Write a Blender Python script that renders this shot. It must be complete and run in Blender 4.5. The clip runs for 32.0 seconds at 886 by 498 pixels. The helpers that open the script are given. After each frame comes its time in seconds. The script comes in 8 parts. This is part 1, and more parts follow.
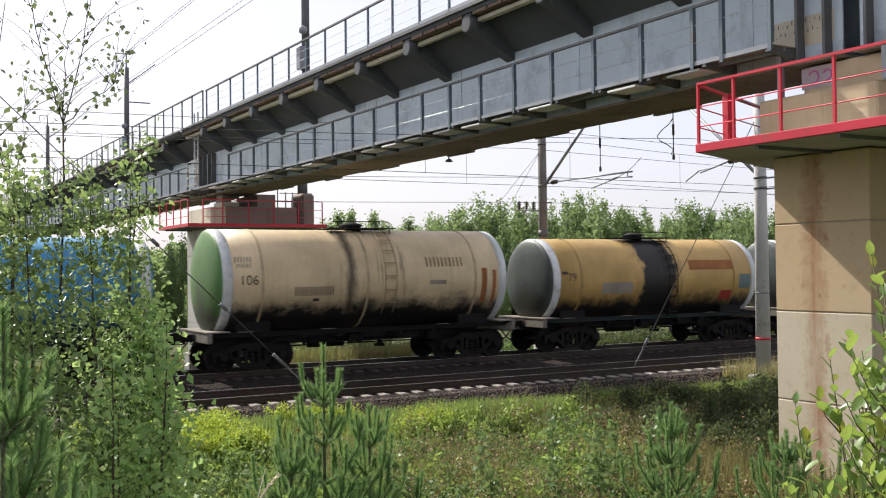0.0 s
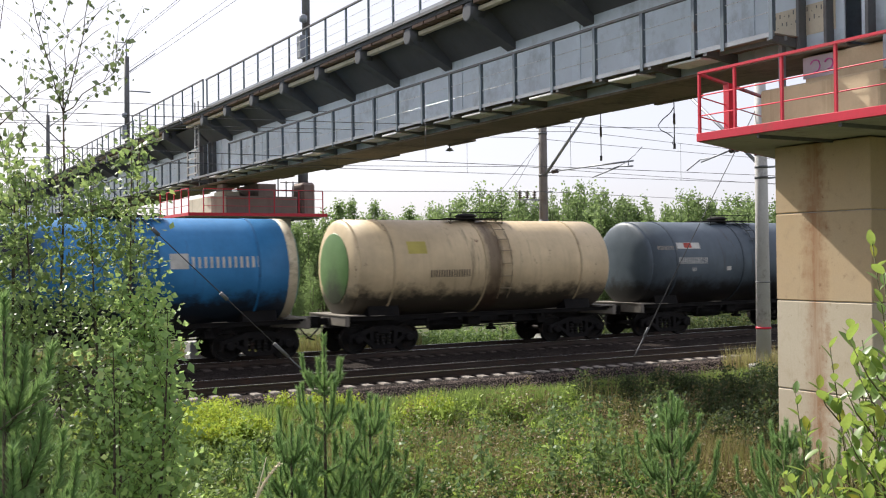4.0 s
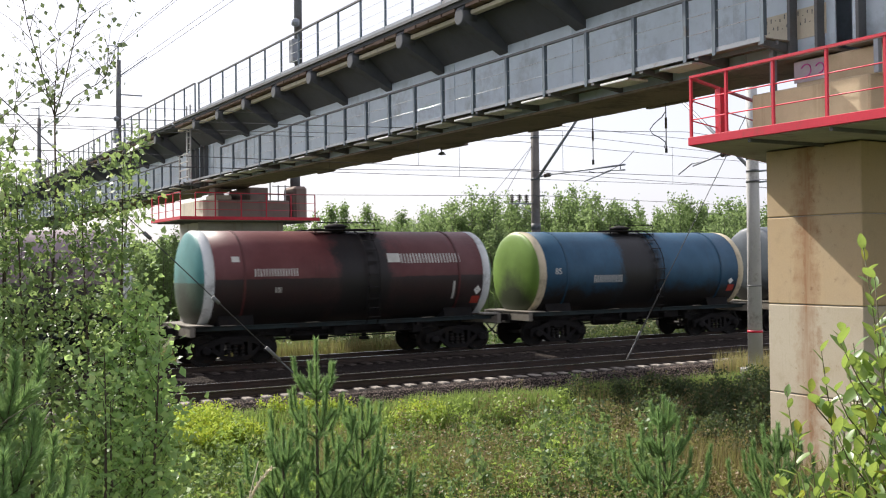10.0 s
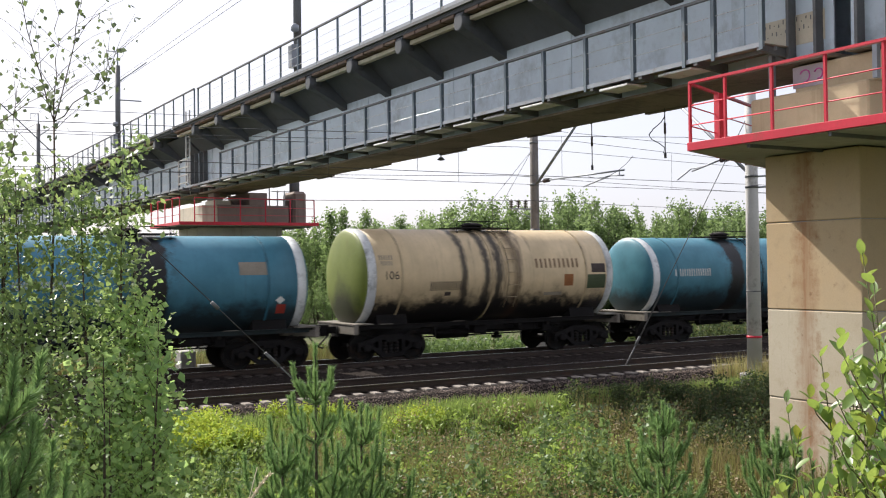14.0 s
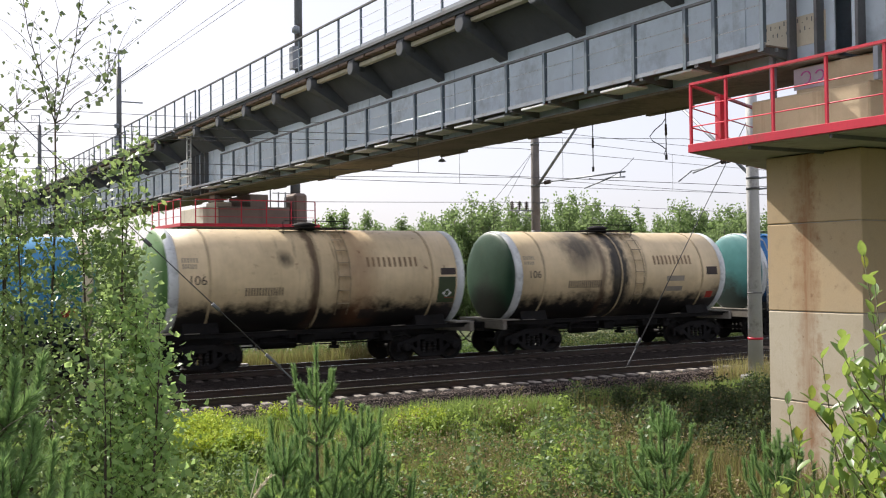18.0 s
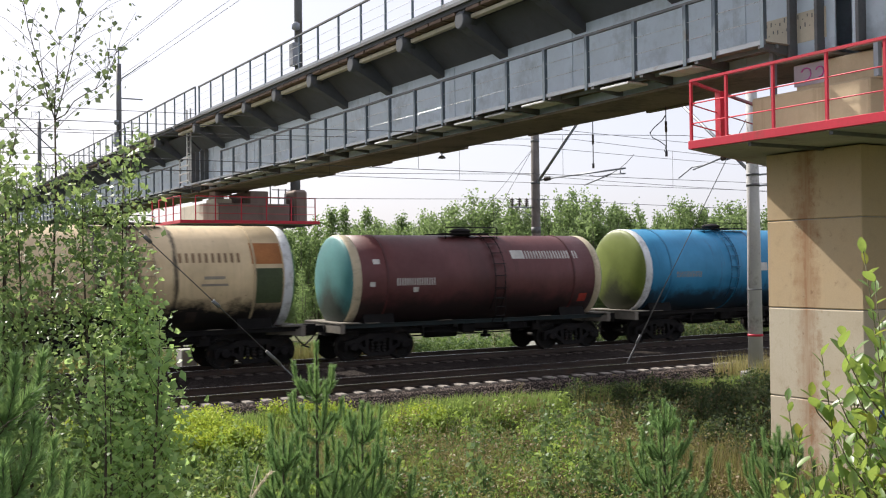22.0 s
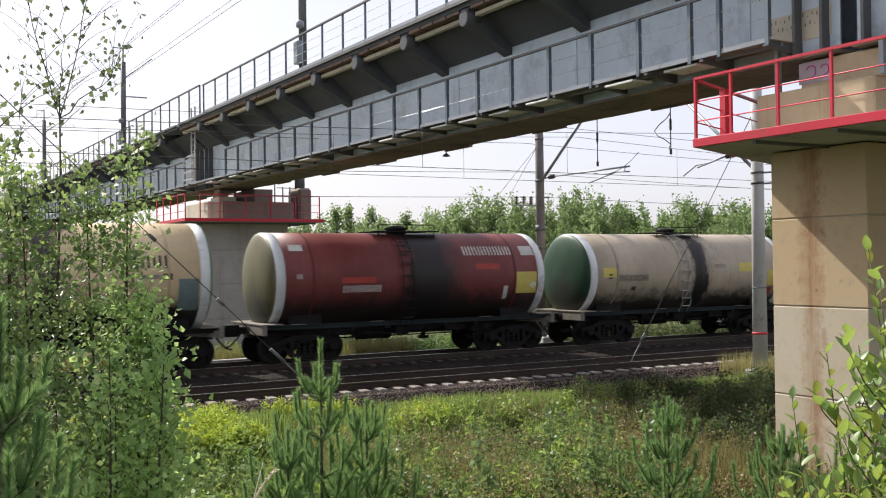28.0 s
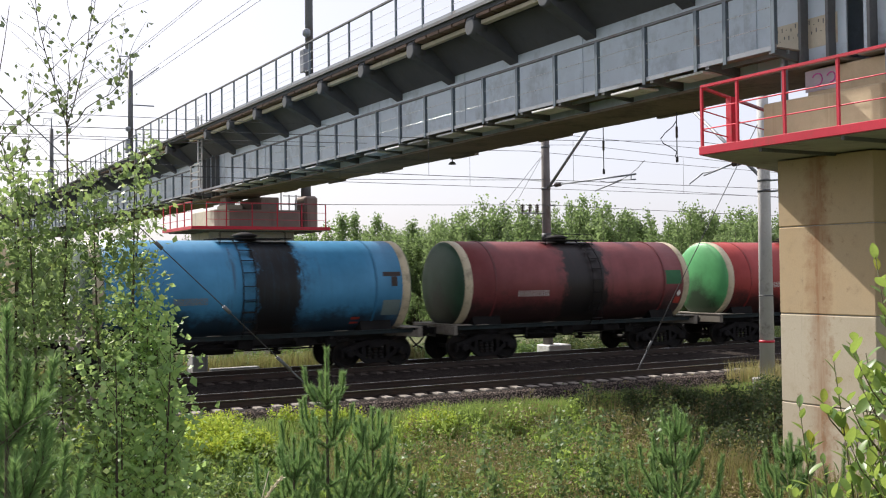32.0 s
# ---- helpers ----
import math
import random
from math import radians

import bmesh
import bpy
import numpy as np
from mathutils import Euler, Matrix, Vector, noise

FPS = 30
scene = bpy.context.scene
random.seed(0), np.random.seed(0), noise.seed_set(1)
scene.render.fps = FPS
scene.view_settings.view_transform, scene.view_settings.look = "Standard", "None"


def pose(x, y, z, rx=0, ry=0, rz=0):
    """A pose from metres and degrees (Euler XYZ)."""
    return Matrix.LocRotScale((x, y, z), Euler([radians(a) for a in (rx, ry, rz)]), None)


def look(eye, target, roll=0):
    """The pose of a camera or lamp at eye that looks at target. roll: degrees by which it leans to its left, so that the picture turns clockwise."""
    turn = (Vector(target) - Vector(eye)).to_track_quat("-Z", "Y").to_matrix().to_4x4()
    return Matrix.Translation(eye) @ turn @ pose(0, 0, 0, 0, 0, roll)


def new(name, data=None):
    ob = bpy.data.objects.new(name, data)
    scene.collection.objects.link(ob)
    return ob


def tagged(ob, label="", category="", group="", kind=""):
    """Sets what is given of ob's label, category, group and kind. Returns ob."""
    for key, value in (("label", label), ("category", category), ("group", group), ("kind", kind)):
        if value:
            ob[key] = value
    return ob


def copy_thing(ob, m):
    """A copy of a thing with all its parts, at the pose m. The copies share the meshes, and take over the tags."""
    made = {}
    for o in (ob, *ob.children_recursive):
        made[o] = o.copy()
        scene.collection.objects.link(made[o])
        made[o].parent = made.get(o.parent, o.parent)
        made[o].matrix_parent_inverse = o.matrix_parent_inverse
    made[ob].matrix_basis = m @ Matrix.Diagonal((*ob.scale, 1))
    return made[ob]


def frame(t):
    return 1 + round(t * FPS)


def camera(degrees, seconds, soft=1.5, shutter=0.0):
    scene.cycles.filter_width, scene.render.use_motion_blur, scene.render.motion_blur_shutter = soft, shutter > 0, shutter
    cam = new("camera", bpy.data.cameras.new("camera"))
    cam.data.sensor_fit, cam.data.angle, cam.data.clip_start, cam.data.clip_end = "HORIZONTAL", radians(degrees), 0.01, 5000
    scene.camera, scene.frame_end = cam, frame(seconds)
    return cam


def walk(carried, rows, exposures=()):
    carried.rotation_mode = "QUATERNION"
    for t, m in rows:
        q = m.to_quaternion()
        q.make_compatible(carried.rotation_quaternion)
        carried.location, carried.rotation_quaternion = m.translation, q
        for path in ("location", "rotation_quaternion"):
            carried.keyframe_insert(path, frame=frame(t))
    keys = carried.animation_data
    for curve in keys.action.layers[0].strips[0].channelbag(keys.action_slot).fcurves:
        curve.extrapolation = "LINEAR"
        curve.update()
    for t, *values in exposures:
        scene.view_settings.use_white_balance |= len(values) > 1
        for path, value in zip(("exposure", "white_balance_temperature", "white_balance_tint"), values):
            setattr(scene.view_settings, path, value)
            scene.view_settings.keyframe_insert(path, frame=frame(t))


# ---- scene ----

# ---- camera ----
EYE = (0.0, 0.0, 3.065)


def view(bearing, tilt):
    """Camera pose: bearing in degrees clockwise from +y, tilt upwards."""
    b, e = radians(bearing), radians(tilt)
    aim = (EYE[0] + math.sin(b) * math.cos(e) * 50, EYE[1] + math.cos(b) * math.cos(e) * 50, EYE[2] + math.sin(e) * 50)
    return look(EYE, aim, -0.72)


cam = camera(46.15, 32.0, soft=1.1, shutter=0.12)
walk(cam, [
    (0.0, view(29.866, 1.066)),
    (0.5, view(29.867, 1.029)),
    (1.0, view(29.829, 1.026)),
    (1.5, view(29.829, 1.030)),
    (2.0, view(29.706, 1.070)),
    (2.5, view(29.733, 1.023)),
    (3.0, view(29.814, 0.832)),
    (3.5, view(29.810, 0.641)),
    (5.5, view(29.898, 0.204)),
    (6.0, view(29.910, 0.214)),
    (6.5, view(29.972, 0.261)),
    (7.0, view(30.004, 0.452)),
    (7.5, view(30.024, 0.536)),
    (8.0, view(30.072, 0.594)),
    (8.5, view(30.118, 0.679)),
    (9.0, view(30.136, 0.689)),
    (9.5, view(30.207, 0.711)),
    (10.0, view(30.255, 0.679)),
    (10.5, view(30.218, 0.679)),
    (11.0, view(30.199, 0.688)),
    (11.5, view(30.205, 0.737)),
    (12.0, view(30.252, 0.784)),
    (12.5, view(30.306, 0.831)),
    (13.0, view(30.350, 0.831)),
    (13.5, view(30.301, 0.881)),
    (14.0, view(30.304, 0.972)),
    (14.5, view(30.308, 1.021)),
    (16.5, view(30.245, 1.033)),
    (17.0, view(30.207, 1.046)),
    (17.5, view(30.208, 1.025)),
    (18.0, view(30.254, 1.060)),
    (18.5, view(30.254, 1.033)),
    (19.0, view(30.261, 1.060)),
    (19.5, view(30.254, 1.069)),
    (20.0, view(30.291, 1.058)),
    (20.5, view(30.290, 1.027)),
    (21.0, view(30.300, 0.998)),
    (21.5, view(30.295, 0.927)),
    (22.0, view(30.249, 0.879)),
    (22.5, view(30.246, 0.831)),
    (23.0, view(30.209, 0.737)),
    (23.5, view(30.162, 0.539)),
    (24.0, view(30.105, 0.461)),
    (24.5, view(30.038, 0.451)),
    (25.0, view(30.010, 0.449)),
    (25.5, view(29.993, 0.500)),
    (27.5, view(30.015, 0.738)),
    (28.0, view(30.013, 0.775)),
    (28.5, view(29.966, 0.785)),
    (29.0, view(29.897, 0.832)),
    (29.5, view(29.829, 0.920)),
    (30.0, view(29.783, 0.965)),
    (30.5, view(29.780, 1.020)),
    (31.0, view(29.768, 1.110)),
    (31.5, view(29.723, 1.169)),
    (32.0, view(29.680, 1.216)),
], exposures=[(0.0, 0.51), (3.0, 0.53), (6.0, 0.64), (8.0, 0.65), (12.0, 0.62), (14.0, 0.59), (17.0, 0.54), (20.0, 0.53), (24.0, 0.50), (28.0, 0.49), (32.0, 0.50)])

# ---- light ----
SUN_TO = Vector((-0.31, 1.04, 1.0)).normalized()
world = bpy.data.worlds.new("sky")
scene.world = world
world.use_nodes = True
wn = world.node_tree
wn.nodes.clear()
w_out = wn.nodes.new("ShaderNodeOutputWorld")
w_bg = wn.nodes.new("ShaderNodeBackground")
w_sky = wn.nodes.new("ShaderNodeTexSky")
w_sky.sky_type = "NISHITA"
w_sky.sun_disc = False
w_sky.sun_elevation = math.asin(SUN_TO.z)
w_sky.sun_rotation = math.atan2(SUN_TO.x, SUN_TO.y)
w_sky.air_density, w_sky.dust_density, w_sky.ozone_density = 0.8, 3.0, 1.0
w_bg.inputs["Strength"].default_value = 0.047
wn.links.new(w_sky.outputs[0], w_bg.inputs[0])
# thin bright cloud over the whole sky
w_cloud = wn.nodes.new("ShaderNodeBackground")
w_cloud.inputs["Color"].default_value = (0.985, 0.962, 1.07, 1)
w_cloud.inputs["Strength"].default_value = 0.455
w_add = wn.nodes.new("ShaderNodeAddShader")
wn.links.new(w_bg.outputs[0], w_add.inputs[0])
wn.links.new(w_cloud.outputs[0], w_add.inputs[1])
wn.links.new(w_add.outputs[0], w_out.inputs[0])
sun_data = bpy.data.lights.new("sun", "SUN")
sun_data.energy, sun_data.angle, sun_data.color = 5.0, radians(0.6), (1.0, 0.95, 0.87)
sun = new("sun", sun_data)
sun.matrix_world = look(SUN_TO * 100, (0, 0, 0))

# ---- materials ----
MATS = {}


def node_mat(name):
    m = bpy.data.materials.new(name)
    m.use_nodes = True
    nt = m.node_tree
    nt.nodes.clear()
    out = nt.nodes.new("ShaderNodeOutputMaterial")
    b = nt.nodes.new("ShaderNodeBsdfPrincipled")
    nt.links.new(b.outputs[0], out.inputs[0])
    return m, nt, b


def add(nt, kind, **kw):
    n = nt.nodes.new(kind)
    for k, v in kw.items():
        if k == "op":
            n.operation = v
        elif k == "blend":
            n.blend_type = v
        else:
            n.inputs[k.replace("_", " ")].default_value = v
    return n


def coords(nt, shift=True):
    """Object coordinates, shifted by a random amount per object."""
    tc = nt.nodes.new("ShaderNodeTexCoord")
    if not shift:
        return tc.outputs["Object"]
    oi = nt.nodes.new("ShaderNodeObjectInfo")
    mul = add(nt, "ShaderNodeVectorMath", op="SCALE")
    comb = nt.nodes.new("ShaderNodeCombineXYZ")
    for i in range(3):
        nt.links.new(oi.outputs["Random"], comb.inputs[i])
    nt.links.new(comb.outputs[0], mul.inputs[0])
    mul.inputs["Scale"].default_value = 57.0
    ad = add(nt, "ShaderNodeVectorMath", op="ADD")
    nt.links.new(tc.outputs["Object"], ad.inputs[0])
    nt.links.new(mul.outputs[0], ad.inputs[1])
    return ad.outputs[0]


def noise_out(nt, vec, scale, detail=4.0, rough=0.6, stretch=None):
    n = add(nt, "ShaderNodeTexNoise", Scale=scale, Detail=detail, Roughness=rough)
    if stretch:
        mp = nt.nodes.new("ShaderNodeMapping")
        mp.inputs["Scale"].default_value = stretch
        nt.links.new(vec, mp.inputs[0])
        vec = mp.outputs[0]
    nt.links.new(vec, n.inputs["Vector"])
    return n.outputs["Fac"]


def ramp(nt, fac, lo, hi, a=0.0, b=1.0):
    r = nt.nodes.new("ShaderNodeMapRange")
    r.inputs["From Min"].default_value, r.inputs["From Max"].default_value = lo, hi
    r.inputs["To Min"].default_value, r.inputs["To Max"].default_value = a, b
    nt.links.new(fac, r.inputs["Value"])
    return r.outputs[0]


def math_node(nt, op, a, b=None):
    n = nt.nodes.new("ShaderNodeMath")
    n.operation = op
    for i, v in enumerate((a, b)):
        if v is None:
            continue
        if isinstance(v, (int, float)):
            n.inputs[i].default_value = v
        else:
            nt.links.new(v, n.inputs[i])
    return n.outputs[0]


def mix(nt, fac, a, b):
    n = nt.nodes.new("ShaderNodeMix")
    n.data_type = "RGBA"
    for sock, v in ((n.inputs[0], fac), (n.inputs[6], a), (n.inputs[7], b)):
        if isinstance(v, (int, float)):
            sock.default_value = v
        elif isinstance(v, (tuple, list)):
            sock.default_value = (*v[:3], 1)
        else:
            nt.links.new(v, sock)
    return n.outputs[2]


def bump(nt, b, fac, strength, dist):
    n = nt.nodes.new("ShaderNodeBump")
    n.inputs["Strength"].default_value, n.inputs["Distance"].default_value = strength, dist
    nt.links.new(fac, n.inputs["Height"])
    nt.links.new(n.outputs[0], b.inputs["Normal"])


def plain(name, color, rough=0.7, metal=0.0, vary=0.25, scale=3.0, grain=0.15, dist=0.004, dirt=None, dirt_amount=0.4):
    """A worn surface: colour varied at two scales, with fine relief and patches of dirt."""
    if name in MATS:
        return MATS[name]
    m, nt, b = node_mat(name)
    v = coords(nt)
    big = noise_out(nt, v, scale * 0.35, 3)
    fine = noise_out(nt, v, scale * 8, 5, 0.7)
    dark = tuple(c * (1 - vary) for c in color)
    lite = tuple(min(1, c * (1 + vary)) for c in color)
    c = mix(nt, ramp(nt, big, 0.3, 0.7), dark, lite)
    c = mix(nt, ramp(nt, fine, 0.35, 0.75, 0, 0.5), c, dark)
    if dirt:
        c = mix(nt, ramp(nt, noise_out(nt, v, scale, 6, 0.7), 0.62 - dirt_amount * 0.3, 0.75, 0, 0.9), c, dirt)
    nt.links.new(c, b.inputs["Base Color"])
    b.inputs["Roughness"].default_value = rough
    b.inputs["Metallic"].default_value = metal
    nt.links.new(ramp(nt, fine, 0.2, 0.8, rough - 0.12, min(1, rough + 0.12)), b.inputs["Roughness"])
    b.inputs["Specular IOR Level"].default_value = 0.12 if max(color) < 0.04 or rough >= 0.9 else 0.45
    bump(nt, b, fine, grain, dist)
    MATS[name] = m
    return m


def concrete(name, color, streak=(0.16, 0.11, 0.07)):
    m, nt, b = node_mat(name)
    v = coords(nt, False)
    big = noise_out(nt, v, 0.6, 4)
    mid = noise_out(nt, v, 3.0, 6, 0.7)
    fine = noise_out(nt, v, 40, 4, 0.7)
    run = noise_out(nt, v, 1.0, 4, 0.6, (2.6, 2.6, 0.12))
    c = mix(nt, ramp(nt, big, 0.3, 0.7), tuple(x * 0.82 for x in color), tuple(min(1, x * 1.12) for x in color))
    c = mix(nt, ramp(nt, mid, 0.45, 0.8, 0, 0.45), c, tuple(x * 0.6 for x in color))
    c = mix(nt, ramp(nt, run, 0.56, 0.72, 0, 0.55), c, streak)
    c = mix(nt, ramp(nt, fine, 0.3, 0.8, 0, 0.25), c, tuple(x * 0.5 for x in color))
    nt.links.new(c, b.inputs["Base Color"])
    b.inputs["Roughness"].default_value = 0.85
    bump(nt, b, fine, 0.25, 0.006)
    return m


M_CONC = concrete("pier_concrete", (0.55, 0.43, 0.28), (0.24, 0.14, 0.07))


def pier_concrete():
    """Tan above, pale grey-tan below the middle joint, a rust run down the west face."""
    m, nt, b = node_mat("stained_pier_concrete")
    tc = nt.nodes.new("ShaderNodeTexCoord")
    v = tc.outputs["Object"]
    sp = nt.nodes.new("ShaderNodeSeparateXYZ")
    nt.links.new(v, sp.inputs[0])
    Y, Z = sp.outputs[1], sp.outputs[2]
    big = noise_out(nt, v, 0.8, 4)
    mid = noise_out(nt, v, 3.5, 7, 0.72)
    fine = noise_out(nt, v, 40, 4, 0.7)
    run = noise_out(nt, v, 1.0, 6, 0.7, (5.0, 5.0, 0.30))
    c = mix(nt, ramp(nt, Z, 2.20, 2.22), (0.54, 0.475, 0.365), (0.50, 0.365, 0.215))
    c = mix(nt, ramp(nt, big, 0.35, 0.7, 0, 0.5), c, (0.44, 0.36, 0.25))
    c = mix(nt, ramp(nt, mid, 0.52, 0.75, 0, 0.45), c, (0.36, 0.27, 0.17))
    d = math_node(nt, "ABSOLUTE", math_node(nt, "ADD", math_node(nt, "SUBTRACT", Y, 12.70), ramp(nt, mid, 0.2, 0.8, -0.25, 0.25)))
    rustrun = math_node(nt, "MULTIPLY", ramp(nt, d, 0.30, 0.05, 0, 1), ramp(nt, run, 0.35, 0.60, 0.35, 0.95))
    c = mix(nt, rustrun, c, (0.30, 0.15, 0.07))
    spots = math_node(nt, "MULTIPLY", ramp(nt, noise_out(nt, v, 7.0, 6, 0.75), 0.60, 0.70, 0, 0.75), ramp(nt, d, 0.95, 0.2, 0, 1))
    c = mix(nt, spots, c, (0.22, 0.12, 0.06))
    c = mix(nt, ramp(nt, run, 0.60, 0.74, 0, 0.45), c, (0.22, 0.17, 0.11))
    c = mix(nt, ramp(nt, fine, 0.3, 0.8, 0, 0.25), c, (0.26, 0.20, 0.13))
    nt.links.new(c, b.inputs["Base Color"])
    b.inputs["Roughness"].default_value = 0.88
    bump(nt, b, mid, 0.25, 0.012)
    return m


M_PIER = pier_concrete()
M_CONC2 = concrete("grey_concrete", (0.40, 0.385, 0.36))
# one dark tone for slab, brackets and soffit, with browner streaks
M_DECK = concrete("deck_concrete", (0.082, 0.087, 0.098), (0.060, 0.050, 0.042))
M_GIRDER = plain("girder_paint", (0.50, 0.585, 0.66), 0.45, 0.0, 0.12, 0.8, 0.1, 0.003, (0.26, 0.30, 0.33), 0.3)
M_STEEL = plain("weathered_steel", (0.13, 0.135, 0.14), 0.6, 0.2, 0.25, 2.0, 0.2, 0.004, (0.10, 0.06, 0.04), 0.3)
M_ZINC = plain("galvanised_steel", (0.27, 0.29, 0.32), 0.5, 0.3, 0.15, 3.0, 0.1, 0.002, (0.16, 0.12, 0.09), 0.15)
M_POST = plain("post_steel", (0.12, 0.155, 0.185), 0.5, 0.2, 0.2, 3.0, 0.1, 0.002, (0.10, 0.08, 0.06), 0.15)
M_RUSTY = concrete("rust_stained_concrete", (0.255, 0.195, 0.165), (0.13, 0.065, 0.05))
M_BRIGHT = plain("bright_zinc", (0.62, 0.64, 0.66), 0.3, 0.7, 0.12, 3.0, 0.05, 0.001)
M_FADED = plain("faded_grey_steel", (0.46, 0.46, 0.45), 0.6, 0.1, 0.2, 3.0, 0.1, 0.002, (0.2, 0.16, 0.12), 0.25)
M_PLATE = concrete("rusty_edge_plate", (0.20, 0.135, 0.105), (0.07, 0.045, 0.035))
M_UNDER = plain("underside_rust", (0.22, 0.175, 0.135), 0.85, 0.0, 0.3, 1.0, 0.3, 0.01, (0.05, 0.04, 0.03), 0.4)
M_RED = plain("red_paint", (0.56, 0.020, 0.045), 0.45, 0.0, 0.12, 2.0, 0.1, 0.002, (0.30, 0.05, 0.04), 0.15)
M_RAIL = plain("rail_steel", (0.055, 0.04, 0.032), 0.45, 0.5, 0.3, 2.0, 0.2, 0.003, (0.08, 0.04, 0.025), 0.3)
M_RAILTOP = plain("rail_head", (0.55, 0.55, 0.56), 0.25, 0.9, 0.1, 4.0, 0.05, 0.001)
# darker sleeper concrete, for the far track and the distant sleepers
M_SLEEPER_D = plain("dark_sleeper_concrete", (0.085, 0.07, 0.06), 0.9, 0.0, 0.3, 3.0, 0.3, 0.008, (0.03, 0.025, 0.02), 0.5)


def sleeper_concrete():
    """Pale concrete ends; the sleeper is dark between and under the rails."""
    m, nt, b = node_mat("pale_ended_sleeper_concrete")
    tc = nt.nodes.new("ShaderNodeTexCoord")
    sp = nt.nodes.new("ShaderNodeSeparateXYZ")
    nt.links.new(tc.outputs["Object"], sp.inputs[0])
    v = coords(nt)
    mid = noise_out(nt, v, 5.0, 6, 0.7)
    fine = noise_out(nt, v, 40, 4, 0.7)
    c = mix(nt, ramp(nt, mid, 0.35, 0.7), (0.20, 0.175, 0.15), (0.38, 0.345, 0.31))
    # dark middle with a ragged edge just outside the rails
    oil = ramp(nt, math_node(nt, "ADD", math_node(nt, "ABSOLUTE", sp.outputs[1]), ramp(nt, mid, 0.2, 0.8, -0.12, 0.12)), 1.08, 0.94, 0, 0.93)
    c = mix(nt, oil, c, (0.040, 0.032, 0.028))
    c = mix(nt, ramp(nt, fine, 0.4, 0.8, 0, 0.4), c, (0.10, 0.08, 0.065))
    nt.links.new(c, b.inputs["Base Color"])
    b.inputs["Roughness"].default_value = 0.95
    b.inputs["Specular IOR Level"].default_value = 0.1
    bump(nt, b, fine, 0.3, 0.008)
    return m


M_SLEEPER = sleeper_concrete()
M_POLE = plain("pole_concrete", (0.52, 0.51, 0.50), 0.8, 0.0, 0.15, 2.0, 0.2, 0.004, (0.22, 0.20, 0.18), 0.2)
M_POLE_D = plain("weathered_pole_concrete", (0.17, 0.155, 0.145), 0.85, 0.0, 0.25, 2.0, 0.2, 0.004, (0.10, 0.08, 0.07), 0.4)
M_WIRE = plain("wire", (0.07, 0.07, 0.075), 0.5, 0.4, 0.1)
M_BLACK = plain("sooty_black", (0.030, 0.028, 0.028), 0.8, 0.0, 0.4, 3.0, 0.3, 0.006, (0.03, 0.024, 0.018), 0.3)
M_WHITE = plain("white_paint", (0.72, 0.72, 0.69), 0.6, 0.0, 0.12, 4.0, 0.1, 0.002, (0.35, 0.32, 0.27), 0.25)


def stones(name, a, b_, scale):
    m, nt, b = node_mat(name)
    v = coords(nt, False)
    vo = add(nt, "ShaderNodeTexVoronoi", Scale=scale)
    nt.links.new(v, vo.inputs["Vector"])
    big = noise_out(nt, v, 0.5, 4)
    c = mix(nt, vo.outputs["Color"], a, b_)
    c = mix(nt, ramp(nt, big, 0.35, 0.75, 0, 0.5), c, tuple(x * 0.5 for x in a))
    nt.links.new(c, b.inputs["Base Color"])
    b.inputs["Roughness"].default_value = 0.95
    b.inputs["Specular IOR Level"].default_value = 0.05
    bump(nt, b, vo.outputs["Distance"], 0.9, 0.05)
    return m


M_BALLAST = stones("ballast", (0.016, 0.0135, 0.012), (0.062, 0.050, 0.044), 14)
M_STONE = plain("loose_stone", (0.19, 0.150, 0.130), 0.95, 0, 0.4, 6, 0.4, 0.01)


def soil():
    m, nt, b = node_mat("grassy_soil")
    v = coords(nt, False)
    big = noise_out(nt, v, 0.12, 5)
    mid = noise_out(nt, v, 1.3, 6, 0.7)
    fine = noise_out(nt, v, 14, 6, 0.75)
    c = mix(nt, ramp(nt, big, 0.35, 0.65), (0.045, 0.075, 0.018), (0.10, 0.105, 0.035))
    c = mix(nt, ramp(nt, mid, 0.45, 0.75, 0, 0.8), c, (0.03, 0.045, 0.015))
    c = mix(nt, ramp(nt, fine, 0.4, 0.8, 0, 0.6), c, (0.14, 0.12, 0.06))
    nt.links.new(c, b.inputs["Base Color"])
    b.inputs["Roughness"].default_value = 1.0
    bump(nt, b, fine, 0.8, 0.08)
    return m


M_SOIL = soil()

# ---- mesh helpers ----
def box(bm, x0, y0, z0, x1, y1, z1, bevel=0.0):
    v = [bm.verts.new(p) for p in ((x0, y0, z0), (x1, y0, z0), (x1, y1, z0), (x0, y1, z0), (x0, y0, z1), (x1, y0, z1), (x1, y1, z1), (x0, y1, z1))]
    f = [bm.faces.new([v[i] for i in q]) for q in ((3, 2, 1, 0), (4, 5, 6, 7), (0, 1, 5, 4), (1, 2, 6, 5), (2, 3, 7, 6), (3, 0, 4, 7))]
    if bevel:
        bmesh.ops.bevel(bm, geom=list({e for q in f for e in q.edges}), offset=bevel, segments=1, affect="EDGES")


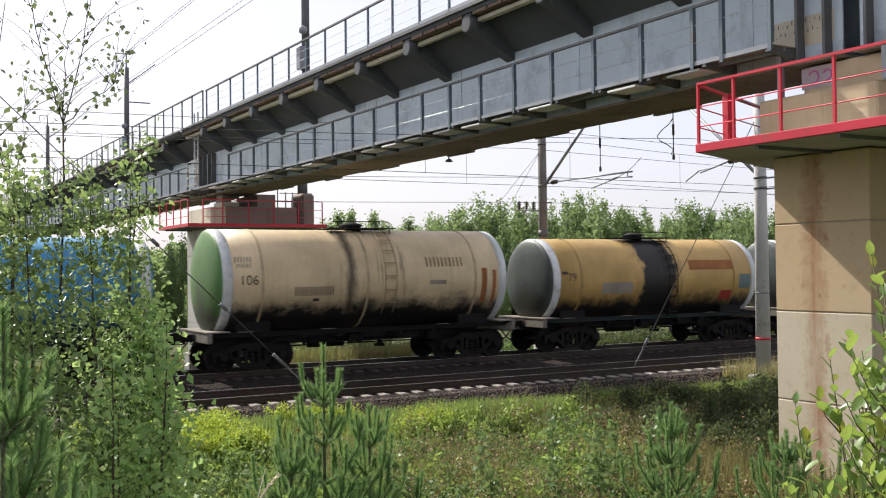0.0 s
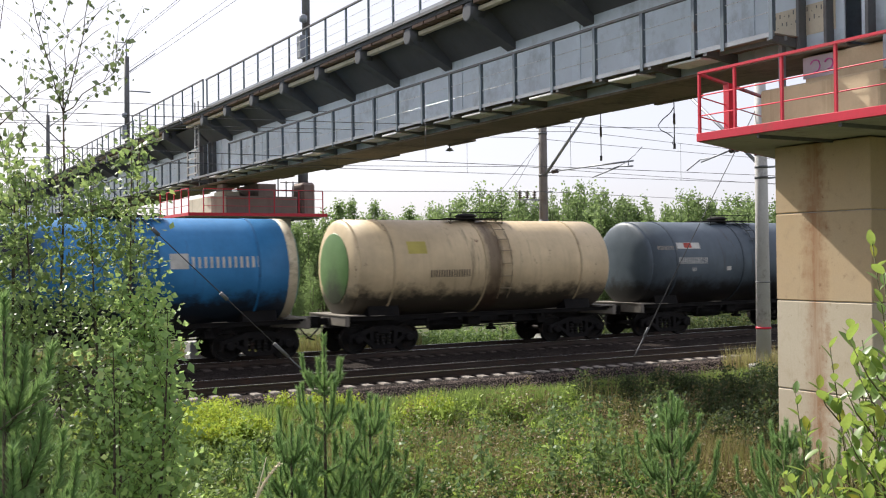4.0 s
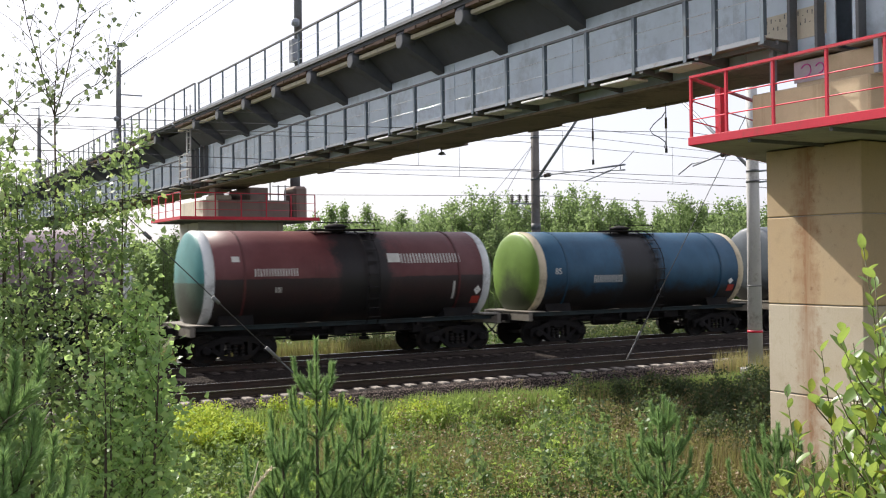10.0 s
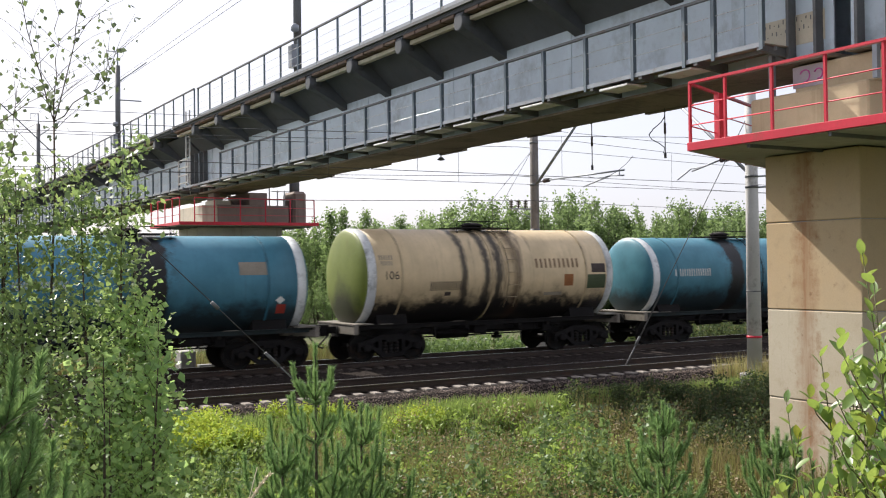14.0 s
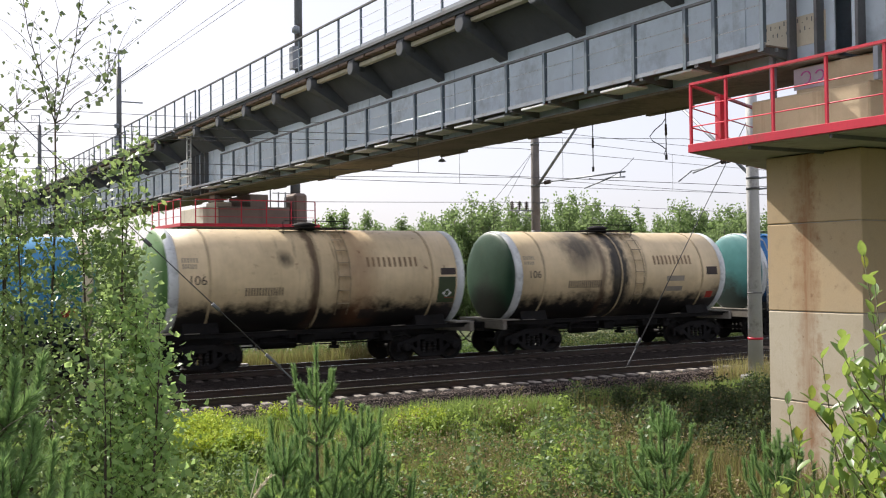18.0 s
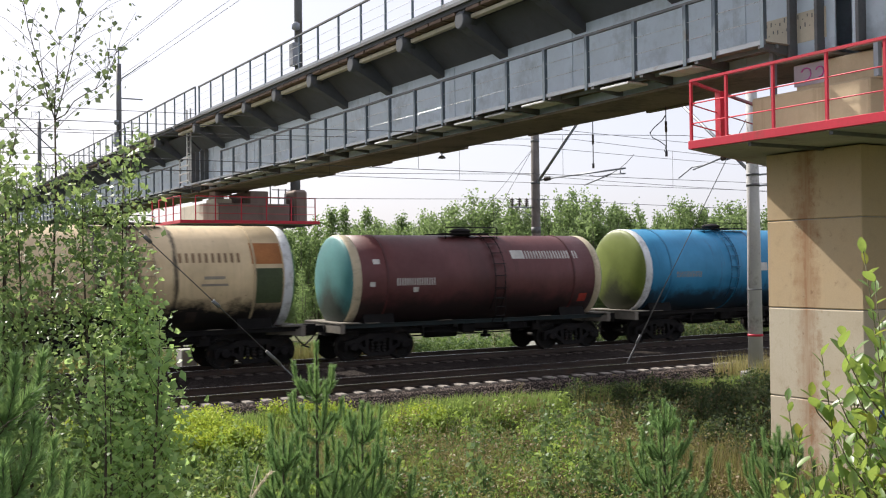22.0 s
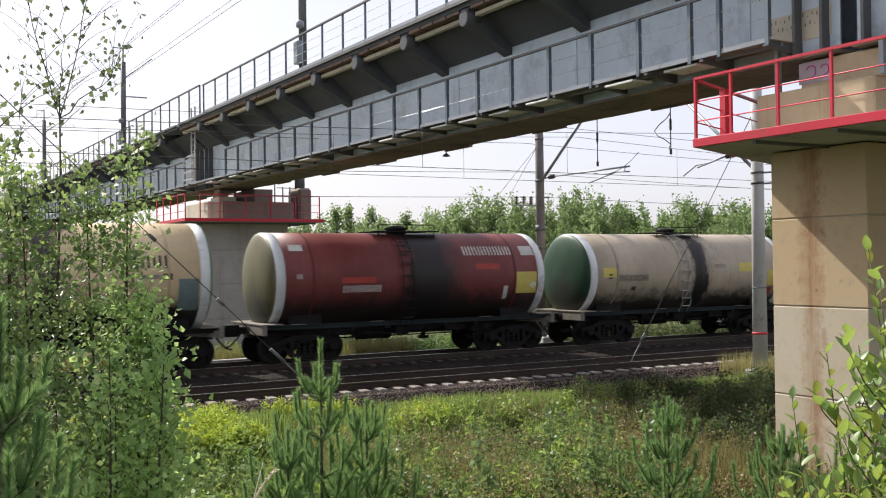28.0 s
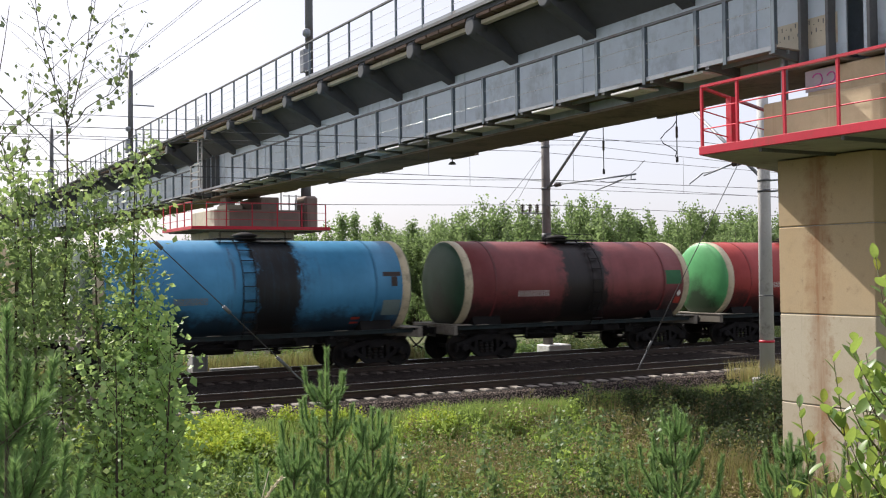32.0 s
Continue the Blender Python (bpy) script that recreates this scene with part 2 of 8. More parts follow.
def tube(bm, p, q, r, n=8, r2=None):
    p, q = Vector(p), Vector(q)
    d = q - p
    if d.length < 1e-6:
        return
    turn = d.to_track_quat("Z", "Y").to_matrix()
    r2 = r if r2 is None else r2
    a = [bm.verts.new(p + turn @ Vector((math.cos(2 * math.pi * i / n) * r, math.sin(2 * math.pi * i / n) * r, 0))) for i in range(n)]
    b = [bm.verts.new(q + turn @ Vector((math.cos(2 * math.pi * i / n) * r2, math.sin(2 * math.pi * i / n) * r2, 0))) for i in range(n)]
    for i in range(n):
        f = bm.faces.new((a[i], a[(i + 1) % n], b[(i + 1) % n], b[i]))
        f.smooth = n > 5
    bm.faces.new(a[::-1])
    bm.faces.new(b)


def pipe(bm, pts, r, n=6, r_end=None):
    """One continuous bent tube through the points."""
    pts = [Vector(p) for p in pts]
    r_end = r if r_end is None else r_end
    rings = []
    for i, p in enumerate(pts):
        d = (pts[min(i + 1, len(pts) - 1)] - pts[max(i - 1, 0)])
        turn = d.to_track_quat("Z", "Y").to_matrix()
        k = r + (r_end - r) * i / (len(pts) - 1)
        rings.append([bm.verts.new(p + turn @ Vector((math.cos(2 * math.pi * j / n) * k, math.sin(2 * math.pi * j / n) * k, 0))) for j in range(n)])
    for a, b in zip(rings, rings[1:]):
        for j in range(n):
            f = bm.faces.new((a[j], a[(j + 1) % n], b[(j + 1) % n], b[j]))
            f.smooth = True
    bm.faces.new(rings[0][::-1])
    bm.faces.new(rings[-1])


def lathe(bm, profile, axis="x", n=40, smooth=True, center=(0, 0, 0)):
    """Surface of revolution: profile rows of (along, radius)."""
    rings = []
    for along, r in profile:
        ring = []
        for i in range(n):
            a = 2 * math.pi * i / n
            c, s = math.cos(a) * r, math.sin(a) * r
            p = {"x": (along, c, s), "y": (c, along, s), "z": (c, s, along)}[axis]
            ring.append(bm.verts.new(Vector(p) + Vector(center)))
        rings.append(ring)
    for k in range(len(rings) - 1):
        for i in range(n):
            f = bm.faces.new((rings[k][i], rings[k + 1][i], rings[k + 1][(i + 1) % n], rings[k][(i + 1) % n]))
            f.smooth = smooth
    for ring, flip in ((rings[0], False), (rings[-1], True)):
        bm.faces.new(ring[::-1] if flip else ring)
    bmesh.ops.recalc_face_normals(bm, faces=bm.faces)


def prism(bm, pts, axis, a, b):
    """A polygon (two coordinates) drawn out along an axis from a to b."""
    def at(p, k):
        return {"x": (k, p[0], p[1]), "y": (p[0], k, p[1]), "z": (p[0], p[1], k)}[axis]
    lo = [bm.verts.new(at(p, a)) for p in pts]
    hi = [bm.verts.new(at(p, b)) for p in pts]
    bm.faces.new(lo)
    bm.faces.new(hi[::-1])
    for i in range(len(pts)):
        bm.faces.new((lo[i], hi[i], hi[(i + 1) % len(pts)], lo[(i + 1) % len(pts)]))
    bmesh.ops.recalc_face_normals(bm, faces=bm.faces)


def mesh_from(name, bm, material=None):
    me = bpy.data.meshes.new(name)
    bm.to_mesh(me)
    bm.free()
    if material:
        me.materials.append(material)
    return me


def part(name, bm, material, parent=None, label=""):
    ob = new(name, mesh_from(name, bm, material))
    if parent:
        ob.parent = parent
    return tagged(ob, label)


def piece(name, me, parent, m=None, label="", material=None):
    """One more object on a shared mesh."""
    ob = new(name, me)
    if parent:
        ob.parent = parent
    if m is not None:
        ob.matrix_basis = m
    if material:
        ob.material_slots[0].link = "OBJECT"
        ob.material_slots[0].material = material
    return tagged(ob, label)


def np_mesh(name, verts, faces, material, smooth=False):
    """A mesh from numpy arrays: verts (n, 3), faces (m, k)."""
    me = bpy.data.meshes.new(name)
    k = faces.shape[1]
    me.vertices.add(len(verts))
    me.vertices.foreach_set("co", np.ascontiguousarray(verts, dtype=np.float32).ravel())
    me.loops.add(faces.size)
    me.loops.foreach_set("vertex_index", np.ascontiguousarray(faces, dtype=np.int32).ravel())
    me.polygons.add(len(faces))
    me.polygons.foreach_set("loop_start", np.arange(0, faces.size, k, dtype=np.int32))
    if smooth:
        me.polygons.foreach_set("use_smooth", np.ones(len(faces), dtype=bool))
    me.update(calc_edges=True)
    me.validate()
    me.materials.append(material)
    return me


# ---- ground ----
def ground_height(x, y):
    r = math.hypot(x, y)
    hill = max(-1.15, 1.42 - 0.31 * max(0.0, r - 1.0)) if y > -2 else 1.42
    if y > 12:
        t = min(1.0, max(0.0, (y - 18.5) / 3.6))
        hill = hill + (-0.5 - hill) * t * t * (3 - 2 * t)
    if y > 35.5:
        t = min(1.0, (y - 35.5) / 4)
        hill = -0.5 - 0.35 * t
    bumpy = 0.10 * noise.noise((x * 0.35, y * 0.35, 0)) + 0.05 * noise.noise((x * 1.3, y * 1.3, 4))
    if 22.5 < y < 34.5:
        bumpy = 0
    return hill + bumpy


def grade(a, b, step, lo, hi):
    near = list(np.arange(a, b + 1e-6, step))
    left, right, k = [], [], step
    p = a
    while p > lo:
        k *= 1.35
        p -= k
        left.append(p)
    p, k = b, step
    while p < hi:
        k *= 1.35
        p += k
        right.append(p)
    return left[::-1] + near + right


gx, gy = grade(-12, 62, 0.6, -900, 1800), grade(-4, 62, 0.6, -900, 1800)
gv = np.array([(x, y, ground_height(x, y)) for y in gy for x in gx])
nx = len(gx)
gf = np.array([(j * nx + i, j * nx + i + 1, (j + 1) * nx + i + 1, (j + 1) * nx + i) for j in range(len(gy) - 1) for i in range(nx - 1)])
ground = new("ground", np_mesh("ground", gv, gf, M_SOIL, True))
tagged(ground, "overgrown green meadow soil beside the railway", "ground", kind="structure")

# ---- tracks ----
Y_FAR, Y_NEAR = 31.35, 25.31
TRACK_A, TRACK_B = -90.0, 260.0


def ballast_bed(name, yc, near_edge):
    bm = bmesh.new()
    xs = np.arange(TRACK_A, TRACK_B, 2.0)
    prof = [(yc - near_edge - 0.7, -0.62), (yc - near_edge, -0.24), (yc - 1.36, -0.20), (yc + 1.36, -0.20), (yc + 2.0, -0.24), (yc + 3.0, -0.62)]
    rows = []
    for x in xs:
        rows.append([bm.verts.new((x, y + 0.06 * noise.noise((x * 0.7, y, 2)), z + 0.025 * noise.noise((x * 0.9, y * 2, 8)))) for y, z in prof])
    for a, b in zip(rows, rows[1:]):
        for i in range(len(prof) - 1):
            bm.faces.new((a[i], b[i], b[i + 1], a[i + 1]))
    ob = part(name, bm, M_BALLAST)
    return tagged(ob, "brown-grey crushed stone ballast under the rails", "ballast", kind="structure")


ballast_bed("ballast_near", Y_NEAR, 1.75)
ballast_bed("ballast_far", Y_FAR, 2.6)

RAIL_PROFILE = [(-0.066, -0.18), (0.066, -0.18), (0.066, -0.165), (0.012, -0.145), (0.010, -0.05), (0.036, -0.035), (0.036, -0.004), (-0.036, -0.004), (-0.036, -0.035), (-0.010, -0.05), (-0.012, -0.145), (-0.066, -0.165)]


def track(name, yc, x0, x1, sleeper_mat):
    base = tagged(new(name), "railway track with steel rails on concrete sleepers", "railway track", kind="structure")
    for s in (-0.796, 0.796):
        bm = bmesh.new()
        prism(bm, [(yc + s + a, b) for a, b in RAIL_PROFILE], "x", TRACK_A, TRACK_B)
        rail = part("rail", bm, M_RAIL, base)
        bm = bmesh.new()
        box(bm, TRACK_A, yc + s - 0.035, -0.004, TRACK_B, yc + s + 0.035, 0.003)
        part("rail_head", bm, M_RAILTOP, rail, "bright worn running surface of the rail")
    bm = bmesh.new()
    pts = [(-1.35, -0.33), (1.35, -0.33), (1.35, -0.16), (0.9, -0.16), (0.55, -0.19), (-0.55, -0.19), (-0.9, -0.16), (-1.35, -0.16)]
    prism(bm, pts, "x", -0.112, 0.112)
    bmesh.ops.bevel(bm, geom=[e for e in bm.edges if abs(e.verts[0].co.z - e.verts[1].co.z) < 0.05 and e.verts[0].co.z > -0.2], offset=0.02, segments=1, affect="EDGES")
    me = mesh_from("sleeper", bm, sleeper_mat)
    x, k = x0, 0
    while x < x1:
        piece("sleeper", me, base, pose(x, yc + 0.02 * math.sin(k * 1.7), 0.006 * math.sin(k * 2.3), 0, 0, 0.8 * math.sin(k * 3.1)))
        x += 0.5
        k += 1
    bm = bmesh.new()
    for lo, hi in ((TRACK_A, x0 - 0.4), (x1 + 0.1, TRACK_B)):
        xx = lo
        while xx < hi:
            box(bm, xx - 0.13, yc - 1.35, -0.3, xx + 0.13, yc + 1.35, -0.175)
            xx += 0.5
    tagged(part("far_sleepers", bm, M_SLEEPER_D, base), kind="stuff")
    return base


track("track_near", Y_NEAR, 2.06, 52.0, M_SLEEPER)
track("track_far", Y_FAR, 2.2, 56.0, M_SLEEPER_D)

# ---- bridge ----
X_UP, X_LOW, X_WEB = 13.67, 14.20, 15.00
X_FARWEB, X_FAREDGE = 16.35, 17.75


def bridge_span(y0, y1, label, walk0=None, walk1=None):
    walk0, walk1 = (y0 if walk0 is None else walk0), (y1 if walk1 is None else walk1)
    span = tagged(new("bridge_span"), label, "bridge", "bridge spans")
    # box girder: near web, far web, bottom flange
    bm = bmesh.new()
    box(bm, X_WEB, y0, 6.70, X_WEB + 0.03, y1, 8.95)
    box(bm, X_FARWEB, y0, 6.70, X_FARWEB + 0.03, y1, 8.95)
    part("girder_web", bm, M_GIRDER, span, "blue-grey painted steel girder web")
    bm = bmesh.new()
    box(bm, X_WEB - 0.16, y0, 6.64, X_FARWEB + 0.19, y1, 6.698)
    part("bottom_flange", bm, M_UNDER, span, "rusty dark bottom flange")
    bm = bmesh.new()
    box(bm, X_WEB - 0.016, -0.16, 6.76, X_WEB - 0.002, 0.16, 8.60)
    me = mesh_from("splice_plate", bm, M_GIRDER)
    y = y0 + 2.2
    while y < y1 - 1:
        piece("splice_plate", me, span, pose(0, y, 0))
        y += 5.4
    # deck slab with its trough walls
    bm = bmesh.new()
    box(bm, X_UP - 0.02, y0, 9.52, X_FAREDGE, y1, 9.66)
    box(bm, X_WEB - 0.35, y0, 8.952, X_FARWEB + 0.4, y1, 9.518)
    part("deck_slab", bm, M_DECK, span, "dark streaked concrete deck")
    bm = bmesh.new()
    box(bm, X_UP - 0.10, y0, 9.63, X_UP - 0.022, y1, 9.715)
    part("fascia_channel", bm, M_STEEL, span, "dark steel deck edge")
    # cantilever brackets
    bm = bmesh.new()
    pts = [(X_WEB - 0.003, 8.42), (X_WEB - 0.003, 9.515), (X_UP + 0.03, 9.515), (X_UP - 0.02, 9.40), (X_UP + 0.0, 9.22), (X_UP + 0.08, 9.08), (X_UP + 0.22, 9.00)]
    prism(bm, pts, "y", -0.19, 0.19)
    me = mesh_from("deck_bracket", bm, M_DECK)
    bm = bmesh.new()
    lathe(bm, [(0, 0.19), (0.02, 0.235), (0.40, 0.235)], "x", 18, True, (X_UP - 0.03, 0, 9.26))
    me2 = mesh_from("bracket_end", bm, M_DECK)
    y = 22.45 - 3.24 * math.floor((22.45 - y0 - 0.3) / 3.24)
    k = 0
    while y < y1 - 0.2:
        b = piece("deck_bracket", me, span, pose(0, y, 0))
        piece("bracket_end", me2, b)
        # edge slabs between brackets, weathered to pale concrete
        bm = bmesh.new()
        w = 0.08 * noise.noise((y, 1, 1))
        box(bm, X_UP + 0.16 + w, y + 0.26, 9.27 - 0.03 * noise.noise((y, 4, 1)), X_UP + 0.34, min(y + 2.98, y1), 9.385, 0.012)
        part("edge_slab", bm, M_EDGE, span, "weathered pale concrete edge slab")
        for q in range(4):
            a = y + 0.25 + 0.69 * q
            e = 0.03 * noise.noise((a, 7, 3))
            if a + 0.64 < y1:
                bm = bmesh.new()
                box(bm, X_UP - 0.012 + e, a, 9.43 + e, X_UP + 0.30, a + 0.63, 9.518, 0.01)
                part("edge_plate", bm, M_PLATE, span, "rusty brown edge plate")
        y += 3.24
        k += 1
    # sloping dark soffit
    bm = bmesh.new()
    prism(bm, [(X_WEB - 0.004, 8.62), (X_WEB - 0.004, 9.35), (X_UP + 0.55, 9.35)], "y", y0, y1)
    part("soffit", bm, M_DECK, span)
    # far-side lower walkway panels, seen from below with a stepped edge
    y, k = y0 + 0.3, 0
    while y < y1 - 1.5:
        bm = bmesh.new()
        e = 0.05 * (k % 2) + 0.04 * noise.noise((k * 1.3, 0, 0))
        box(bm, X_FARWEB + 0.19, y, 6.60 + 0.05 * (k % 3), X_FARWEB + 0.26 + e, y + 1.50, 6.67 + 0.05 * (k % 3))
        part("walkway_panel", bm, M_UNDER, span)
        y += 1.62
        k += 1
    # near lower walkway: edge channel, floor panels, brackets
    bm = bmesh.new()
    box(bm, X_LOW - 0.03, walk0 + 0.05, 6.90, X_LOW + 0.02, walk1 - 0.05, 6.985)
    box(bm, X_LOW + 0.30, walk0 + 0.05, 6.86, X_LOW + 0.34, walk1 - 0.05, 6.93)
    part("walkway_channel", bm, M_ZINC, span, "light grey galvanised walkway edge")
    bm = bmesh.new()
    box(bm, X_LOW + 0.022, walk0 + 0.05, 6.935, X_WEB - 0.002, walk1 - 0.05, 6.955)
    part("walkway_floor", bm, M_UNDER, span)
    bmp = bmesh.new()
    box(bmp, X_LOW + 0.02, -0.46, 6.79, X_LOW + 0.56, 0.46, 6.838, 0.008)
    mep = mesh_from("floor_panel", bmp, M_PALE)
    bmb = bmesh.new()
    prism(bmb, [(X_WEB - 0.003, 6.74), (X_WEB - 0.003, 6.93), (X_LOW - 0.02, 6.93), (X_LOW - 0.02, 6.84)], "y", -0.05, 0.05)
    meb = mesh_from("walkway_bracket", bmb, M_STEEL)
    y, k = walk0 + 0.9, 0
    while y < walk1 - 0.7:
        piece("walkway_bracket", meb, span, pose(0, y - 0.75, 0))
        if noise.noise((k * 0.9, 3.3, y0)) > -0.12:
            piece("floor_panel", mep, span, pose(0.05 * math.sin(k * 2.7), y + 0.12 * math.sin(k * 4.1), 0.02 * math.sin(k * 1.9)))
        y += 1.58
        k += 1
    # bearing stiffeners at the ends
    for ye in (y0 + 0.25, y0 + 0.85, y1 - 0.25, y1 - 0.85):
        bm = bmesh.new()
        box(bm, X_WEB - 0.20, ye - 0.03, 6.70, X_WEB - 0.003, ye + 0.03, 8.60)
        part("end_stiffener", bm, M_STEEL, span)
    return span


M_EDGE = concrete("edge_concrete", (0.56, 0.51, 0.40), (0.08, 0.07, 0.06))
M_PALE = plain("pale_boards", (0.68, 0.68, 0.68), 0.8, 0, 0.2, 2, 0.1, 0.004, (0.2, 0.18, 0.15), 0.3)
bridge_span(12.10, 48.2, "steel girder railway bridge span with blue-grey web, dark deck", 12.9)
bridge_span(48.5, 83.5, "further steel box girder bridge span with blue-grey web and dark deck")
bridge_span(83.8, 119.0, "distant steel box girder bridge span with blue-grey web")
bridge_span(119.3, 155.0, "distant steel box girder bridge span with blue-grey web")
bridge_span(-22.0, 11.75, "steel box girder bridge span that ends over the concrete pier", -22.0, 7.0)


def railing(name, x, z, ys, height, wires, post_mat, label, thick=0.05):
    """A straight railing along y: posts, handrail, thin rails."""
    r = tagged(new(name), label, "railing", "bridge railings")
    bm = bmesh.new()
    foot = -0.12 if thick > 0.06 else 0.0
    box(bm, -0.05 if foot else -0.025, -thick / 2, foot, -0.035 if foot else 0.0, thick / 2, height)
    box(bm, -0.035 if foot else 0.0, -thick / 2, 0.03, 0.035, -thick / 2 + 0.012, height)
    me = mesh_from("post", bm, post_mat)
    for y in ys:
        piece("post", me, r, pose(x, y, z, 0, 0, 0))
    bm = bmesh.new()
    box(bm, x - 0.045, ys[0] - 0.04, z + height, x + 0.03, ys[-1] + 0.04, z + height + 0.05)
    part("handrail", bm, M_STEEL, r)
    for h in wires:
        bm = bmesh.new()
        tube(bm, (x - 0.006, ys[0], z + h), (x - 0.006, ys[-1], z + h), 0.008, 6)
        part("thin_rail", bm, M_BRIGHT, r)
    return r


railing("upper_railing", X_UP, 9.70, [23.33 + 1.62 * k for k in range(-16, 14)], 1.24, (0.32, 0.62, 0.92), M_POST, "dark steel walkway railing along the bridge deck")
railing("upper_railing", X_UP - 0.12, 9.70, [44.55 + 1.62 * k for k in range(9)], 1.24, (0.32, 0.62, 0.92), M_POST, "dark steel walkway railing along the bridge deck")
railing("upper_railing", X_UP + 0.35, 9.70, [59.3 + 1.62 * k for k in range(58)], 1.24, (0.32, 0.62, 0.92), M_POST, "dark steel walkway railing along the bridge deck")
bm = bmesh.new()
box(bm, X_UP - 0.02, -2.0, 9.72, X_UP + 0.01, 44.4, 9.84)
tagged(part("toe_board", bm, M_ZINC), "light grey steel toe board under the deck railing", "toe board")
low_ys = [12.98, 14.15, 14.92] + [16.42 + 1.565 * k for k in range(18)]
railing("lower_railing", X_LOW, 6.96, [y for y in low_ys if y < 43.2], 1.06, (0.38, 0.72), M_POST, "grey galvanised railing of the inspection walkway", 0.085)
railing("lower_railing", X_LOW, 6.96, [49.2 + 1.58 * k for k in range(66)], 1.06, (0.38, 0.72), M_POST, "grey galvanised railing of the inspection walkway", 0.085)
railing("lower_railing", X_LOW, 6.96, [-12 + 1.58 * k for k in range(12)], 1.06, (0.38, 0.72), M_POST, "grey galvanised railing of the inspection walkway", 0.085)

# caged ladder between the walkways
ladder = tagged(new("access_ladder"), "grey steel ladder with platform rails between bridge walkways", "ladder")
lx, ly = 13.95, 46.9
for dy in (-0.28, 0.28):
    bm = bmesh.new()
    box(bm, lx - 0.03, ly + dy - 0.03, 6.96, lx + 0.03, ly + dy + 0.03, 10.35)
    part("stile", bm, M_FADED, ladder)
for k in range(10):
    bm = bmesh.new()
    tube(bm, (lx, ly - 0.27, 7.2 + 0.28 * k), (lx, ly + 0.27, 7.2 + 0.28 * k), 0.014, 6)
    part("rung", bm, M_FADED, ladder)
for dy in (-0.75, 0.75):
    bm = bmesh.new()
    box(bm, lx - 0.25, ly + dy - 0.03, 6.96, lx - 0.19, ly + dy + 0.03, 8.1)
    part("guard_post", bm, M_FADED, ladder)
for z in (7.0, 7.35, 7.7, 8.05):
    bm = bmesh.new()
    box(bm, lx - 0.25, ly - 0.75, z, lx - 0.20, ly + 0.75, z + 0.05)
    part("guard_rail", bm, M_FADED, ladder)


def pier(x0, x1, y0, y1, top, joints, label):
    p = tagged(new("bridge_pier"), label, "pier", "bridge piers")
    zs = [-2.5] + joints + [top]
    for a, b in zip(zs, zs[1:]):
        bm = bmesh.new()
        box(bm, x0, y0, a + 0.007, x1, y1, b - 0.007, 0.016)
        part("concrete_block", bm, M_PIER if y0 < 20 else M_CONC2, p)
    bm = bmesh.new()
    box(bm, x0 + 0.03, y0 + 0.03, -2.5, x1 - 0.03, y1 - 0.03, top - 0.03)
    part("core", bm, M_CONC2, p)
    return p


near_pier = pier(14.88, 19.0, 11.53, 13.60, 5.02, [-1.0, 0.60, 2.21, 3.79], "tall tan concrete bridge pier with horizontal joints and rust stains")
far_pier = pier(14.35, 18.5, 46.9, 49.9, 5.02, [-1.0, 0.60, 2.21, 3.79], "grey concrete bridge pier behind the tracks")


def pedestals(p, boxes, mats=(M_CONC, M_CONC)):
    for b, mat in zip(boxes, mats):
        bm = bmesh.new()
        box(bm, *b, 0.03)
        part("bearing_block", bm, mat, p, "pale concrete bearing block")


pedestals(near_pier, [(14.70, 11.2, 5.11, 18.8, 13.76, 6.08), (15.02, 10.95, 6.082, 18.4, 13.0, 6.60)])
pedestals(far_pier, [(14.93, 45.7, 5.11, 18.35, 49.4, 6.00), (14.2, 45.68, 5.11, 14.928, 49.3, 5.97), (14.95, 46.3, 6.002, 15.75, 47.6, 6.24), (15.05, 46.6, 6.242, 15.5, 47.6, 6.42), (15.1, 46.8, 6.422, 15.4, 47.6, 6.62), (16.6, 46.2, 6.002, 17.5, 49.2, 6.62), (15.6, 48.2, 6.002, 16.5, 49.2, 6.3)], (M_RUSTY, M_EDGE, M_EDGE, M_RUSTY, M_RUSTY, M_RUSTY, M_RUSTY))
for x, y, z0, z1 in ((18.0, 46.2, 6.0, 6.75), (18.35, 46.2, 5.2, 6.75), (17.75, 46.6, 6.0, 7.0), (18.55, 46.8, 5.2, 6.4)):
    bm = bmesh.new()
    box(bm, x - 0.025, y - 0.025, z0, x + 0.025, y + 0.025, z1)
    part("rail_post", bm, M_FADED, far_pier, "faded grey steel rail post")
for z in (6.3, 6.7):
    bm = bmesh.new()
    tube(bm, (17.7, 46.2, z), (18.6, 46.2, z), 0.022, 6)
    part("hand_rail", bm, M_FADED, far_pier, "faded grey steel rail")


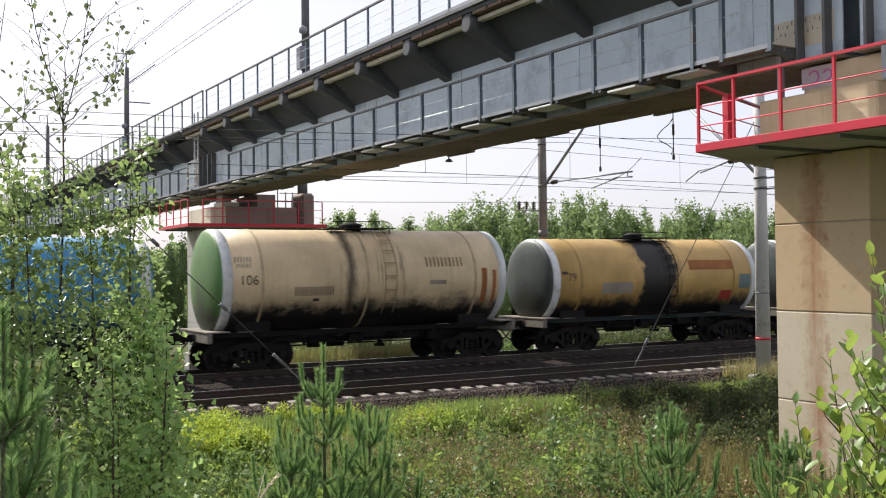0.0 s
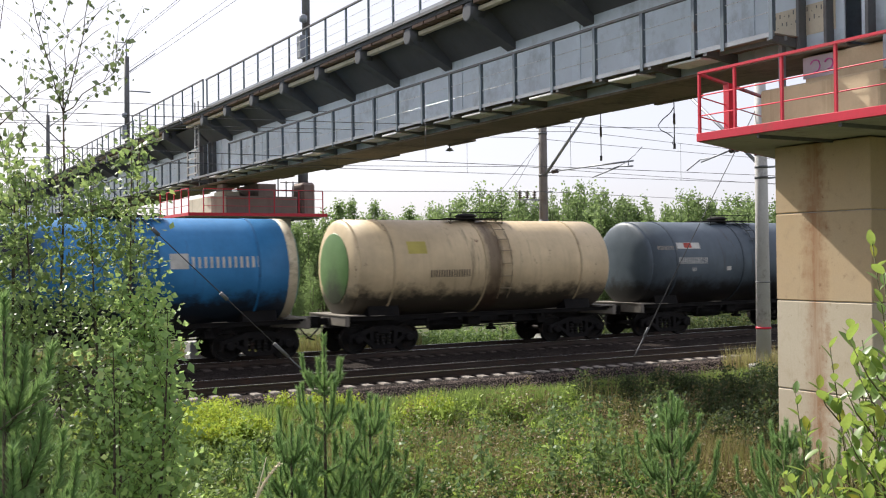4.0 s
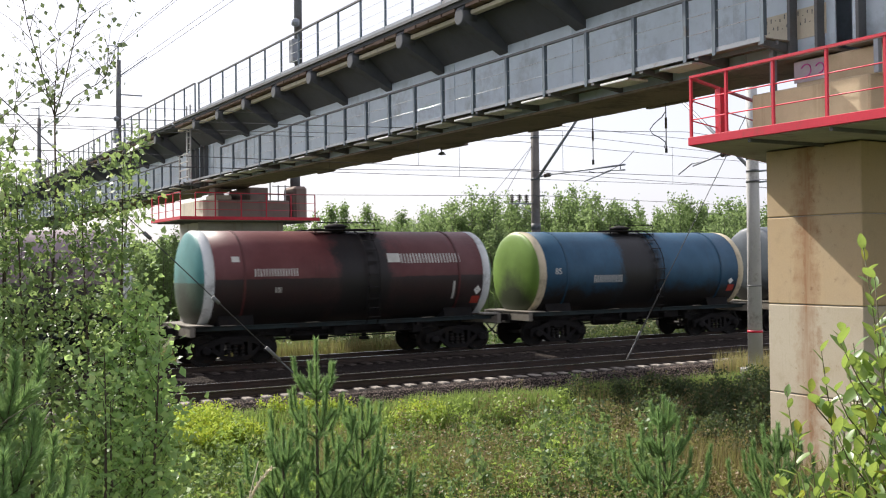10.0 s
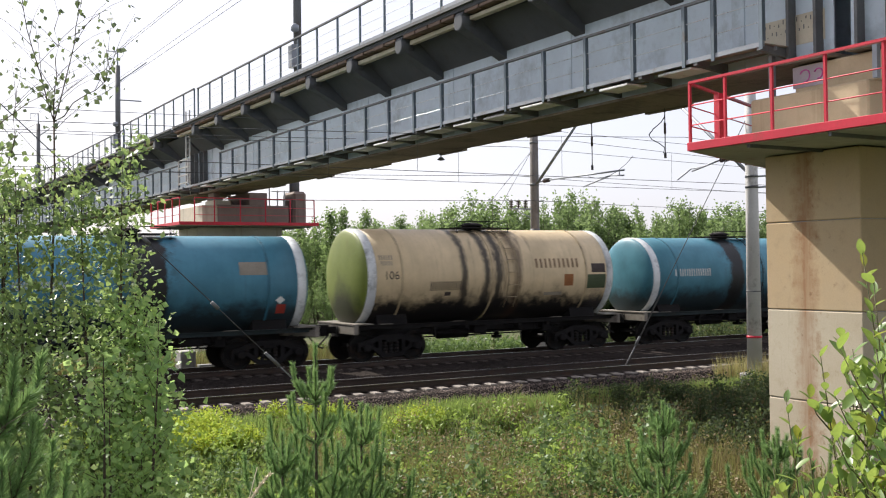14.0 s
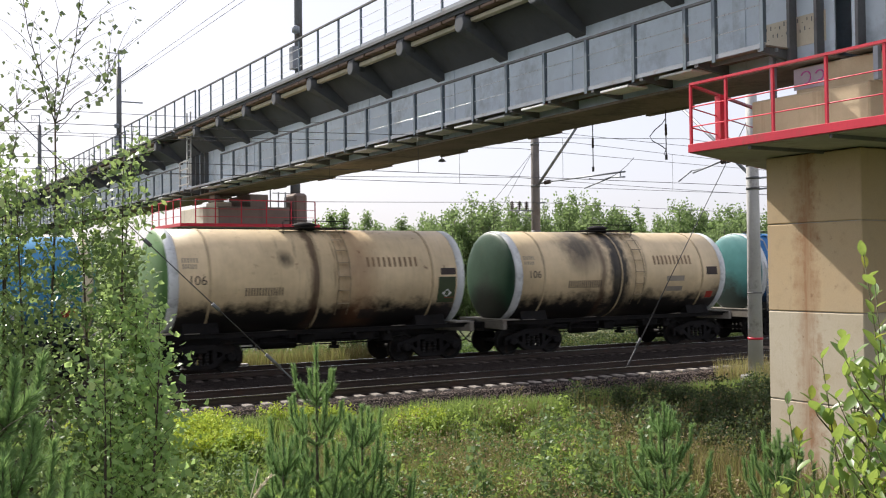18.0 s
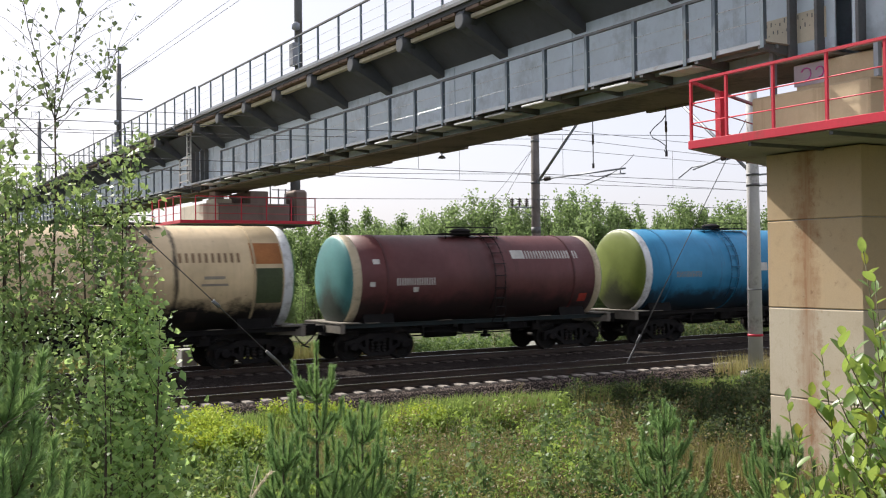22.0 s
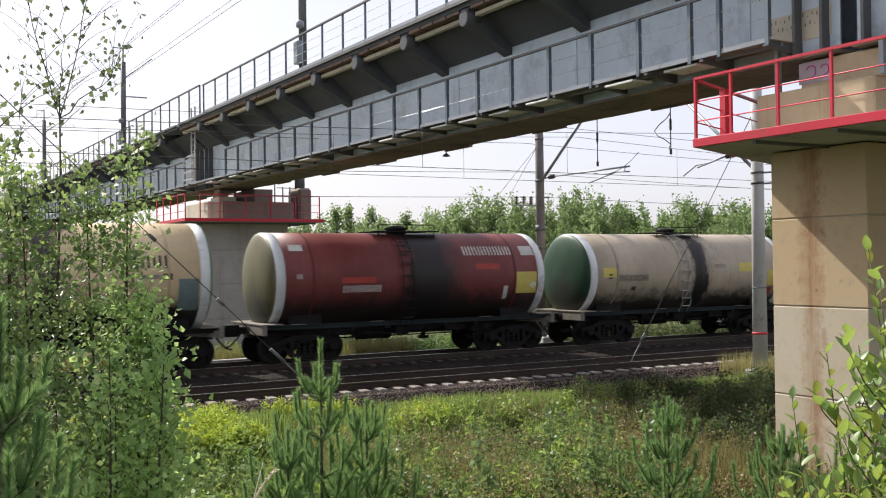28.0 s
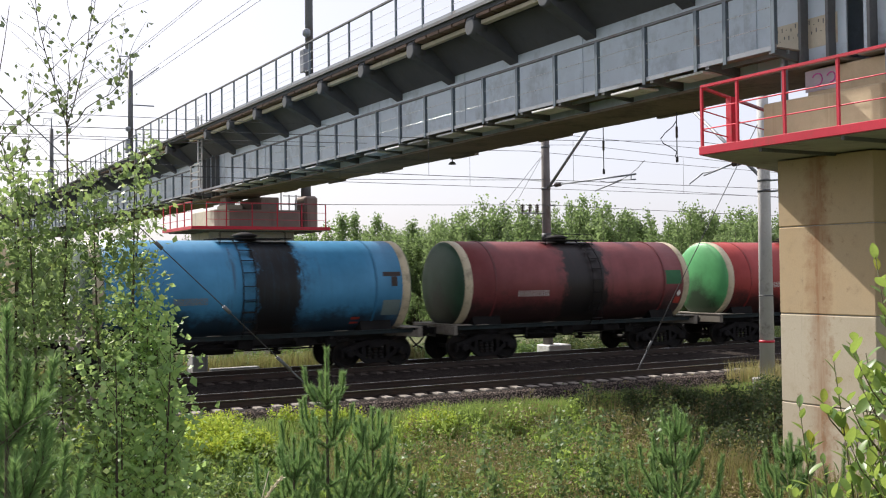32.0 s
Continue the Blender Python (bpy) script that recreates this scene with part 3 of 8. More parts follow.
def red_platform(x0, x1, y0, y1, posts_w, posts_s, posts_n, label, slope=0.0):
    """Steel platform round a pier top: perimeter beam, floor, railing on the west, south or north sides."""
    pf = tagged(new("maintenance_platform"), label, "platform", "maintenance platforms")
    z = 5.05
    # the north edge slants away from the track by slope
    def north(x):
        return y1 + slope * (x - x0)
    for pts in ([(x0, y0), (x0 + 0.07, y0), (x0 + 0.07, north(x0 + 0.07)), (x0, y1)], [(x0 + 0.072, north(x0) - 0.07), (x1, north(x1) - 0.07), (x1, north(x1)), (x0 + 0.072, north(x0 + 0.072))],
                [(x0 + 0.072, y0), (x1, y0), (x1, y0 + 0.07), (x0 + 0.072, y0 + 0.07)], [(x1 - 0.07, y0 + 0.072), (x1, y0 + 0.072), (x1, north(x1) - 0.072), (x1 - 0.07, north(x1) - 0.08)]):
        bm = bmesh.new()
        prism(bm, pts, "z", z, z + 0.145)
        bmesh.ops.bevel(bm, geom=bm.edges[:], offset=0.006, segments=1, affect="EDGES")
        part("edge_beam", bm, M_RED, pf)
    bm = bmesh.new()
    prism(bm, [(x0 + 0.073, y0 + 0.073), (x1 - 0.073, y0 + 0.073), (x1 - 0.073, north(x1 - 0.073) - 0.075), (x0 + 0.073, north(x0 + 0.073) - 0.075)], "z", z - 0.012, z + 0.04)
    part("floor_plate", bm, M_CONC2, pf, "grey floor slab")
    # joists under the floor
    for f in (0.16, 0.38, 0.60, 0.82):
        bm = bmesh.new()
        box(bm, x0 + 0.09, y0 + (y1 - y0) * f - 0.03, z - 0.07, x1 - 0.09, y0 + (y1 - y0) * f + 0.03, z - 0.0125)
        part("joist", bm, M_STEEL, pf)
    def post(x, y):
        bm = bmesh.new()
        box(bm, x - 0.022, y - 0.022, z + 0.145, x + 0.022, y - 0.012, z + 1.18)
        box(bm, x - 0.022, y - 0.012, z + 0.145, x - 0.012, y + 0.022, z + 1.18)
        part("post", bm, M_RED, pf)
    for y in posts_w:
        post(x0 + 0.035, y)
    for x in posts_s:
        post(x, y0 + 0.035)
    for x in posts_n:
        post(x, north(x) - 0.035)
    def rails(a, b):
        for h, r in ((0.45, 0.012), (0.80, 0.012)):
            bm = bmesh.new()
            tube(bm, (*a, z + h), (*b, z + h), r, 6)
            part("thin_rail", bm, M_RED, pf)
        bm = bmesh.new()
        (ax, ay), (bx, by) = a, b
        n = Vector((ay - by, bx - ax)).normalized() * 0.035
        prism(bm, [(ax + n.x, ay + n.y), (bx + n.x, by + n.y), (bx - n.x, by - n.y), (ax - n.x, ay - n.y)], "z", z + 1.182, z + 1.225)
        part("handrail", bm, M_RED, pf)
    if posts_w:
        rails((x0 + 0.035, posts_w[0]), (x0 + 0.035, posts_w[-1]))
    if posts_s:
        rails((posts_s[0], y0 + 0.035), (posts_s[-1], y0 + 0.035))
    if posts_n:
        rails((x0 + 0.11, north(x0 + 0.11) - 0.035), (posts_n[-1], north(posts_n[-1]) - 0.035))
    return pf


for y, z in ((13.3, 6.86), (11.1, 6.63)):
    bm = bmesh.new()
    box(bm, 14.74, y - 0.045, 6.08, 14.83, y + 0.045, z)
    part("stand_post", bm, M_ZINC, near_pier, "grey steel stand")
# worn grey scrawls low on the west face, blue paint on the south face
M_SCRAWL = plain("grey_spray", (0.33, 0.33, 0.34), 0.85, 0, 0.3, 6)
for k in range(9):
    bm = bmesh.new()
    y, z = 11.68 + 0.065 * k, 0.10 + 0.10 * math.sin(k * 2.7)
    pipe(bm, [(14.877, y + 0.05 * math.sin(q * 1.1 + k), z - 0.16 + 0.055 * q) for q in range(7)], 0.008, 5)
    part("scrawl", bm, M_SCRAWL, near_pier, "worn grey scrawl")
bm = bmesh.new()
box(bm, 15.22, 11.523, -0.35, 15.9, 11.532, 0.80)
part("blue_patch", bm, plain("blue_spray", (0.05, 0.16, 0.42), 0.8, 0, 0.3, 4), near_pier, "faded blue spray paint")
near_platform = red_platform(13.0, 19.6, 6.2, 13.65, [6.5, 7.55, 8.6, 9.66, 10.69, 11.74, 12.76, 13.60], [], [14.25, 16.2], "red painted steel maintenance platform with railing around the pier top", 0.46)
bm = bmesh.new()
box(bm, 14.18, 14.03, 5.20, 14.30, 14.12, 6.23)
part("corner_column", bm, M_RED, near_platform)
red_platform(13.0, 19.62, 45.1, 50.0, [45.14, 46.3, 47.5, 48.7, 49.9], [13.7, 14.6, 15.8, 17.0, 18.2, 19.4], [], "red painted steel maintenance platform with railing on the far pier")
# bearing tower on the far pier
tower = tagged(new("bearing_pedestal"), "brown rusty round-topped steel and concrete bearing pedestal", "pedestal")
bm = bmesh.new()
box(bm, 18.72, 46.0, 5.10, 19.40, 47.4, 6.72, 0.12)
part("body", bm, M_RUSTY, tower)
bm = bmesh.new()
lathe(bm, [(6.722, 0.24), (7.6, 0.24)], "z", 18, True, (19.06, 46.7, 0))
part("bearing_column", bm, M_STEEL, tower)

# weathered panel with worn scrawls on the girder end
panel = tagged(new("painted_panel"), "pale weathered panel with worn illegible scrawls on the girder", "panel")
bm = bmesh.new()
box(bm, X_WEB - 0.012, 12.28, 6.98, X_WEB - 0.004, 13.75, 7.52)
part("board", bm, M_EDGE, panel)
for k in range(26):
    bm = bmesh.new()
    y = 12.36 + 0.052 * k
    h = 0.05 + 0.035 * math.sin(k * 2.1)
    z = (7.40, 7.24)[k % 2] + 0.02 * math.sin(k * 1.3)
    box(bm, X_WEB - 0.0155, y, z, X_WEB - 0.0125, y + 0.022, z + h)
    part("scrawl", bm, M_STEEL, panel)
bm = bmesh.new()
box(bm, 15.008, 12.30, 6.20, 15.0175, 13.02, 6.58)
part("primed_patch", bm, plain("lilac_primer", (0.50, 0.42, 0.46), 0.8), panel, "pale lilac patch of paint")
for y, r in ((12.45, 0.09), (12.75, 0.11)):
    bm = bmesh.new()
    pipe(bm, [(15.004, y + r * math.cos(a * 0.45), 6.40 + r * math.sin(a * 0.45)) for a in range(1, 12)], 0.013, 5)
    part("pink_scrawl", bm, plain("pink_spray", (0.55, 0.10, 0.34), 0.8), panel)

# ---- train ----
WAGON = 12.02


def train_x(t):
    """Place of the first coupling at t seconds."""
    return 8.583 - 16.980 * t + 0.0130 * t * t - 0.0000797 * t ** 3


def tank_paint(name, color, bands=(), lower=None, rust=0.3, soot=0.5, streak=0.5, zc=2.6, end=False):
    """Worn tank paint. bands: (place, half width, strength, softness, height or None, colour) of spills down the side; lower: (height, colour) of a second coat."""
    m, nt, b = node_mat(name)
    v = coords(nt)
    tc = nt.nodes.new("ShaderNodeTexCoord")
    sp = nt.nodes.new("ShaderNodeSeparateXYZ")
    nt.links.new(tc.outputs["Object"], sp.inputs[0])
    X, Y, Z = sp.outputs[0], sp.outputs[1], sp.outputs[2]
    big = noise_out(nt, v, 0.7, 4)
    mid = noise_out(nt, v, 3.2, 6, 0.68)
    fine = noise_out(nt, v, 24, 5, 0.7)
    run = noise_out(nt, v, 1.0, 6, 0.7, (4.2, 1.0, 0.26))
    drip = noise_out(nt, v, 1.0, 7, 0.75, (9.0, 1.0, 0.22))
    dark = tuple(c * 0.78 for c in color)
    pale = tuple(min(0.9, c * 1.12 + 0.02) for c in color)
    c = mix(nt, ramp(nt, big, 0.3, 0.72), dark, pale)
    c = mix(nt, ramp(nt, mid, 0.55, 0.85, 0, 0.3), c, tuple(x * 0.6 for x in color))
    if lower:
        edge = math_node(nt, "ADD", Z, ramp(nt, mid, 0, 1, -0.05, 0.05))
        c = mix(nt, ramp(nt, edge, lower[0] + 0.02, lower[0] - 0.02, 0, 0.95), c, lower[1])
    # faint dirt washed down the whole side
    c = mix(nt, ramp(nt, drip, 0.50, 0.74, 0, 0.22), c, tuple(x * 0.45 + 0.01 for x in color))
    if rust:
        c = mix(nt, ramp(nt, noise_out(nt, v, 2.6, 8, 0.78, (1.0, 1.0, 0.7)), 0.72 - rust * 0.18, 0.77 - rust * 0.15, 0, 0.85), c, (0.13, 0.055, 0.03))
        c = mix(nt, ramp(nt, noise_out(nt, v, 1.1, 7, 0.7, (1.0, 1.0, 0.6)), 0.60, 0.78, 0, 0.55 * rust), c, (0.24, 0.11, 0.045))
    if streak:
        gate = ramp(nt, math_node(nt, "ABSOLUTE", math_node(nt, "SUBTRACT", X, 0.1)), 2.0, 0.5, 0.14, 1.0)
        c = mix(nt, math_node(nt, "MULTIPLY", gate, ramp(nt, run, 0.60 - 0.08 * streak, 0.68, 0, 0.85)), c, (0.045, 0.026, 0.016))
    # darker towards the bottom with a ragged upper edge; sooty grime lowest
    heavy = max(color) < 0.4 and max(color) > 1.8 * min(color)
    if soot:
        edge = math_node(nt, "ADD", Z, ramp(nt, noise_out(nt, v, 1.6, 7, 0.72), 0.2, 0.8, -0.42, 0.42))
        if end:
            # end caps: the dark part reaches higher in the middle
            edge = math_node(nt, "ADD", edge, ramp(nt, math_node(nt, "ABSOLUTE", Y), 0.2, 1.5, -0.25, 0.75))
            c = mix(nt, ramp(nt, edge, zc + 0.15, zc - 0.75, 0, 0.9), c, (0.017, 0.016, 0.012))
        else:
            # dim wash over the lower part, stronger and higher on saturated paint
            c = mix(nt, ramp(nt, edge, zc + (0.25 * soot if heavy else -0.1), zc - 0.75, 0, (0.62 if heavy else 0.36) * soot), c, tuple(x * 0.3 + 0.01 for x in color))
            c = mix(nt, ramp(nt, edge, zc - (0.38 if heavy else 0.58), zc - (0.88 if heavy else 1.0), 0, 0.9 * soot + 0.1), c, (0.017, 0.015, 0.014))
    for x0, half, strength, soft, height, tone in bands:
        amp = min(0.45, 0.12 + 0.5 * half)
        wob = ramp(nt, noise_out(nt, v, 2.2, 9, 0.75, (1.0, 1.0, 0.35)), 0.2, 0.8, -amp, amp)
        d = math_node(nt, "ABSOLUTE", math_node(nt, "ADD", math_node(nt, "SUBTRACT", X, x0), wob))
        if height is not None:
            up = math_node(nt, "SUBTRACT", Z, height)
            d = math_node(nt, "SQRT", math_node(nt, "ADD", math_node(nt, "MULTIPLY", d, d), math_node(nt, "MULTIPLY", up, up)))
        if half > 0.3 and soft < 0.3:
            halo = math_node(nt, "MULTIPLY", ramp(nt, d, half + 0.5, half, 0, 0.8), ramp(nt, mid, 0.42, 0.62))
            c = mix(nt, halo, c, tuple(x * 0.3 + 0.02 for x in color))
        hold = ramp(nt, drip, 0.25, 0.50, strength * 0.88, min(1.0, strength * 1.04))
        c = mix(nt, math_node(nt, "MULTIPLY", ramp(nt, d, half + soft, half - soft, 0, 1), hold), c, tone)
    nt.links.new(c, b.inputs["Base Color"])
    nt.links.new(ramp(nt, fine, 0.2, 0.8, 0.36, 0.62), b.inputs["Roughness"])
    b.inputs["Specular IOR Level"].default_value = 0.36
    bump(nt, b, mid, 0.06, 0.02)
    return m


# shapes of the two tank sizes: radius, height of the axis
SIZES = {"A": (1.51, 2.585), "B": (1.615, 2.745)}
HALF = 4.93
MESH = {}


def head_profile(R, depth=0.29, r0=None, off=0.0, power=2.2):
    r0 = R if r0 is None else r0
    return [(HALF + off + depth * (1 - (r / R) ** power) ** (1 / power), r) for r in [r0 * (1 - (i / 11) ** 1.5) for i in range(11)]] + [(HALF + off + depth, 0.02)]


def cached(key, build, material):
    if key not in MESH:
        bm = bmesh.new()
        build(bm)
        MESH[key] = mesh_from(key, bm, material)
    return MESH[key]


def wrap(bm, R, zc, x0, x1, z0, z1, off=0.006, skew=0.0):
    """A thin patch laid on the camera side of a tank."""
    n = max(1, int((z1 - z0) / 0.12))
    rows = []
    for i in range(n + 1):
        z = z0 + (z1 - z0) * i / n
        y = -math.sqrt(max(0.01, R * R - (z - zc) ** 2)) - off
        s = skew * (z - z0)
        rows.append((bm.verts.new((x0 + s, y, z)), bm.verts.new((x1 + s, y, z))))
    for a, b in zip(rows, rows[1:]):
        bm.faces.new((a[0], a[1], b[1], b[0]))


def glyph_bars(bm, R, zc, x, z, n, w, h):
    """A line of n upright bars standing for writing, w wide in all; one bar is a painted patch."""
    if n == 1:
        wrap(bm, R, zc, x, x + w, z, z + h)
        return
    g = w / (n + 0.3 * (n - 1))
    for i in range(n):
        a = x + i * g * 1.3
        wrap(bm, R, zc, a, a + g * 0.30, z, z + h)
        wrap(bm, R, zc, a + g * 0.66, a + g * 0.94, z, z + h)


def diamond(bm, R, zc, x, z, w, h):
    """A placard standing on its corner."""
    q = []
    for px, pz in ((x + w / 2, z), (x + w, z + h / 2), (x + w / 2, z + h), (x, z + h / 2)):
        q.append(bm.verts.new((px, -math.sqrt(R * R - (pz - zc) ** 2) - 0.009, pz)))
    bm.faces.new(q)


def code_number(bm, text, R, zc, x, z, height):
    """A painted two or three figure code laid on the tank side."""
    cu = bpy.data.curves.new("code", "FONT")
    cu.body, cu.size = text, height * 1.4
    ob = bpy.data.objects.new("code", cu)
    me = bpy.data.meshes.new_from_object(ob)
    bm.from_mesh(me)
    for v in bm.verts:
        px, pz = x + v.co.x, z + v.co.y
        v.co = (px, -math.sqrt(R * R - (pz - zc) ** 2) - 0.006, pz)
    bpy.data.objects.remove(ob)
    bpy.data.meshes.remove(me)


def build_tank(bm, R, zc):
    prof = [(-HALF, R), (-3.4, R), (-1.7, R), (0, R), (1.7, R), (3.4, R), (HALF, R)]
    lathe(bm, prof, "x", 56, True, (0, 0, zc))


def build_strap(bm, R, zc):
    lathe(bm, [(-0.035, R + 0.003), (-0.035, R + 0.02), (0.035, R + 0.02), (0.035, R + 0.003)], "x", 48, False, (0, 0, zc))


def build_ring(bm, R, zc):
    lathe(bm, [(HALF - 0.25, R), (HALF - 0.25, R + 0.005), (HALF + 0.012, R + 0.005), (HALF + 0.05, R - 0.02)], "x", 56, True, (0, 0, zc))


def build_ladder(bm, R, zc, steps):
    for x in (0.33, 0.73):
        pts = []
        for i in range(15):
            a = radians(100 + i * 8.6)
            pts.append((x, math.cos(a) * (R + 0.09), zc + math.sin(a) * (R + 0.09)))
        pipe(bm, pts, 0.018, 5)
    for i in range(steps):
        a = radians(104 + i * 116 / steps)
        y, z = math.cos(a) * (R + 0.11), zc + math.sin(a) * (R + 0.11)
        box(bm, 0.33, y - 0.06, z - 0.012, 0.73, y + 0.05, z + 0.012)


def build_lower_ladder(bm, R, zc):
    """Foot of the side ladder, from the sill up to the widest part of the tank."""
    y = -R - 0.07
    for x in (0.33, 0.73):
        pipe(bm, [(x, -1.33, 1.10), (x, y, 1.45), (x, y, zc + 0.05)], 0.020, 5)
    for k in range(4):
        z = 1.32 + 0.30 * k
        box(bm, 0.33, y + 0.01, z - 0.012, 0.73, y + 0.05, z + 0.012)


def build_hatch(bm, R, zc):
    lathe(bm, [(zc + R - 0.04, 0.34), (zc + R + 0.12, 0.34), (zc + R + 0.13, 0.40), (zc + R + 0.17, 0.40), (zc + R + 0.24, 0.22), (zc + R + 0.26, 0.04)], "z", 20, True, (-0.1, 0, 0))


def build_top_platform(bm, R, zc):
    z = zc + R
    prism(bm, [(-1.2, z + 0.03), (1.2, z + 0.03), (1.2, z + 0.06), (-1.2, z + 0.06)], "y", -0.20, 0.20)
    bmesh.ops.translate(bm, verts=bm.verts, vec=(0, -0.48, 0))


def build_top_rail(bm, R, zc):
    z = zc + R + 0.06
    pipe(bm, [(-1.1, -0.66, z - 0.2), (-1.1, -0.66, z + 0.15), (-1.05, -0.66, z + 0.20), (0.95, -0.66, z + 0.20), (1.0, -0.66, z + 0.15), (1.0, -0.66, z - 0.2)], 0.018, 6)


def build_sill(bm):
    box(bm, -5.45, -0.26, 0.82, 5.45, 0.26, 1.16)
    for x in (-2.3, -1.1, 1.1, 2.3):
        box(bm, x - 0.05, -1.2, 0.98, x + 0.05, -0.262, 1.1)
        box(bm, x - 0.05, 0.262, 0.98, x + 0.05, 1.2, 1.1)


def build_side_sill(bm):
    box(bm, -5.25, -0.05, 1.08, 5.25, 0.05, 1.19)
    box(bm, -5.25, -0.09, 1.192, 5.25, 0.05, 1.215)


def build_rigging(bm):
    """Levers, rods and pipes hung between the bogies."""
    pipe(bm, [(-2.9, -0.95, 0.86), (-1.0, -0.95, 0.80), (1.2, -0.95, 0.80), (2.9, -0.95, 0.86)], 0.03, 6)
    pipe(bm, [(-2.9, 0.45, 0.62), (2.9, 0.45, 0.62)], 0.025, 6)
    for x in (-2.2, -0.3, 1.7, 2.5):
        box(bm, x - 0.04, -1.0, 0.72, x + 0.04, -0.9, 1.07)
    for x, w, h in ((-0.45, 0.5, 0.30), (1.5, 0.7, 0.26), (2.35, 0.35, 0.34)):
        box(bm, x - w / 2, -1.08, 1.06 - h, x + w / 2, -0.72, 1.06, 0.03)
    box(bm, -2.6, 0.2, 0.72, 2.6, 0.9, 0.84)


def build_end_beam(bm):
    box(bm, 5.26, -1.45, 0.92, 5.42, 1.45, 1.23, 0.02)
    box(bm, 4.72, -1.44, 1.232, 5.44, 1.44, 1.265)
    prism(bm, [(5.26, -1.43), (5.26, -0.55), (4.55, -0.28), (4.55, -0.42)], "z", 0.95, 1.15)


def build_saddle(bm, R, zc):
    for s in (-1, 1):
        prism(bm, [(s * 0.27, 1.16), (s * 1.18, 1.16), (s * 1.05, zc - math.sqrt(R * R - 1.05 ** 2) + 0.02), (s * 0.5, zc - math.sqrt(R * R - 0.25) + 0.02)], "x", -0.55, 0.55)
    box(bm, -0.5, -0.26, 1.162, 0.5, 0.26, zc - R + 0.05)


def build_coupler(bm):
    box(bm, 5.40, -0.11, 0.93, 5.72, 0.11, 1.15, 0.02)
    prism(bm, [(5.70, -0.14), (5.90, -0.24), (6.03, -0.22), (6.00, -0.06), (5.90, 0.02), (6.02, 0.10), (6.02, 0.22), (5.84, 0.24), (5.70, 0.14)], "z", 0.86, 1.22)


def build_hose(bm):
    pts = [(5.45, -0.42, 0.92), (5.62, -0.44, 0.70), (5.82, -0.42, 0.53), (6.00, -0.36, 0.48)]
    pipe(bm, pts, 0.028, 6)


def build_side_frame(bm):
    """Cast bogie side: arched upper chord, sagging lower chord, two columns, axle guides and axle boxes."""
    chord = [(-1.22, 0.63), (-0.80, 0.74), (-0.40, 0.88), (0.40, 0.88), (0.80, 0.74), (1.22, 0.63), (1.22, 0.50), (0.80, 0.57), (0.40, 0.71), (-0.40, 0.71), (-0.80, 0.57), (-1.22, 0.50)]
    prism(bm, chord, "y", -0.08, 0.08)
    prism(bm, [(-0.80, 0.50), (-0.36, 0.15), (0.36, 0.15), (0.80, 0.50), (0.64, 0.52), (0.28, 0.27), (-0.28, 0.27), (-0.64, 0.52)], "y", -0.082, 0.082)
    for s in (-1, 1):
        box(bm, s * 0.43 - 0.065, -0.075, 0.22, s * 0.43 + 0.065, 0.075, 0.74)
        box(bm, s * 1.17 - 0.055, -0.076, 0.34, s * 1.17 + 0.055, 0.076, 0.56)
        box(bm, s * 0.70 - 0.05, -0.076, 0.40, s * 0.70 + 0.05, 0.076, 0.60)
    for s in (-0.925, 0.925):
        lathe(bm, [(-0.20, 0.09), (-0.19, 0.13), (-0.081, 0.14), (0.06, 0.14)], "y", 14, True, (s, 0, 0.475))


def build_springs(bm):
    for dx in (-0.21, 0.0, 0.21):
        lathe(bm, [(0.24 + 0.05 * k, 0.085 if k % 2 else 0.062) for k in range(9)], "z", 10, False, (dx, 0, 0))


def build_bolster(bm):
    box(bm, -0.22, -1.12, 0.62, 0.22, 1.12, 0.80, 0.02)
    lathe(bm, [(0.80, 0.24), (0.90, 0.24)], "z", 16, False, (0, 0, 0))


def build_wheelset(bm):
    for s in (-1, 1):
        a, b_ = 0.725 * s, 0.855 * s
        lathe(bm, [(a, 0.505), (a + 0.03 * s, 0.505), (a + 0.035 * s, 0.478), (b_, 0.470), (b_, 0.40), (b_ - 0.05 * s, 0.385), (b_ - 0.06 * s, 0.15), (b_ + 0.02 * s, 0.13), (b_ + 0.02 * s, 0.06)], "y", 28, False)
    tube(bm, (0, -1.0, 0), (0, 1.0, 0), 0.075, 12)


M_CHASSIS = plain("grey_green_chassis", (0.026, 0.036, 0.038), 0.7, 0, 0.3, 2.5, 0.2, 0.004, (0.03, 0.025, 0.02), 0.4)
M_BUFFER = plain("pale_end_beam", (0.19, 0.17, 0.14), 0.75, 0, 0.25, 3, 0.2, 0.004, (0.10, 0.07, 0.05), 0.4)
M_WHEEL = plain("wheel_steel", (0.018, 0.017, 0.016), 0.65, 0.2, 0.35, 4, 0.2, 0.004, (0.05, 0.03, 0.02), 0.3)
M_BOGIE = plain("oily_bogie_steel", (0.013, 0.012, 0.012), 0.75, 0.0, 0.4, 4, 0.3, 0.006, (0.022, 0.016, 0.011), 0.3)
M_INK = plain("dark_lettering", (0.05, 0.035, 0.03), 0.7, 0, 0.3, 6)
M_FADEINK = plain("faded_brown_lettering", (0.23, 0.15, 0.085), 0.75, 0, 0.3, 6)
M_LETTER = plain("white_lettering", (0.55, 0.54, 0.50), 0.7, 0, 0.25, 6)
M_ORANGE = plain("orange_mark", (0.75, 0.30, 0.02), 0.6, 0, 0.15, 4)
M_PLACARD = plain("red_placard", (0.36, 0.045, 0.03), 0.6, 0, 0.25, 5)
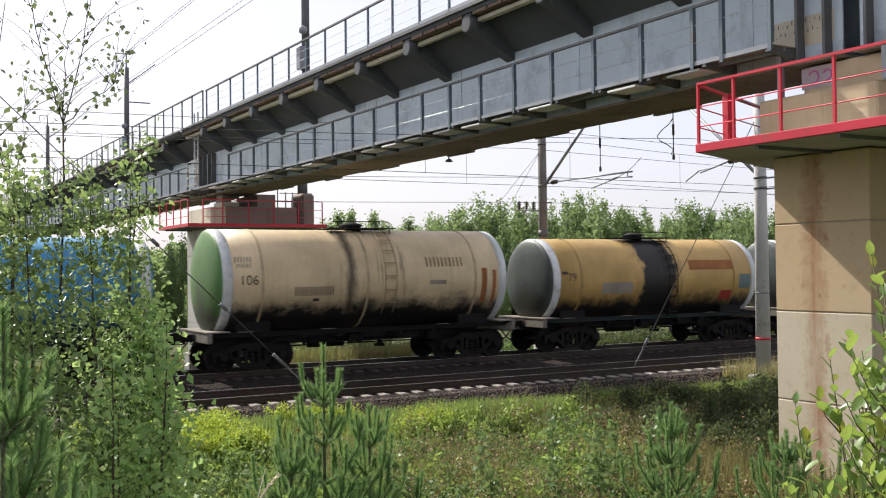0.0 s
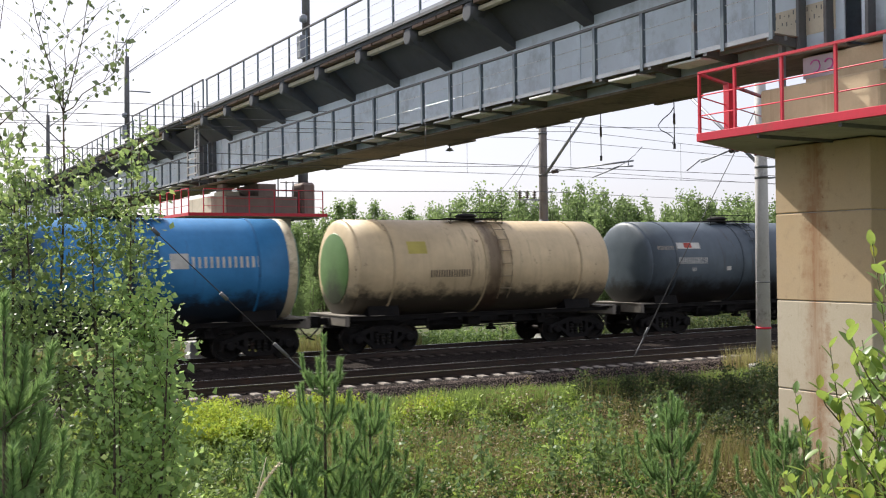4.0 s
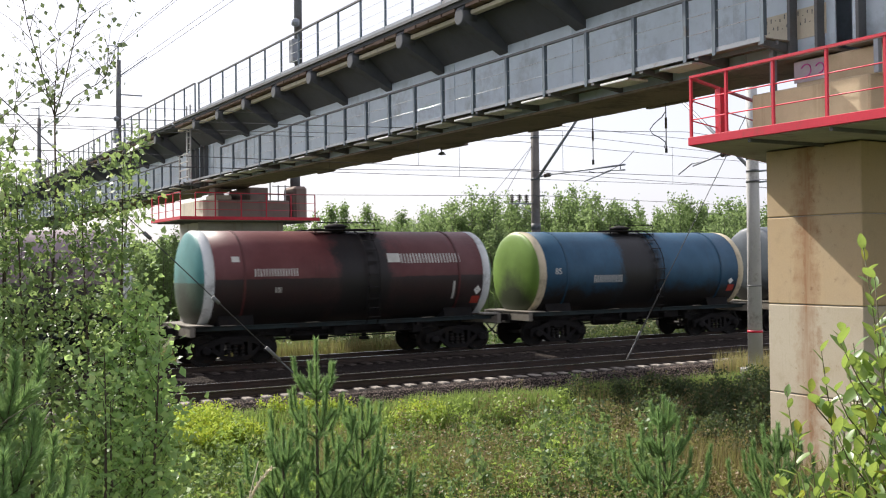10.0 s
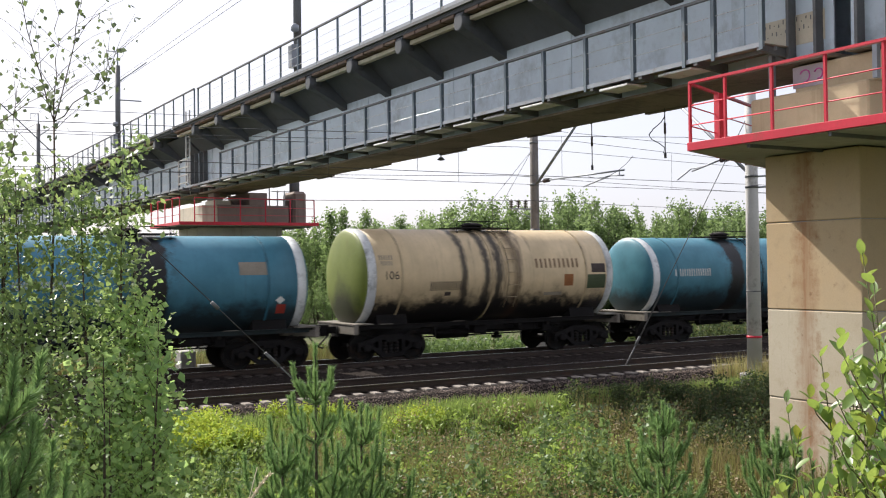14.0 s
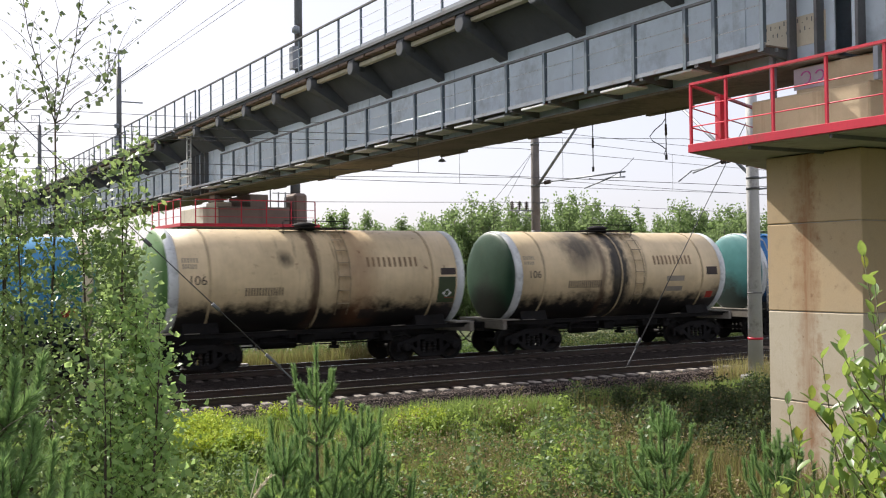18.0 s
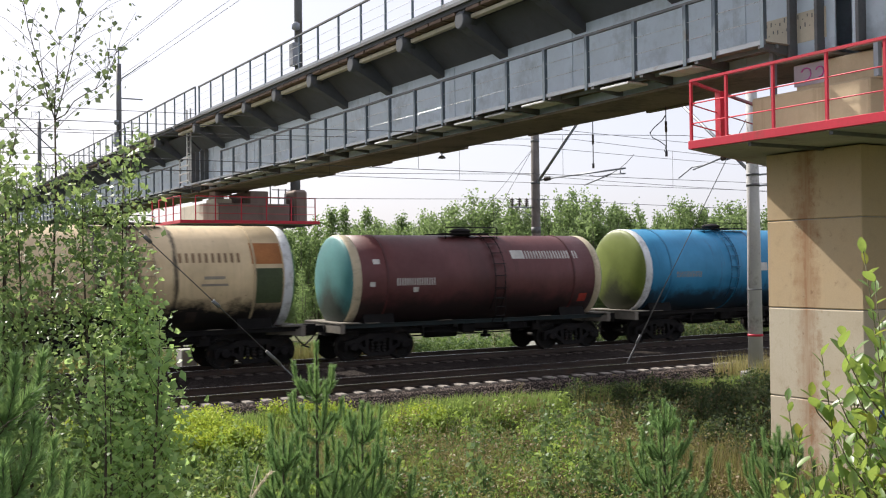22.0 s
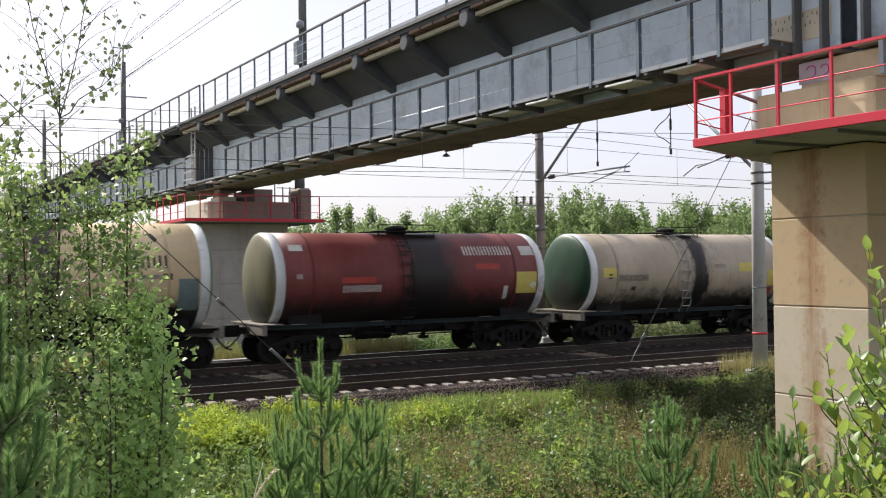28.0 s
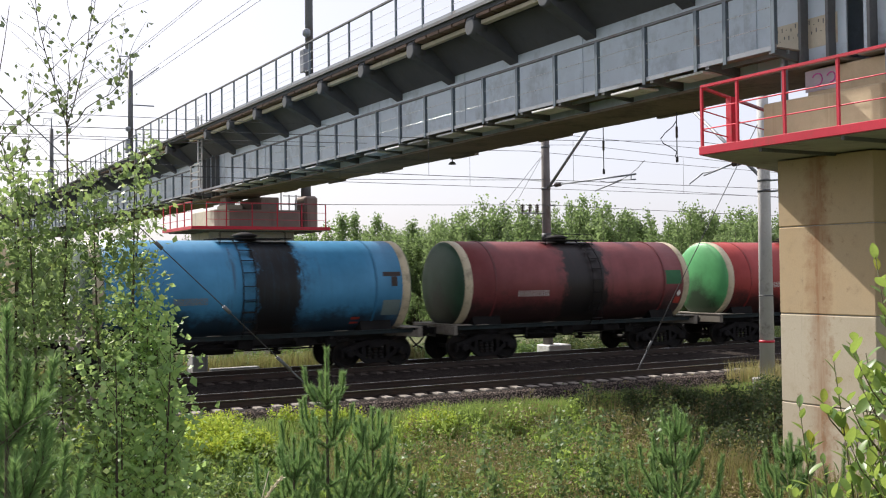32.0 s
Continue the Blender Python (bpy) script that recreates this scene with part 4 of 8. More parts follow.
M_YELLOW = plain("yellow_panel", (0.56, 0.47, 0.12), 0.7, 0, 0.2, 3)
M_NAVY = plain("dark_blue_panel", (0.020, 0.055, 0.16), 0.7, 0, 0.2, 3)
M_GREENP = plain("green_panel", (0.03, 0.15, 0.06), 0.7, 0, 0.25, 3)
M_LILAC = plain("lilac_panel", (0.42, 0.30, 0.36), 0.7, 0, 0.2, 3)
M_GREYP = plain("faded_grey_panel", (0.27, 0.235, 0.19), 0.8, 0, 0.3, 3)
M_RUSTP = plain("rusty_panel", (0.30, 0.12, 0.04), 0.85, 0, 0.35, 3)
M_TEALP = plain("blue_grey_panel", (0.14, 0.19, 0.19), 0.7, 0, 0.25, 3)
M_OLIVEP = plain("dark_olive_panel", (0.050, 0.070, 0.030), 0.7, 0, 0.3, 3)
M_REDP = plain("faded_red_panel", (0.27, 0.035, 0.032), 0.6, 0, 0.25, 3)
MARKS = {"w": M_LETTER, "k": M_INK, "o": M_ORANGE, "r": M_PLACARD, "y": M_YELLOW, "n": M_NAVY, "g": M_GREENP, "l": M_LILAC, "s": M_GREYP, "u": M_RUSTP, "t": M_TEALP, "G": M_OLIVEP, "R": M_REDP, "d": M_WHITE, "b": M_FADEINK}

CREAM, TAN = (0.66, 0.515, 0.315), (0.50, 0.32, 0.10)
RED, NAVY = (0.36, 0.04, 0.035), (0.010, 0.072, 0.14)
MAUVE, RUST = (0.24, 0.18, 0.20), (0.19, 0.045, 0.019)
H_GREEN, H_TEAL, H_DARK, H_OLIVE, H_PALE, H_GREY = (0.085, 0.19, 0.045), (0.065, 0.23, 0.225), (0.016, 0.058, 0.028), (0.16, 0.20, 0.03), (0.22, 0.32, 0.15), (0.075, 0.09, 0.085)
SKY, WHITE_R, CREAM_R = (0.052, 0.25, 0.45), (0.66, 0.68, 0.68), (0.56, 0.48, 0.33)

# bands of spilt cargo: tones of the spill
OIL, GREASE, RUSTY = (0.014, 0.013, 0.013), (0.060, 0.032, 0.020), (0.24, 0.10, 0.04)
WAGON_KINDS = []


def wagon_kind(size, body, head, ring, bands, lower, rust, soot, streak, words, marks):
    """One wagon of the train. marks: (colour, x, z, count, width, height) on the side that faces the meadow; figures are painted codes."""
    WAGON_KINDS.append((size, body, head, ring, bands, lower, rust, soot, streak, marks, words))


wagon_kind("A", SKY, SKY, WHITE_R, [(0.2, 0.5, 0.9, 0.06, None, OIL)],
           None, 0.2, 0.7, 0.21, "sky-blue", [
               ("r", 4.42, 2.02, 1, 0.21, 0.17)])
wagon_kind("B", CREAM, H_GREEN, WHITE_R, [(-0.81, 0.13, 0.8, 0.1, None, OIL), (-0.13, 0.28, 0.75, 0.25, 1.9, OIL)],
           None, 0.35, 1.0, 0.63, "cream", [
               ("k", -2.71, 2.27, 8, 1.28, 0.28), ("b", 1.87, 3.12, 5, 1.39, 0.31), ("106", -4.48, 2.64, 0, 0.43, 0.29), ("s", -4.60, 3.31, 3, 0.53, 0.17), ("s", -4.55, 3.15, 3, 0.45, 0.13), ("u", 3.98, 1.90, 1, 0.21, 1.16), ("u", 4.41, 1.89, 1, 0.14, 1.10), ("s", 1.99, 2.54, 1, 0.61, 0.14), ("k", -2.11, 2.09, 1, 0.21, 0.09)])
wagon_kind("A", TAN, H_GREY, WHITE_R, [(-0.1, 0.78, 0.97, 0.05, None, OIL)],
           None, 0.3, 1.0, 0.28, "yellow-tan", [
               ("s", -2.82, 2.22, 1, 1.44, 0.41), ("79", -4.36, 2.71, 0, 0.38, 0.28), ("u", 1.42, 3.05, 1, 2.35, 0.37), ("t", 4.02, 2.30, 1, 0.61, 0.55), ("r", 3.09, 1.88, 1, 0.58, 0.35), ("k", -4.62, 2.94, 1, 0.26, 0.11)])
wagon_kind("A", (0.090, 0.023, 0.022), H_GREY, WHITE_R, [(0.0, 0.95, 0.95, 0.14, None, OIL)],
           None, 0.2, 0.9, 0.28, "maroon", [
               ("w", -2.98, 2.31, 8, 1.47, 0.25), ("w", 1.01, 3.24, 11, 2.48, 0.33), ("w", -4.62, 3.34, 1, 0.56, 0.25), ("w", -4.52, 2.76, 2, 0.27, 0.16), ("w", 3.98, 3.26, 1, 0.50, 0.28)])
wagon_kind("B", CREAM, H_GREEN, WHITE_R, [(-0.1, 0.26, 0.92, 0.14, None, OIL), (0.25, 0.3, 0.8, 0.2, 2.2, OIL)],
           None, 0.3, 1.0, 0.7, "cream", [
               ("k", -2.72, 2.32, 8, 1.50, 0.32), ("b", 1.48, 3.25, 5, 1.72, 0.26), ("90", -4.51, 2.73, 0, 0.37, 0.26), ("s", -4.62, 3.35, 3, 0.53, 0.16), ("s", 1.88, 2.51, 1, 0.93, 0.10), ("s", 1.97, 2.09, 1, 0.91, 0.08), ("o", 3.80, 2.75, 1, 0.73, 0.37), ("k", -2.21, 2.14, 1, 0.26, 0.16), ("r", 4.07, 1.84, 1, 0.41, 0.26)])
wagon_kind("A", (0.34, 0.042, 0.038), H_TEAL, CREAM_R, [(0.07, 1.0, 0.97, 0.08, None, OIL)],
           (2.62, (0.15, 0.14, 0.14)), 0.15, 0.9, 0.21, "red and grey", [
               ("w", -3.46, 2.83, 8, 1.16, 0.22), ("w", -2.97, 2.63, 2, 0.20, 0.13), ("s", 3.92, 2.59, 1, 0.61, 0.37), ("d", 4.22, 2.16, 1, 0.41, 0.42), ("R", -4.40, 1.40, 1, 0.80, 1.22), ("R", 3.75, 1.40, 1, 0.85, 1.22)])
wagon_kind("B", (0.030, 0.21, 0.47), H_TEAL, CREAM_R, [(-3.0, 0.72, 0.96, 0.3, 3.35, OIL), (-0.06, 0.22, 0.8, 0.12, None, OIL), (-2.9, 0.55, 0.7, 0.4, 2.0, OIL)],
           None, 0.1, 0.9, 0.28, "blue", [
               ("w", 1.06, 2.82, 1, 0.54, 0.45), ("w", 1.70, 2.84, 6, 2.09, 0.33), ("s", -3.19, 2.41, 3, 0.59, 0.20)])
wagon_kind("B", CREAM, CREAM, None, [(0.1, 0.3, 0.7, 0.12, None, GREASE)],
           None, 0.6, 0.9, 0.63, "rust-stained cream", [
               ("k", -2.40, 2.42, 8, 1.50, 0.24), ("y", -3.20, 3.20, 1, 0.70, 0.40)])
wagon_kind("B", (0.075, 0.10, 0.125), (0.075, 0.10, 0.125), None, [],
           None, 0.05, 0.95, 0.21, "slate-grey", [
               ("w", -3.64, 3.29, 1, 1.16, 0.23), ("r", -3.29, 3.32, 1, 0.39, 0.19), ("w", -3.64, 2.71, 8, 1.43, 0.25), ("s", -4.62, 3.25, 6, 0.96, 0.15), ("o", 2.66, 3.40, 1, 0.96, 0.25), ("k", 2.46, 2.93, 3, 1.16, 0.35), ("s", 2.77, 2.69, 1, 0.51, 0.11), ("s", 2.49, 2.50, 1, 1.08, 0.07), ("w", 4.02, 3.20, 1, 0.45, 0.26), ("w", 3.91, 2.94, 3, 0.69, 0.18), ("d", 4.15, 1.97, 1, 0.31, 0.32), ("r", 4.11, 1.67, 1, 0.45, 0.20), ("w", -2.98, 2.42, 2, 0.20, 0.14), ("w", -1.18, 2.43, 1, 0.23, 0.16)])
wagon_kind("A", (0.225, 0.050, 0.042), H_PALE, H_PALE, [(-0.38, 0.8, 0.62, 0.35, None, OIL)],
           None, 0.15, 0.8, 0.35, "brownish red", [
               ("w", -3.64, 2.74, 8, 1.24, 0.26), ("w", -3.12, 2.48, 1, 0.19, 0.12), ("d", 4.03, 2.12, 1, 0.28, 0.25), ("r", 4.08, 1.89, 1, 0.43, 0.20)])
wagon_kind("A", (0.185, 0.042, 0.038), H_TEAL, WHITE_R, [(-0.29, 0.8, 0.5, 0.4, None, OIL)],
           None, 0.2, 1.0, 0.28, "maroon", [
               ("w", -3.56, 2.55, 8, 1.03, 0.26), ("w", 0.98, 3.18, 1, 0.44, 0.29), ("w", 1.48, 3.18, 10, 2.28, 0.31), ("w", -4.18, 3.14, 1, 0.23, 0.18), ("w", -4.16, 2.86, 1, 0.17, 0.16), ("w", -3.20, 2.84, 1, 0.40, 0.16), ("t", 3.91, 2.20, 1, 0.72, 0.76), ("w", -3.17, 2.29, 2, 0.19, 0.15), ("r", 4.11, 1.84, 1, 0.49, 0.27)])
wagon_kind("A", SKY, H_PALE, None, [(0.43, 0.72, 0.97, 0.06, None, OIL), (-1.9, 0.12, 0.7, 0.1, 3.1, OIL), (-0.5, 0.3, 0.6, 0.2, None, OIL)],
           None, 0.5, 0.9, 0.35, "sky-blue", [
               ("s", -2.56, 2.32, 1, 1.27, 0.25), ("u", 3.07, 3.39, 1, 1.07, 0.64), ("u", 2.32, 3.35, 1, 0.22, 0.18), ("d", 4.13, 2.15, 1, 0.32, 0.28), ("r", 4.09, 1.87, 1, 0.36, 0.23)])
wagon_kind("A", (0.24, 0.036, 0.034), H_OLIVE, CREAM_R, [(0.19, 0.9, 0.9, 0.15, None, OIL)],
           (2.6, (0.026, 0.018, 0.017)), 0.3, 0.9, 0.21, "dark red", [
               ("w", -3.43, 2.68, 8, 1.34, 0.22), ("w", -2.73, 2.33, 1, 0.18, 0.15), ("d", 4.32, 2.07, 1, 0.31, 0.30), ("r", 4.31, 1.78, 1, 0.32, 0.23)])
wagon_kind("A", (0.235, 0.038, 0.034), (0.075, 0.13, 0.10), CREAM_R, [(0.19, 0.7, 0.55, 0.35, None, OIL), (0.6, 0.35, 0.7, 0.2, 2.2, OIL)],
           None, 0.2, 0.8, 0.35, "dark red", [
               ("w", -3.40, 2.80, 8, 1.33, 0.23), ("d", 4.13, 2.24, 1, 0.35, 0.31), ("r", 4.17, 1.86, 1, 0.39, 0.27)])
wagon_kind("A", MAUVE, H_OLIVE, WHITE_R, [(0.02, 0.6, 0.88, 0.12, None, OIL)],
           (2.55, (0.035, 0.035, 0.035)), 0.1, 0.9, 0.28, "mauve and black", [
               ("k", -3.46, 2.72, 8, 1.46, 0.26), ("w", -2.77, 2.34, 1, 0.19, 0.17), ("k", 2.25, 2.67, 1, 0.48, 0.60), ("k", 2.78, 2.96, 1, 0.56, 0.38), ("k", 4.00, 2.86, 1, 0.52, 0.16), ("d", 4.25, 2.21, 1, 0.37, 0.34), ("r", 4.27, 1.85, 1, 0.36, 0.30), ("w", -4.18, 2.73, 1, 0.21, 0.14)])
wagon_kind("A", (0.115, 0.026, 0.026), H_TEAL, WHITE_R, [(0.23, 0.9, 0.95, 0.15, None, OIL)],
           (2.6, (0.017, 0.015, 0.015)), 0.15, 0.9, 0.28, "maroon and black", [
               ("w", -3.43, 2.83, 8, 1.39, 0.23), ("w", 1.59, 3.18, 10, 2.23, 0.31), ("w", 1.10, 3.21, 1, 0.45, 0.29), ("w", -4.12, 3.27, 1, 0.24, 0.17), ("w", -2.78, 2.32, 2, 0.20, 0.17), ("w", 3.51, 1.97, 1, 0.08, 0.60), ("d", 4.34, 2.08, 1, 0.29, 0.32), ("r", 4.31, 1.79, 1, 0.32, 0.25)])
wagon_kind("A", NAVY, (0.15, 0.26, 0.035), CREAM_R, [(-0.32, 0.85, 0.97, 0.14, None, OIL)],
           None, 0.1, 1.15, 0.28, "dark blue", [
               ("85", -4.31, 2.71, 0, 0.34, 0.22), ("w", -2.55, 2.38, 8, 1.30, 0.27), ("d", 4.15, 2.19, 1, 0.31, 0.25), ("r", 4.22, 1.91, 1, 0.34, 0.25)])
wagon_kind("B", (0.095, 0.112, 0.135), (0.095, 0.112, 0.135), None, [(0.45, 0.2, 0.5, 0.2, None, GREASE)],
           None, 0.05, 0.95, 0.21, "slate-grey", [
               ("w", -3.65, 3.41, 1, 1.17, 0.24), ("r", -3.27, 3.43, 1, 0.41, 0.19), ("w", -3.61, 2.72, 8, 1.35, 0.26), ("s", -4.62, 3.44, 6, 0.97, 0.16), ("o", 2.63, 3.46, 1, 0.98, 0.24), ("k", 2.53, 3.05, 3, 1.15, 0.34), ("s", 2.67, 2.66, 1, 0.49, 0.10), ("s", 2.44, 2.45, 1, 1.18, 0.06), ("s", 2.39, 2.04, 1, 1.27, 0.23), ("w", 4.05, 3.31, 1, 0.38, 0.25), ("w", 3.94, 3.01, 3, 0.57, 0.16), ("w", 3.96, 2.82, 3, 0.49, 0.13), ("d", 4.15, 1.91, 1, 0.32, 0.35), ("w", 1.32, 2.46, 3, 0.47, 0.15), ("w", -2.98, 2.41, 2, 0.21, 0.19)])
wagon_kind("A", RUST, H_PALE, WHITE_R, [(-0.01, 0.82, 0.95, 0.10, None, OIL)],
           None, 0.2, 0.8, 0.21, "rust-brown", [
               ("w", -2.59, 2.35, 8, 1.31, 0.24), ("l", 3.89, 1.89, 1, 0.74, 1.24), ("l", 0.80, 2.63, 1, 0.43, 0.40), ("w", -4.50, 2.86, 1, 0.18, 0.15), ("w", -4.54, 2.64, 1, 0.22, 0.18), ("d", 2.81, 2.02, 1, 0.30, 0.27), ("w", -2.02, 2.13, 2, 0.20, 0.15), ("u", 2.96, 2.48, 1, 0.73, 0.48)])
wagon_kind("B", (0.68, 0.44, 0.21), (0.68, 0.44, 0.21), None, [(-0.9, 0.13, 0.7, 0.14, 2.6, GREASE), (0.1, 0.2, 0.75, 0.12, None, GREASE)],
           None, 0.75, 0.9, 0.7, "rust-stained cream", [
               ("66", -4.37, 2.74, 0, 0.35, 0.25), ("k", -3.64, 2.39, 8, 1.23, 0.26), ("s", 1.01, 3.29, 1, 0.43, 0.24), ("s", 1.42, 3.33, 6, 2.00, 0.20), ("g", 1.09, 2.69, 1, 0.27, 0.23), ("s", 1.46, 2.74, 8, 1.91, 0.15), ("k", -3.09, 2.20, 1, 0.16, 0.15), ("k", -3.33, 1.74, 1, 0.26, 0.21), ("k", 0.78, 1.47, 1, 0.33, 0.33), ("r", 3.21, 1.70, 1, 0.27, 0.28), ("k", 3.97, 2.45, 1, 0.60, 0.19), ("k", 4.13, 2.70, 1, 0.30, 0.18)])
wagon_kind("A", (0.055, 0.205, 0.29), (0.055, 0.205, 0.29), WHITE_R, [(0.21, 0.5, 0.96, 0.07, None, OIL), (-1.75, 0.07, 0.8, 0.08, 2.9, OIL)],
           None, 0.05, 0.8, 0.28, "teal-blue", [
               ("w", -3.50, 2.72, 8, 1.45, 0.23), ("s", 2.84, 3.04, 1, 0.87, 0.39), ("d", 3.98, 2.14, 1, 0.30, 0.25), ("r", 4.04, 1.85, 1, 0.29, 0.28), ("s", -4.42, 2.98, 3, 0.73, 0.14)])
wagon_kind("B", CREAM, H_OLIVE, WHITE_R, [(-1.38, 0.13, 0.85, 0.08, None, OIL), (-0.5, 0.15, 0.88, 0.08, None, OIL), (0.02, 0.14, 0.88, 0.08, None, OIL), (0.79, 0.16, 0.7, 0.12, None, GREASE)],
           None, 0.35, 1.0, 0.7, "cream", [
               ("k", -2.69, 2.27, 8, 1.26, 0.30), ("b", 1.54, 2.98, 5, 1.87, 0.32), ("k", 3.99, 2.79, 1, 0.61, 0.32), ("G", 3.80, 2.22, 1, 0.83, 0.50), ("u", 2.76, 2.33, 1, 0.40, 0.41), ("106", -4.42, 2.67, 0, 0.40, 0.27), ("s", -4.55, 3.30, 3, 0.49, 0.15), ("s", -4.50, 3.12, 3, 0.41, 0.14), ("s", 1.94, 2.01, 1, 0.78, 0.11), ("k", -2.12, 2.09, 1, 0.23, 0.13)])
wagon_kind("A", (0.055, 0.205, 0.275), (0.055, 0.205, 0.275), WHITE_R, [(-0.6, 0.36, 0.95, 0.08, None, OIL)],
           None, 0.05, 0.8, 0.28, "teal-blue", [
               ("w", -3.90, 2.74, 8, 1.84, 0.28)])
wagon_kind("B", (0.08, 0.10, 0.12), (0.08, 0.10, 0.12), None, [],
           None, 0.05, 0.95, 0.21, "slate-grey", [
               ("w", -3.64, 3.29, 1, 1.16, 0.23), ("r", -3.29, 3.32, 1, 0.39, 0.19), ("w", -3.64, 2.71, 8, 1.43, 0.25), ("s", -4.62, 3.25, 6, 0.96, 0.15), ("o", 2.66, 3.40, 1, 0.96, 0.25), ("k", 2.46, 2.93, 3, 1.16, 0.35), ("s", 2.77, 2.69, 1, 0.51, 0.11), ("s", 2.49, 2.50, 1, 1.08, 0.07), ("w", 4.02, 3.20, 1, 0.45, 0.26), ("w", 3.91, 2.94, 3, 0.69, 0.18), ("d", 4.15, 1.97, 1, 0.31, 0.32), ("r", 4.11, 1.67, 1, 0.45, 0.20), ("w", -2.98, 2.42, 2, 0.20, 0.14), ("w", -1.18, 2.43, 1, 0.23, 0.16)])
wagon_kind("B", CREAM, H_GREEN, WHITE_R, [(-0.9, 0.3, 0.8, 0.12, None, OIL)],
           None, 0.35, 1.0, 0.63, "oil-stained cream", [
               ("k", -2.40, 2.42, 8, 1.50, 0.24), ("b", 1.50, 3.12, 5, 1.70, 0.30), ("s", 1.70, 2.45, 1, 1.90, 0.22), ("s", 1.20, 2.05, 1, 1.90, 0.25), ("u", 4.00, 2.20, 1, 0.55, 0.50), ("d", 4.10, 1.85, 1, 0.34, 0.30), ("r", 4.15, 1.60, 1, 0.36, 0.24)])
wagon_kind("A", SKY, H_TEAL, CREAM_R, [(-0.93, 0.12, 0.8, 0.1, None, GREASE), (0.1, 0.14, 0.92, 0.06, None, OIL), (0.64, 0.24, 0.85, 0.12, None, OIL), (2.0, 0.06, 0.7, 0.08, 3.3, OIL)],
           None, 0.55, 0.8, 0.42, "sky-blue", [
               ("g", 3.84, 2.61, 1, 0.79, 0.66), ("d", 4.05, 2.28, 1, 0.40, 0.28), ("r", 4.14, 1.99, 1, 0.42, 0.25), ("w", 2.85, 1.97, 1, 0.20, 0.17)])
wagon_kind("B", CREAM, H_GREEN, WHITE_R, [(-1.37, 0.2, 0.8, 0.14, 3.4, OIL), (-0.41, 0.16, 0.8, 0.08, None, GREASE), (1.1, 0.5, 0.4, 0.4, None, RUSTY)],
           None, 0.6, 1.0, 0.56, "rust-stained cream", [
               ("k", -2.67, 2.30, 7, 1.20, 0.24), ("b", 1.38, 3.13, 5, 1.83, 0.31), ("106", -4.41, 2.66, 0, 0.43, 0.27), ("s", -4.56, 3.31, 3, 0.48, 0.14), ("s", -4.55, 3.13, 3, 0.42, 0.14), ("G", 3.97, 1.93, 1, 0.66, 0.85), ("k", 4.06, 2.85, 1, 0.57, 0.22), ("d", 4.13, 2.10, 1, 0.37, 0.28), ("r", 4.23, 1.93, 1, 0.37, 0.17), ("k", 1.23, 1.47, 1, 0.50, 0.31)])
wagon_kind("B", CREAM, H_DARK, WHITE_R, [(-1.9, 0.75, 0.82, 0.4, 3.8, OIL), (-1.1, 0.13, 0.7, 0.08, None, GREASE), (-0.34, 0.36, 0.92, 0.12, None, OIL)],
           None, 0.35, 1.0, 0.7, "oil-stained cream", [
               ("k", -2.69, 2.29, 8, 1.49, 0.27), ("b", 1.32, 3.10, 5, 1.89, 0.34), ("106", -4.43, 2.68, 0, 0.42, 0.26), ("s", -4.57, 3.31, 3, 0.45, 0.14), ("s", -4.56, 3.14, 3, 0.40, 0.12), ("k", 3.96, 2.69, 1, 0.56, 0.31), ("r", 4.08, 1.80, 1, 0.34, 0.25), ("s", 1.93, 2.47, 1, 0.88, 0.20), ("s", 1.95, 2.09, 1, 0.81, 0.18)])
wagon_kind("B", (0.024, 0.165, 0.42), H_TEAL, WHITE_R, [(-3.2, 0.1, 0.6, 0.1, 3.9, OIL), (0.2, 0.14, 0.5, 0.14, 3.8, OIL)],
           None, 0.05, 0.8, 0.21, "blue", [
               ("w", -3.34, 2.40, 8, 1.41, 0.24), ("w", 1.01, 2.91, 1, 0.54, 0.44), ("w", 1.67, 2.87, 6, 2.03, 0.32), ("d", 4.04, 1.97, 1, 0.29, 0.24), ("r", 4.06, 1.75, 1, 0.30, 0.21), ("s", -4.61, 2.75, 4, 0.60, 0.13), ("s", -4.50, 2.45, 1, 0.19, 0.18)])
wagon_kind("B", CREAM, H_GREEN, WHITE_R, [(-0.94, 0.3, 0.72, 0.3, None, OIL), (0.16, 0.09, 0.9, 0.05, None, OIL)],
           None, 0.3, 1.0, 0.63, "cream", [
               ("k", -2.61, 2.29, 8, 1.29, 0.28), ("b", 1.48, 3.14, 5, 1.74, 0.27), ("90", -4.38, 2.65, 0, 0.35, 0.23), ("s", -4.58, 3.30, 3, 0.54, 0.15), ("s", -4.54, 3.12, 3, 0.45, 0.13), ("s", 1.83, 2.46, 1, 0.87, 0.10), ("k", 3.91, 2.72, 1, 0.65, 0.28), ("r", 4.03, 1.89, 1, 0.39, 0.32), ("k", -2.08, 2.09, 1, 0.20, 0.14), ("k", 1.32, 1.52, 1, 0.42, 0.31)])
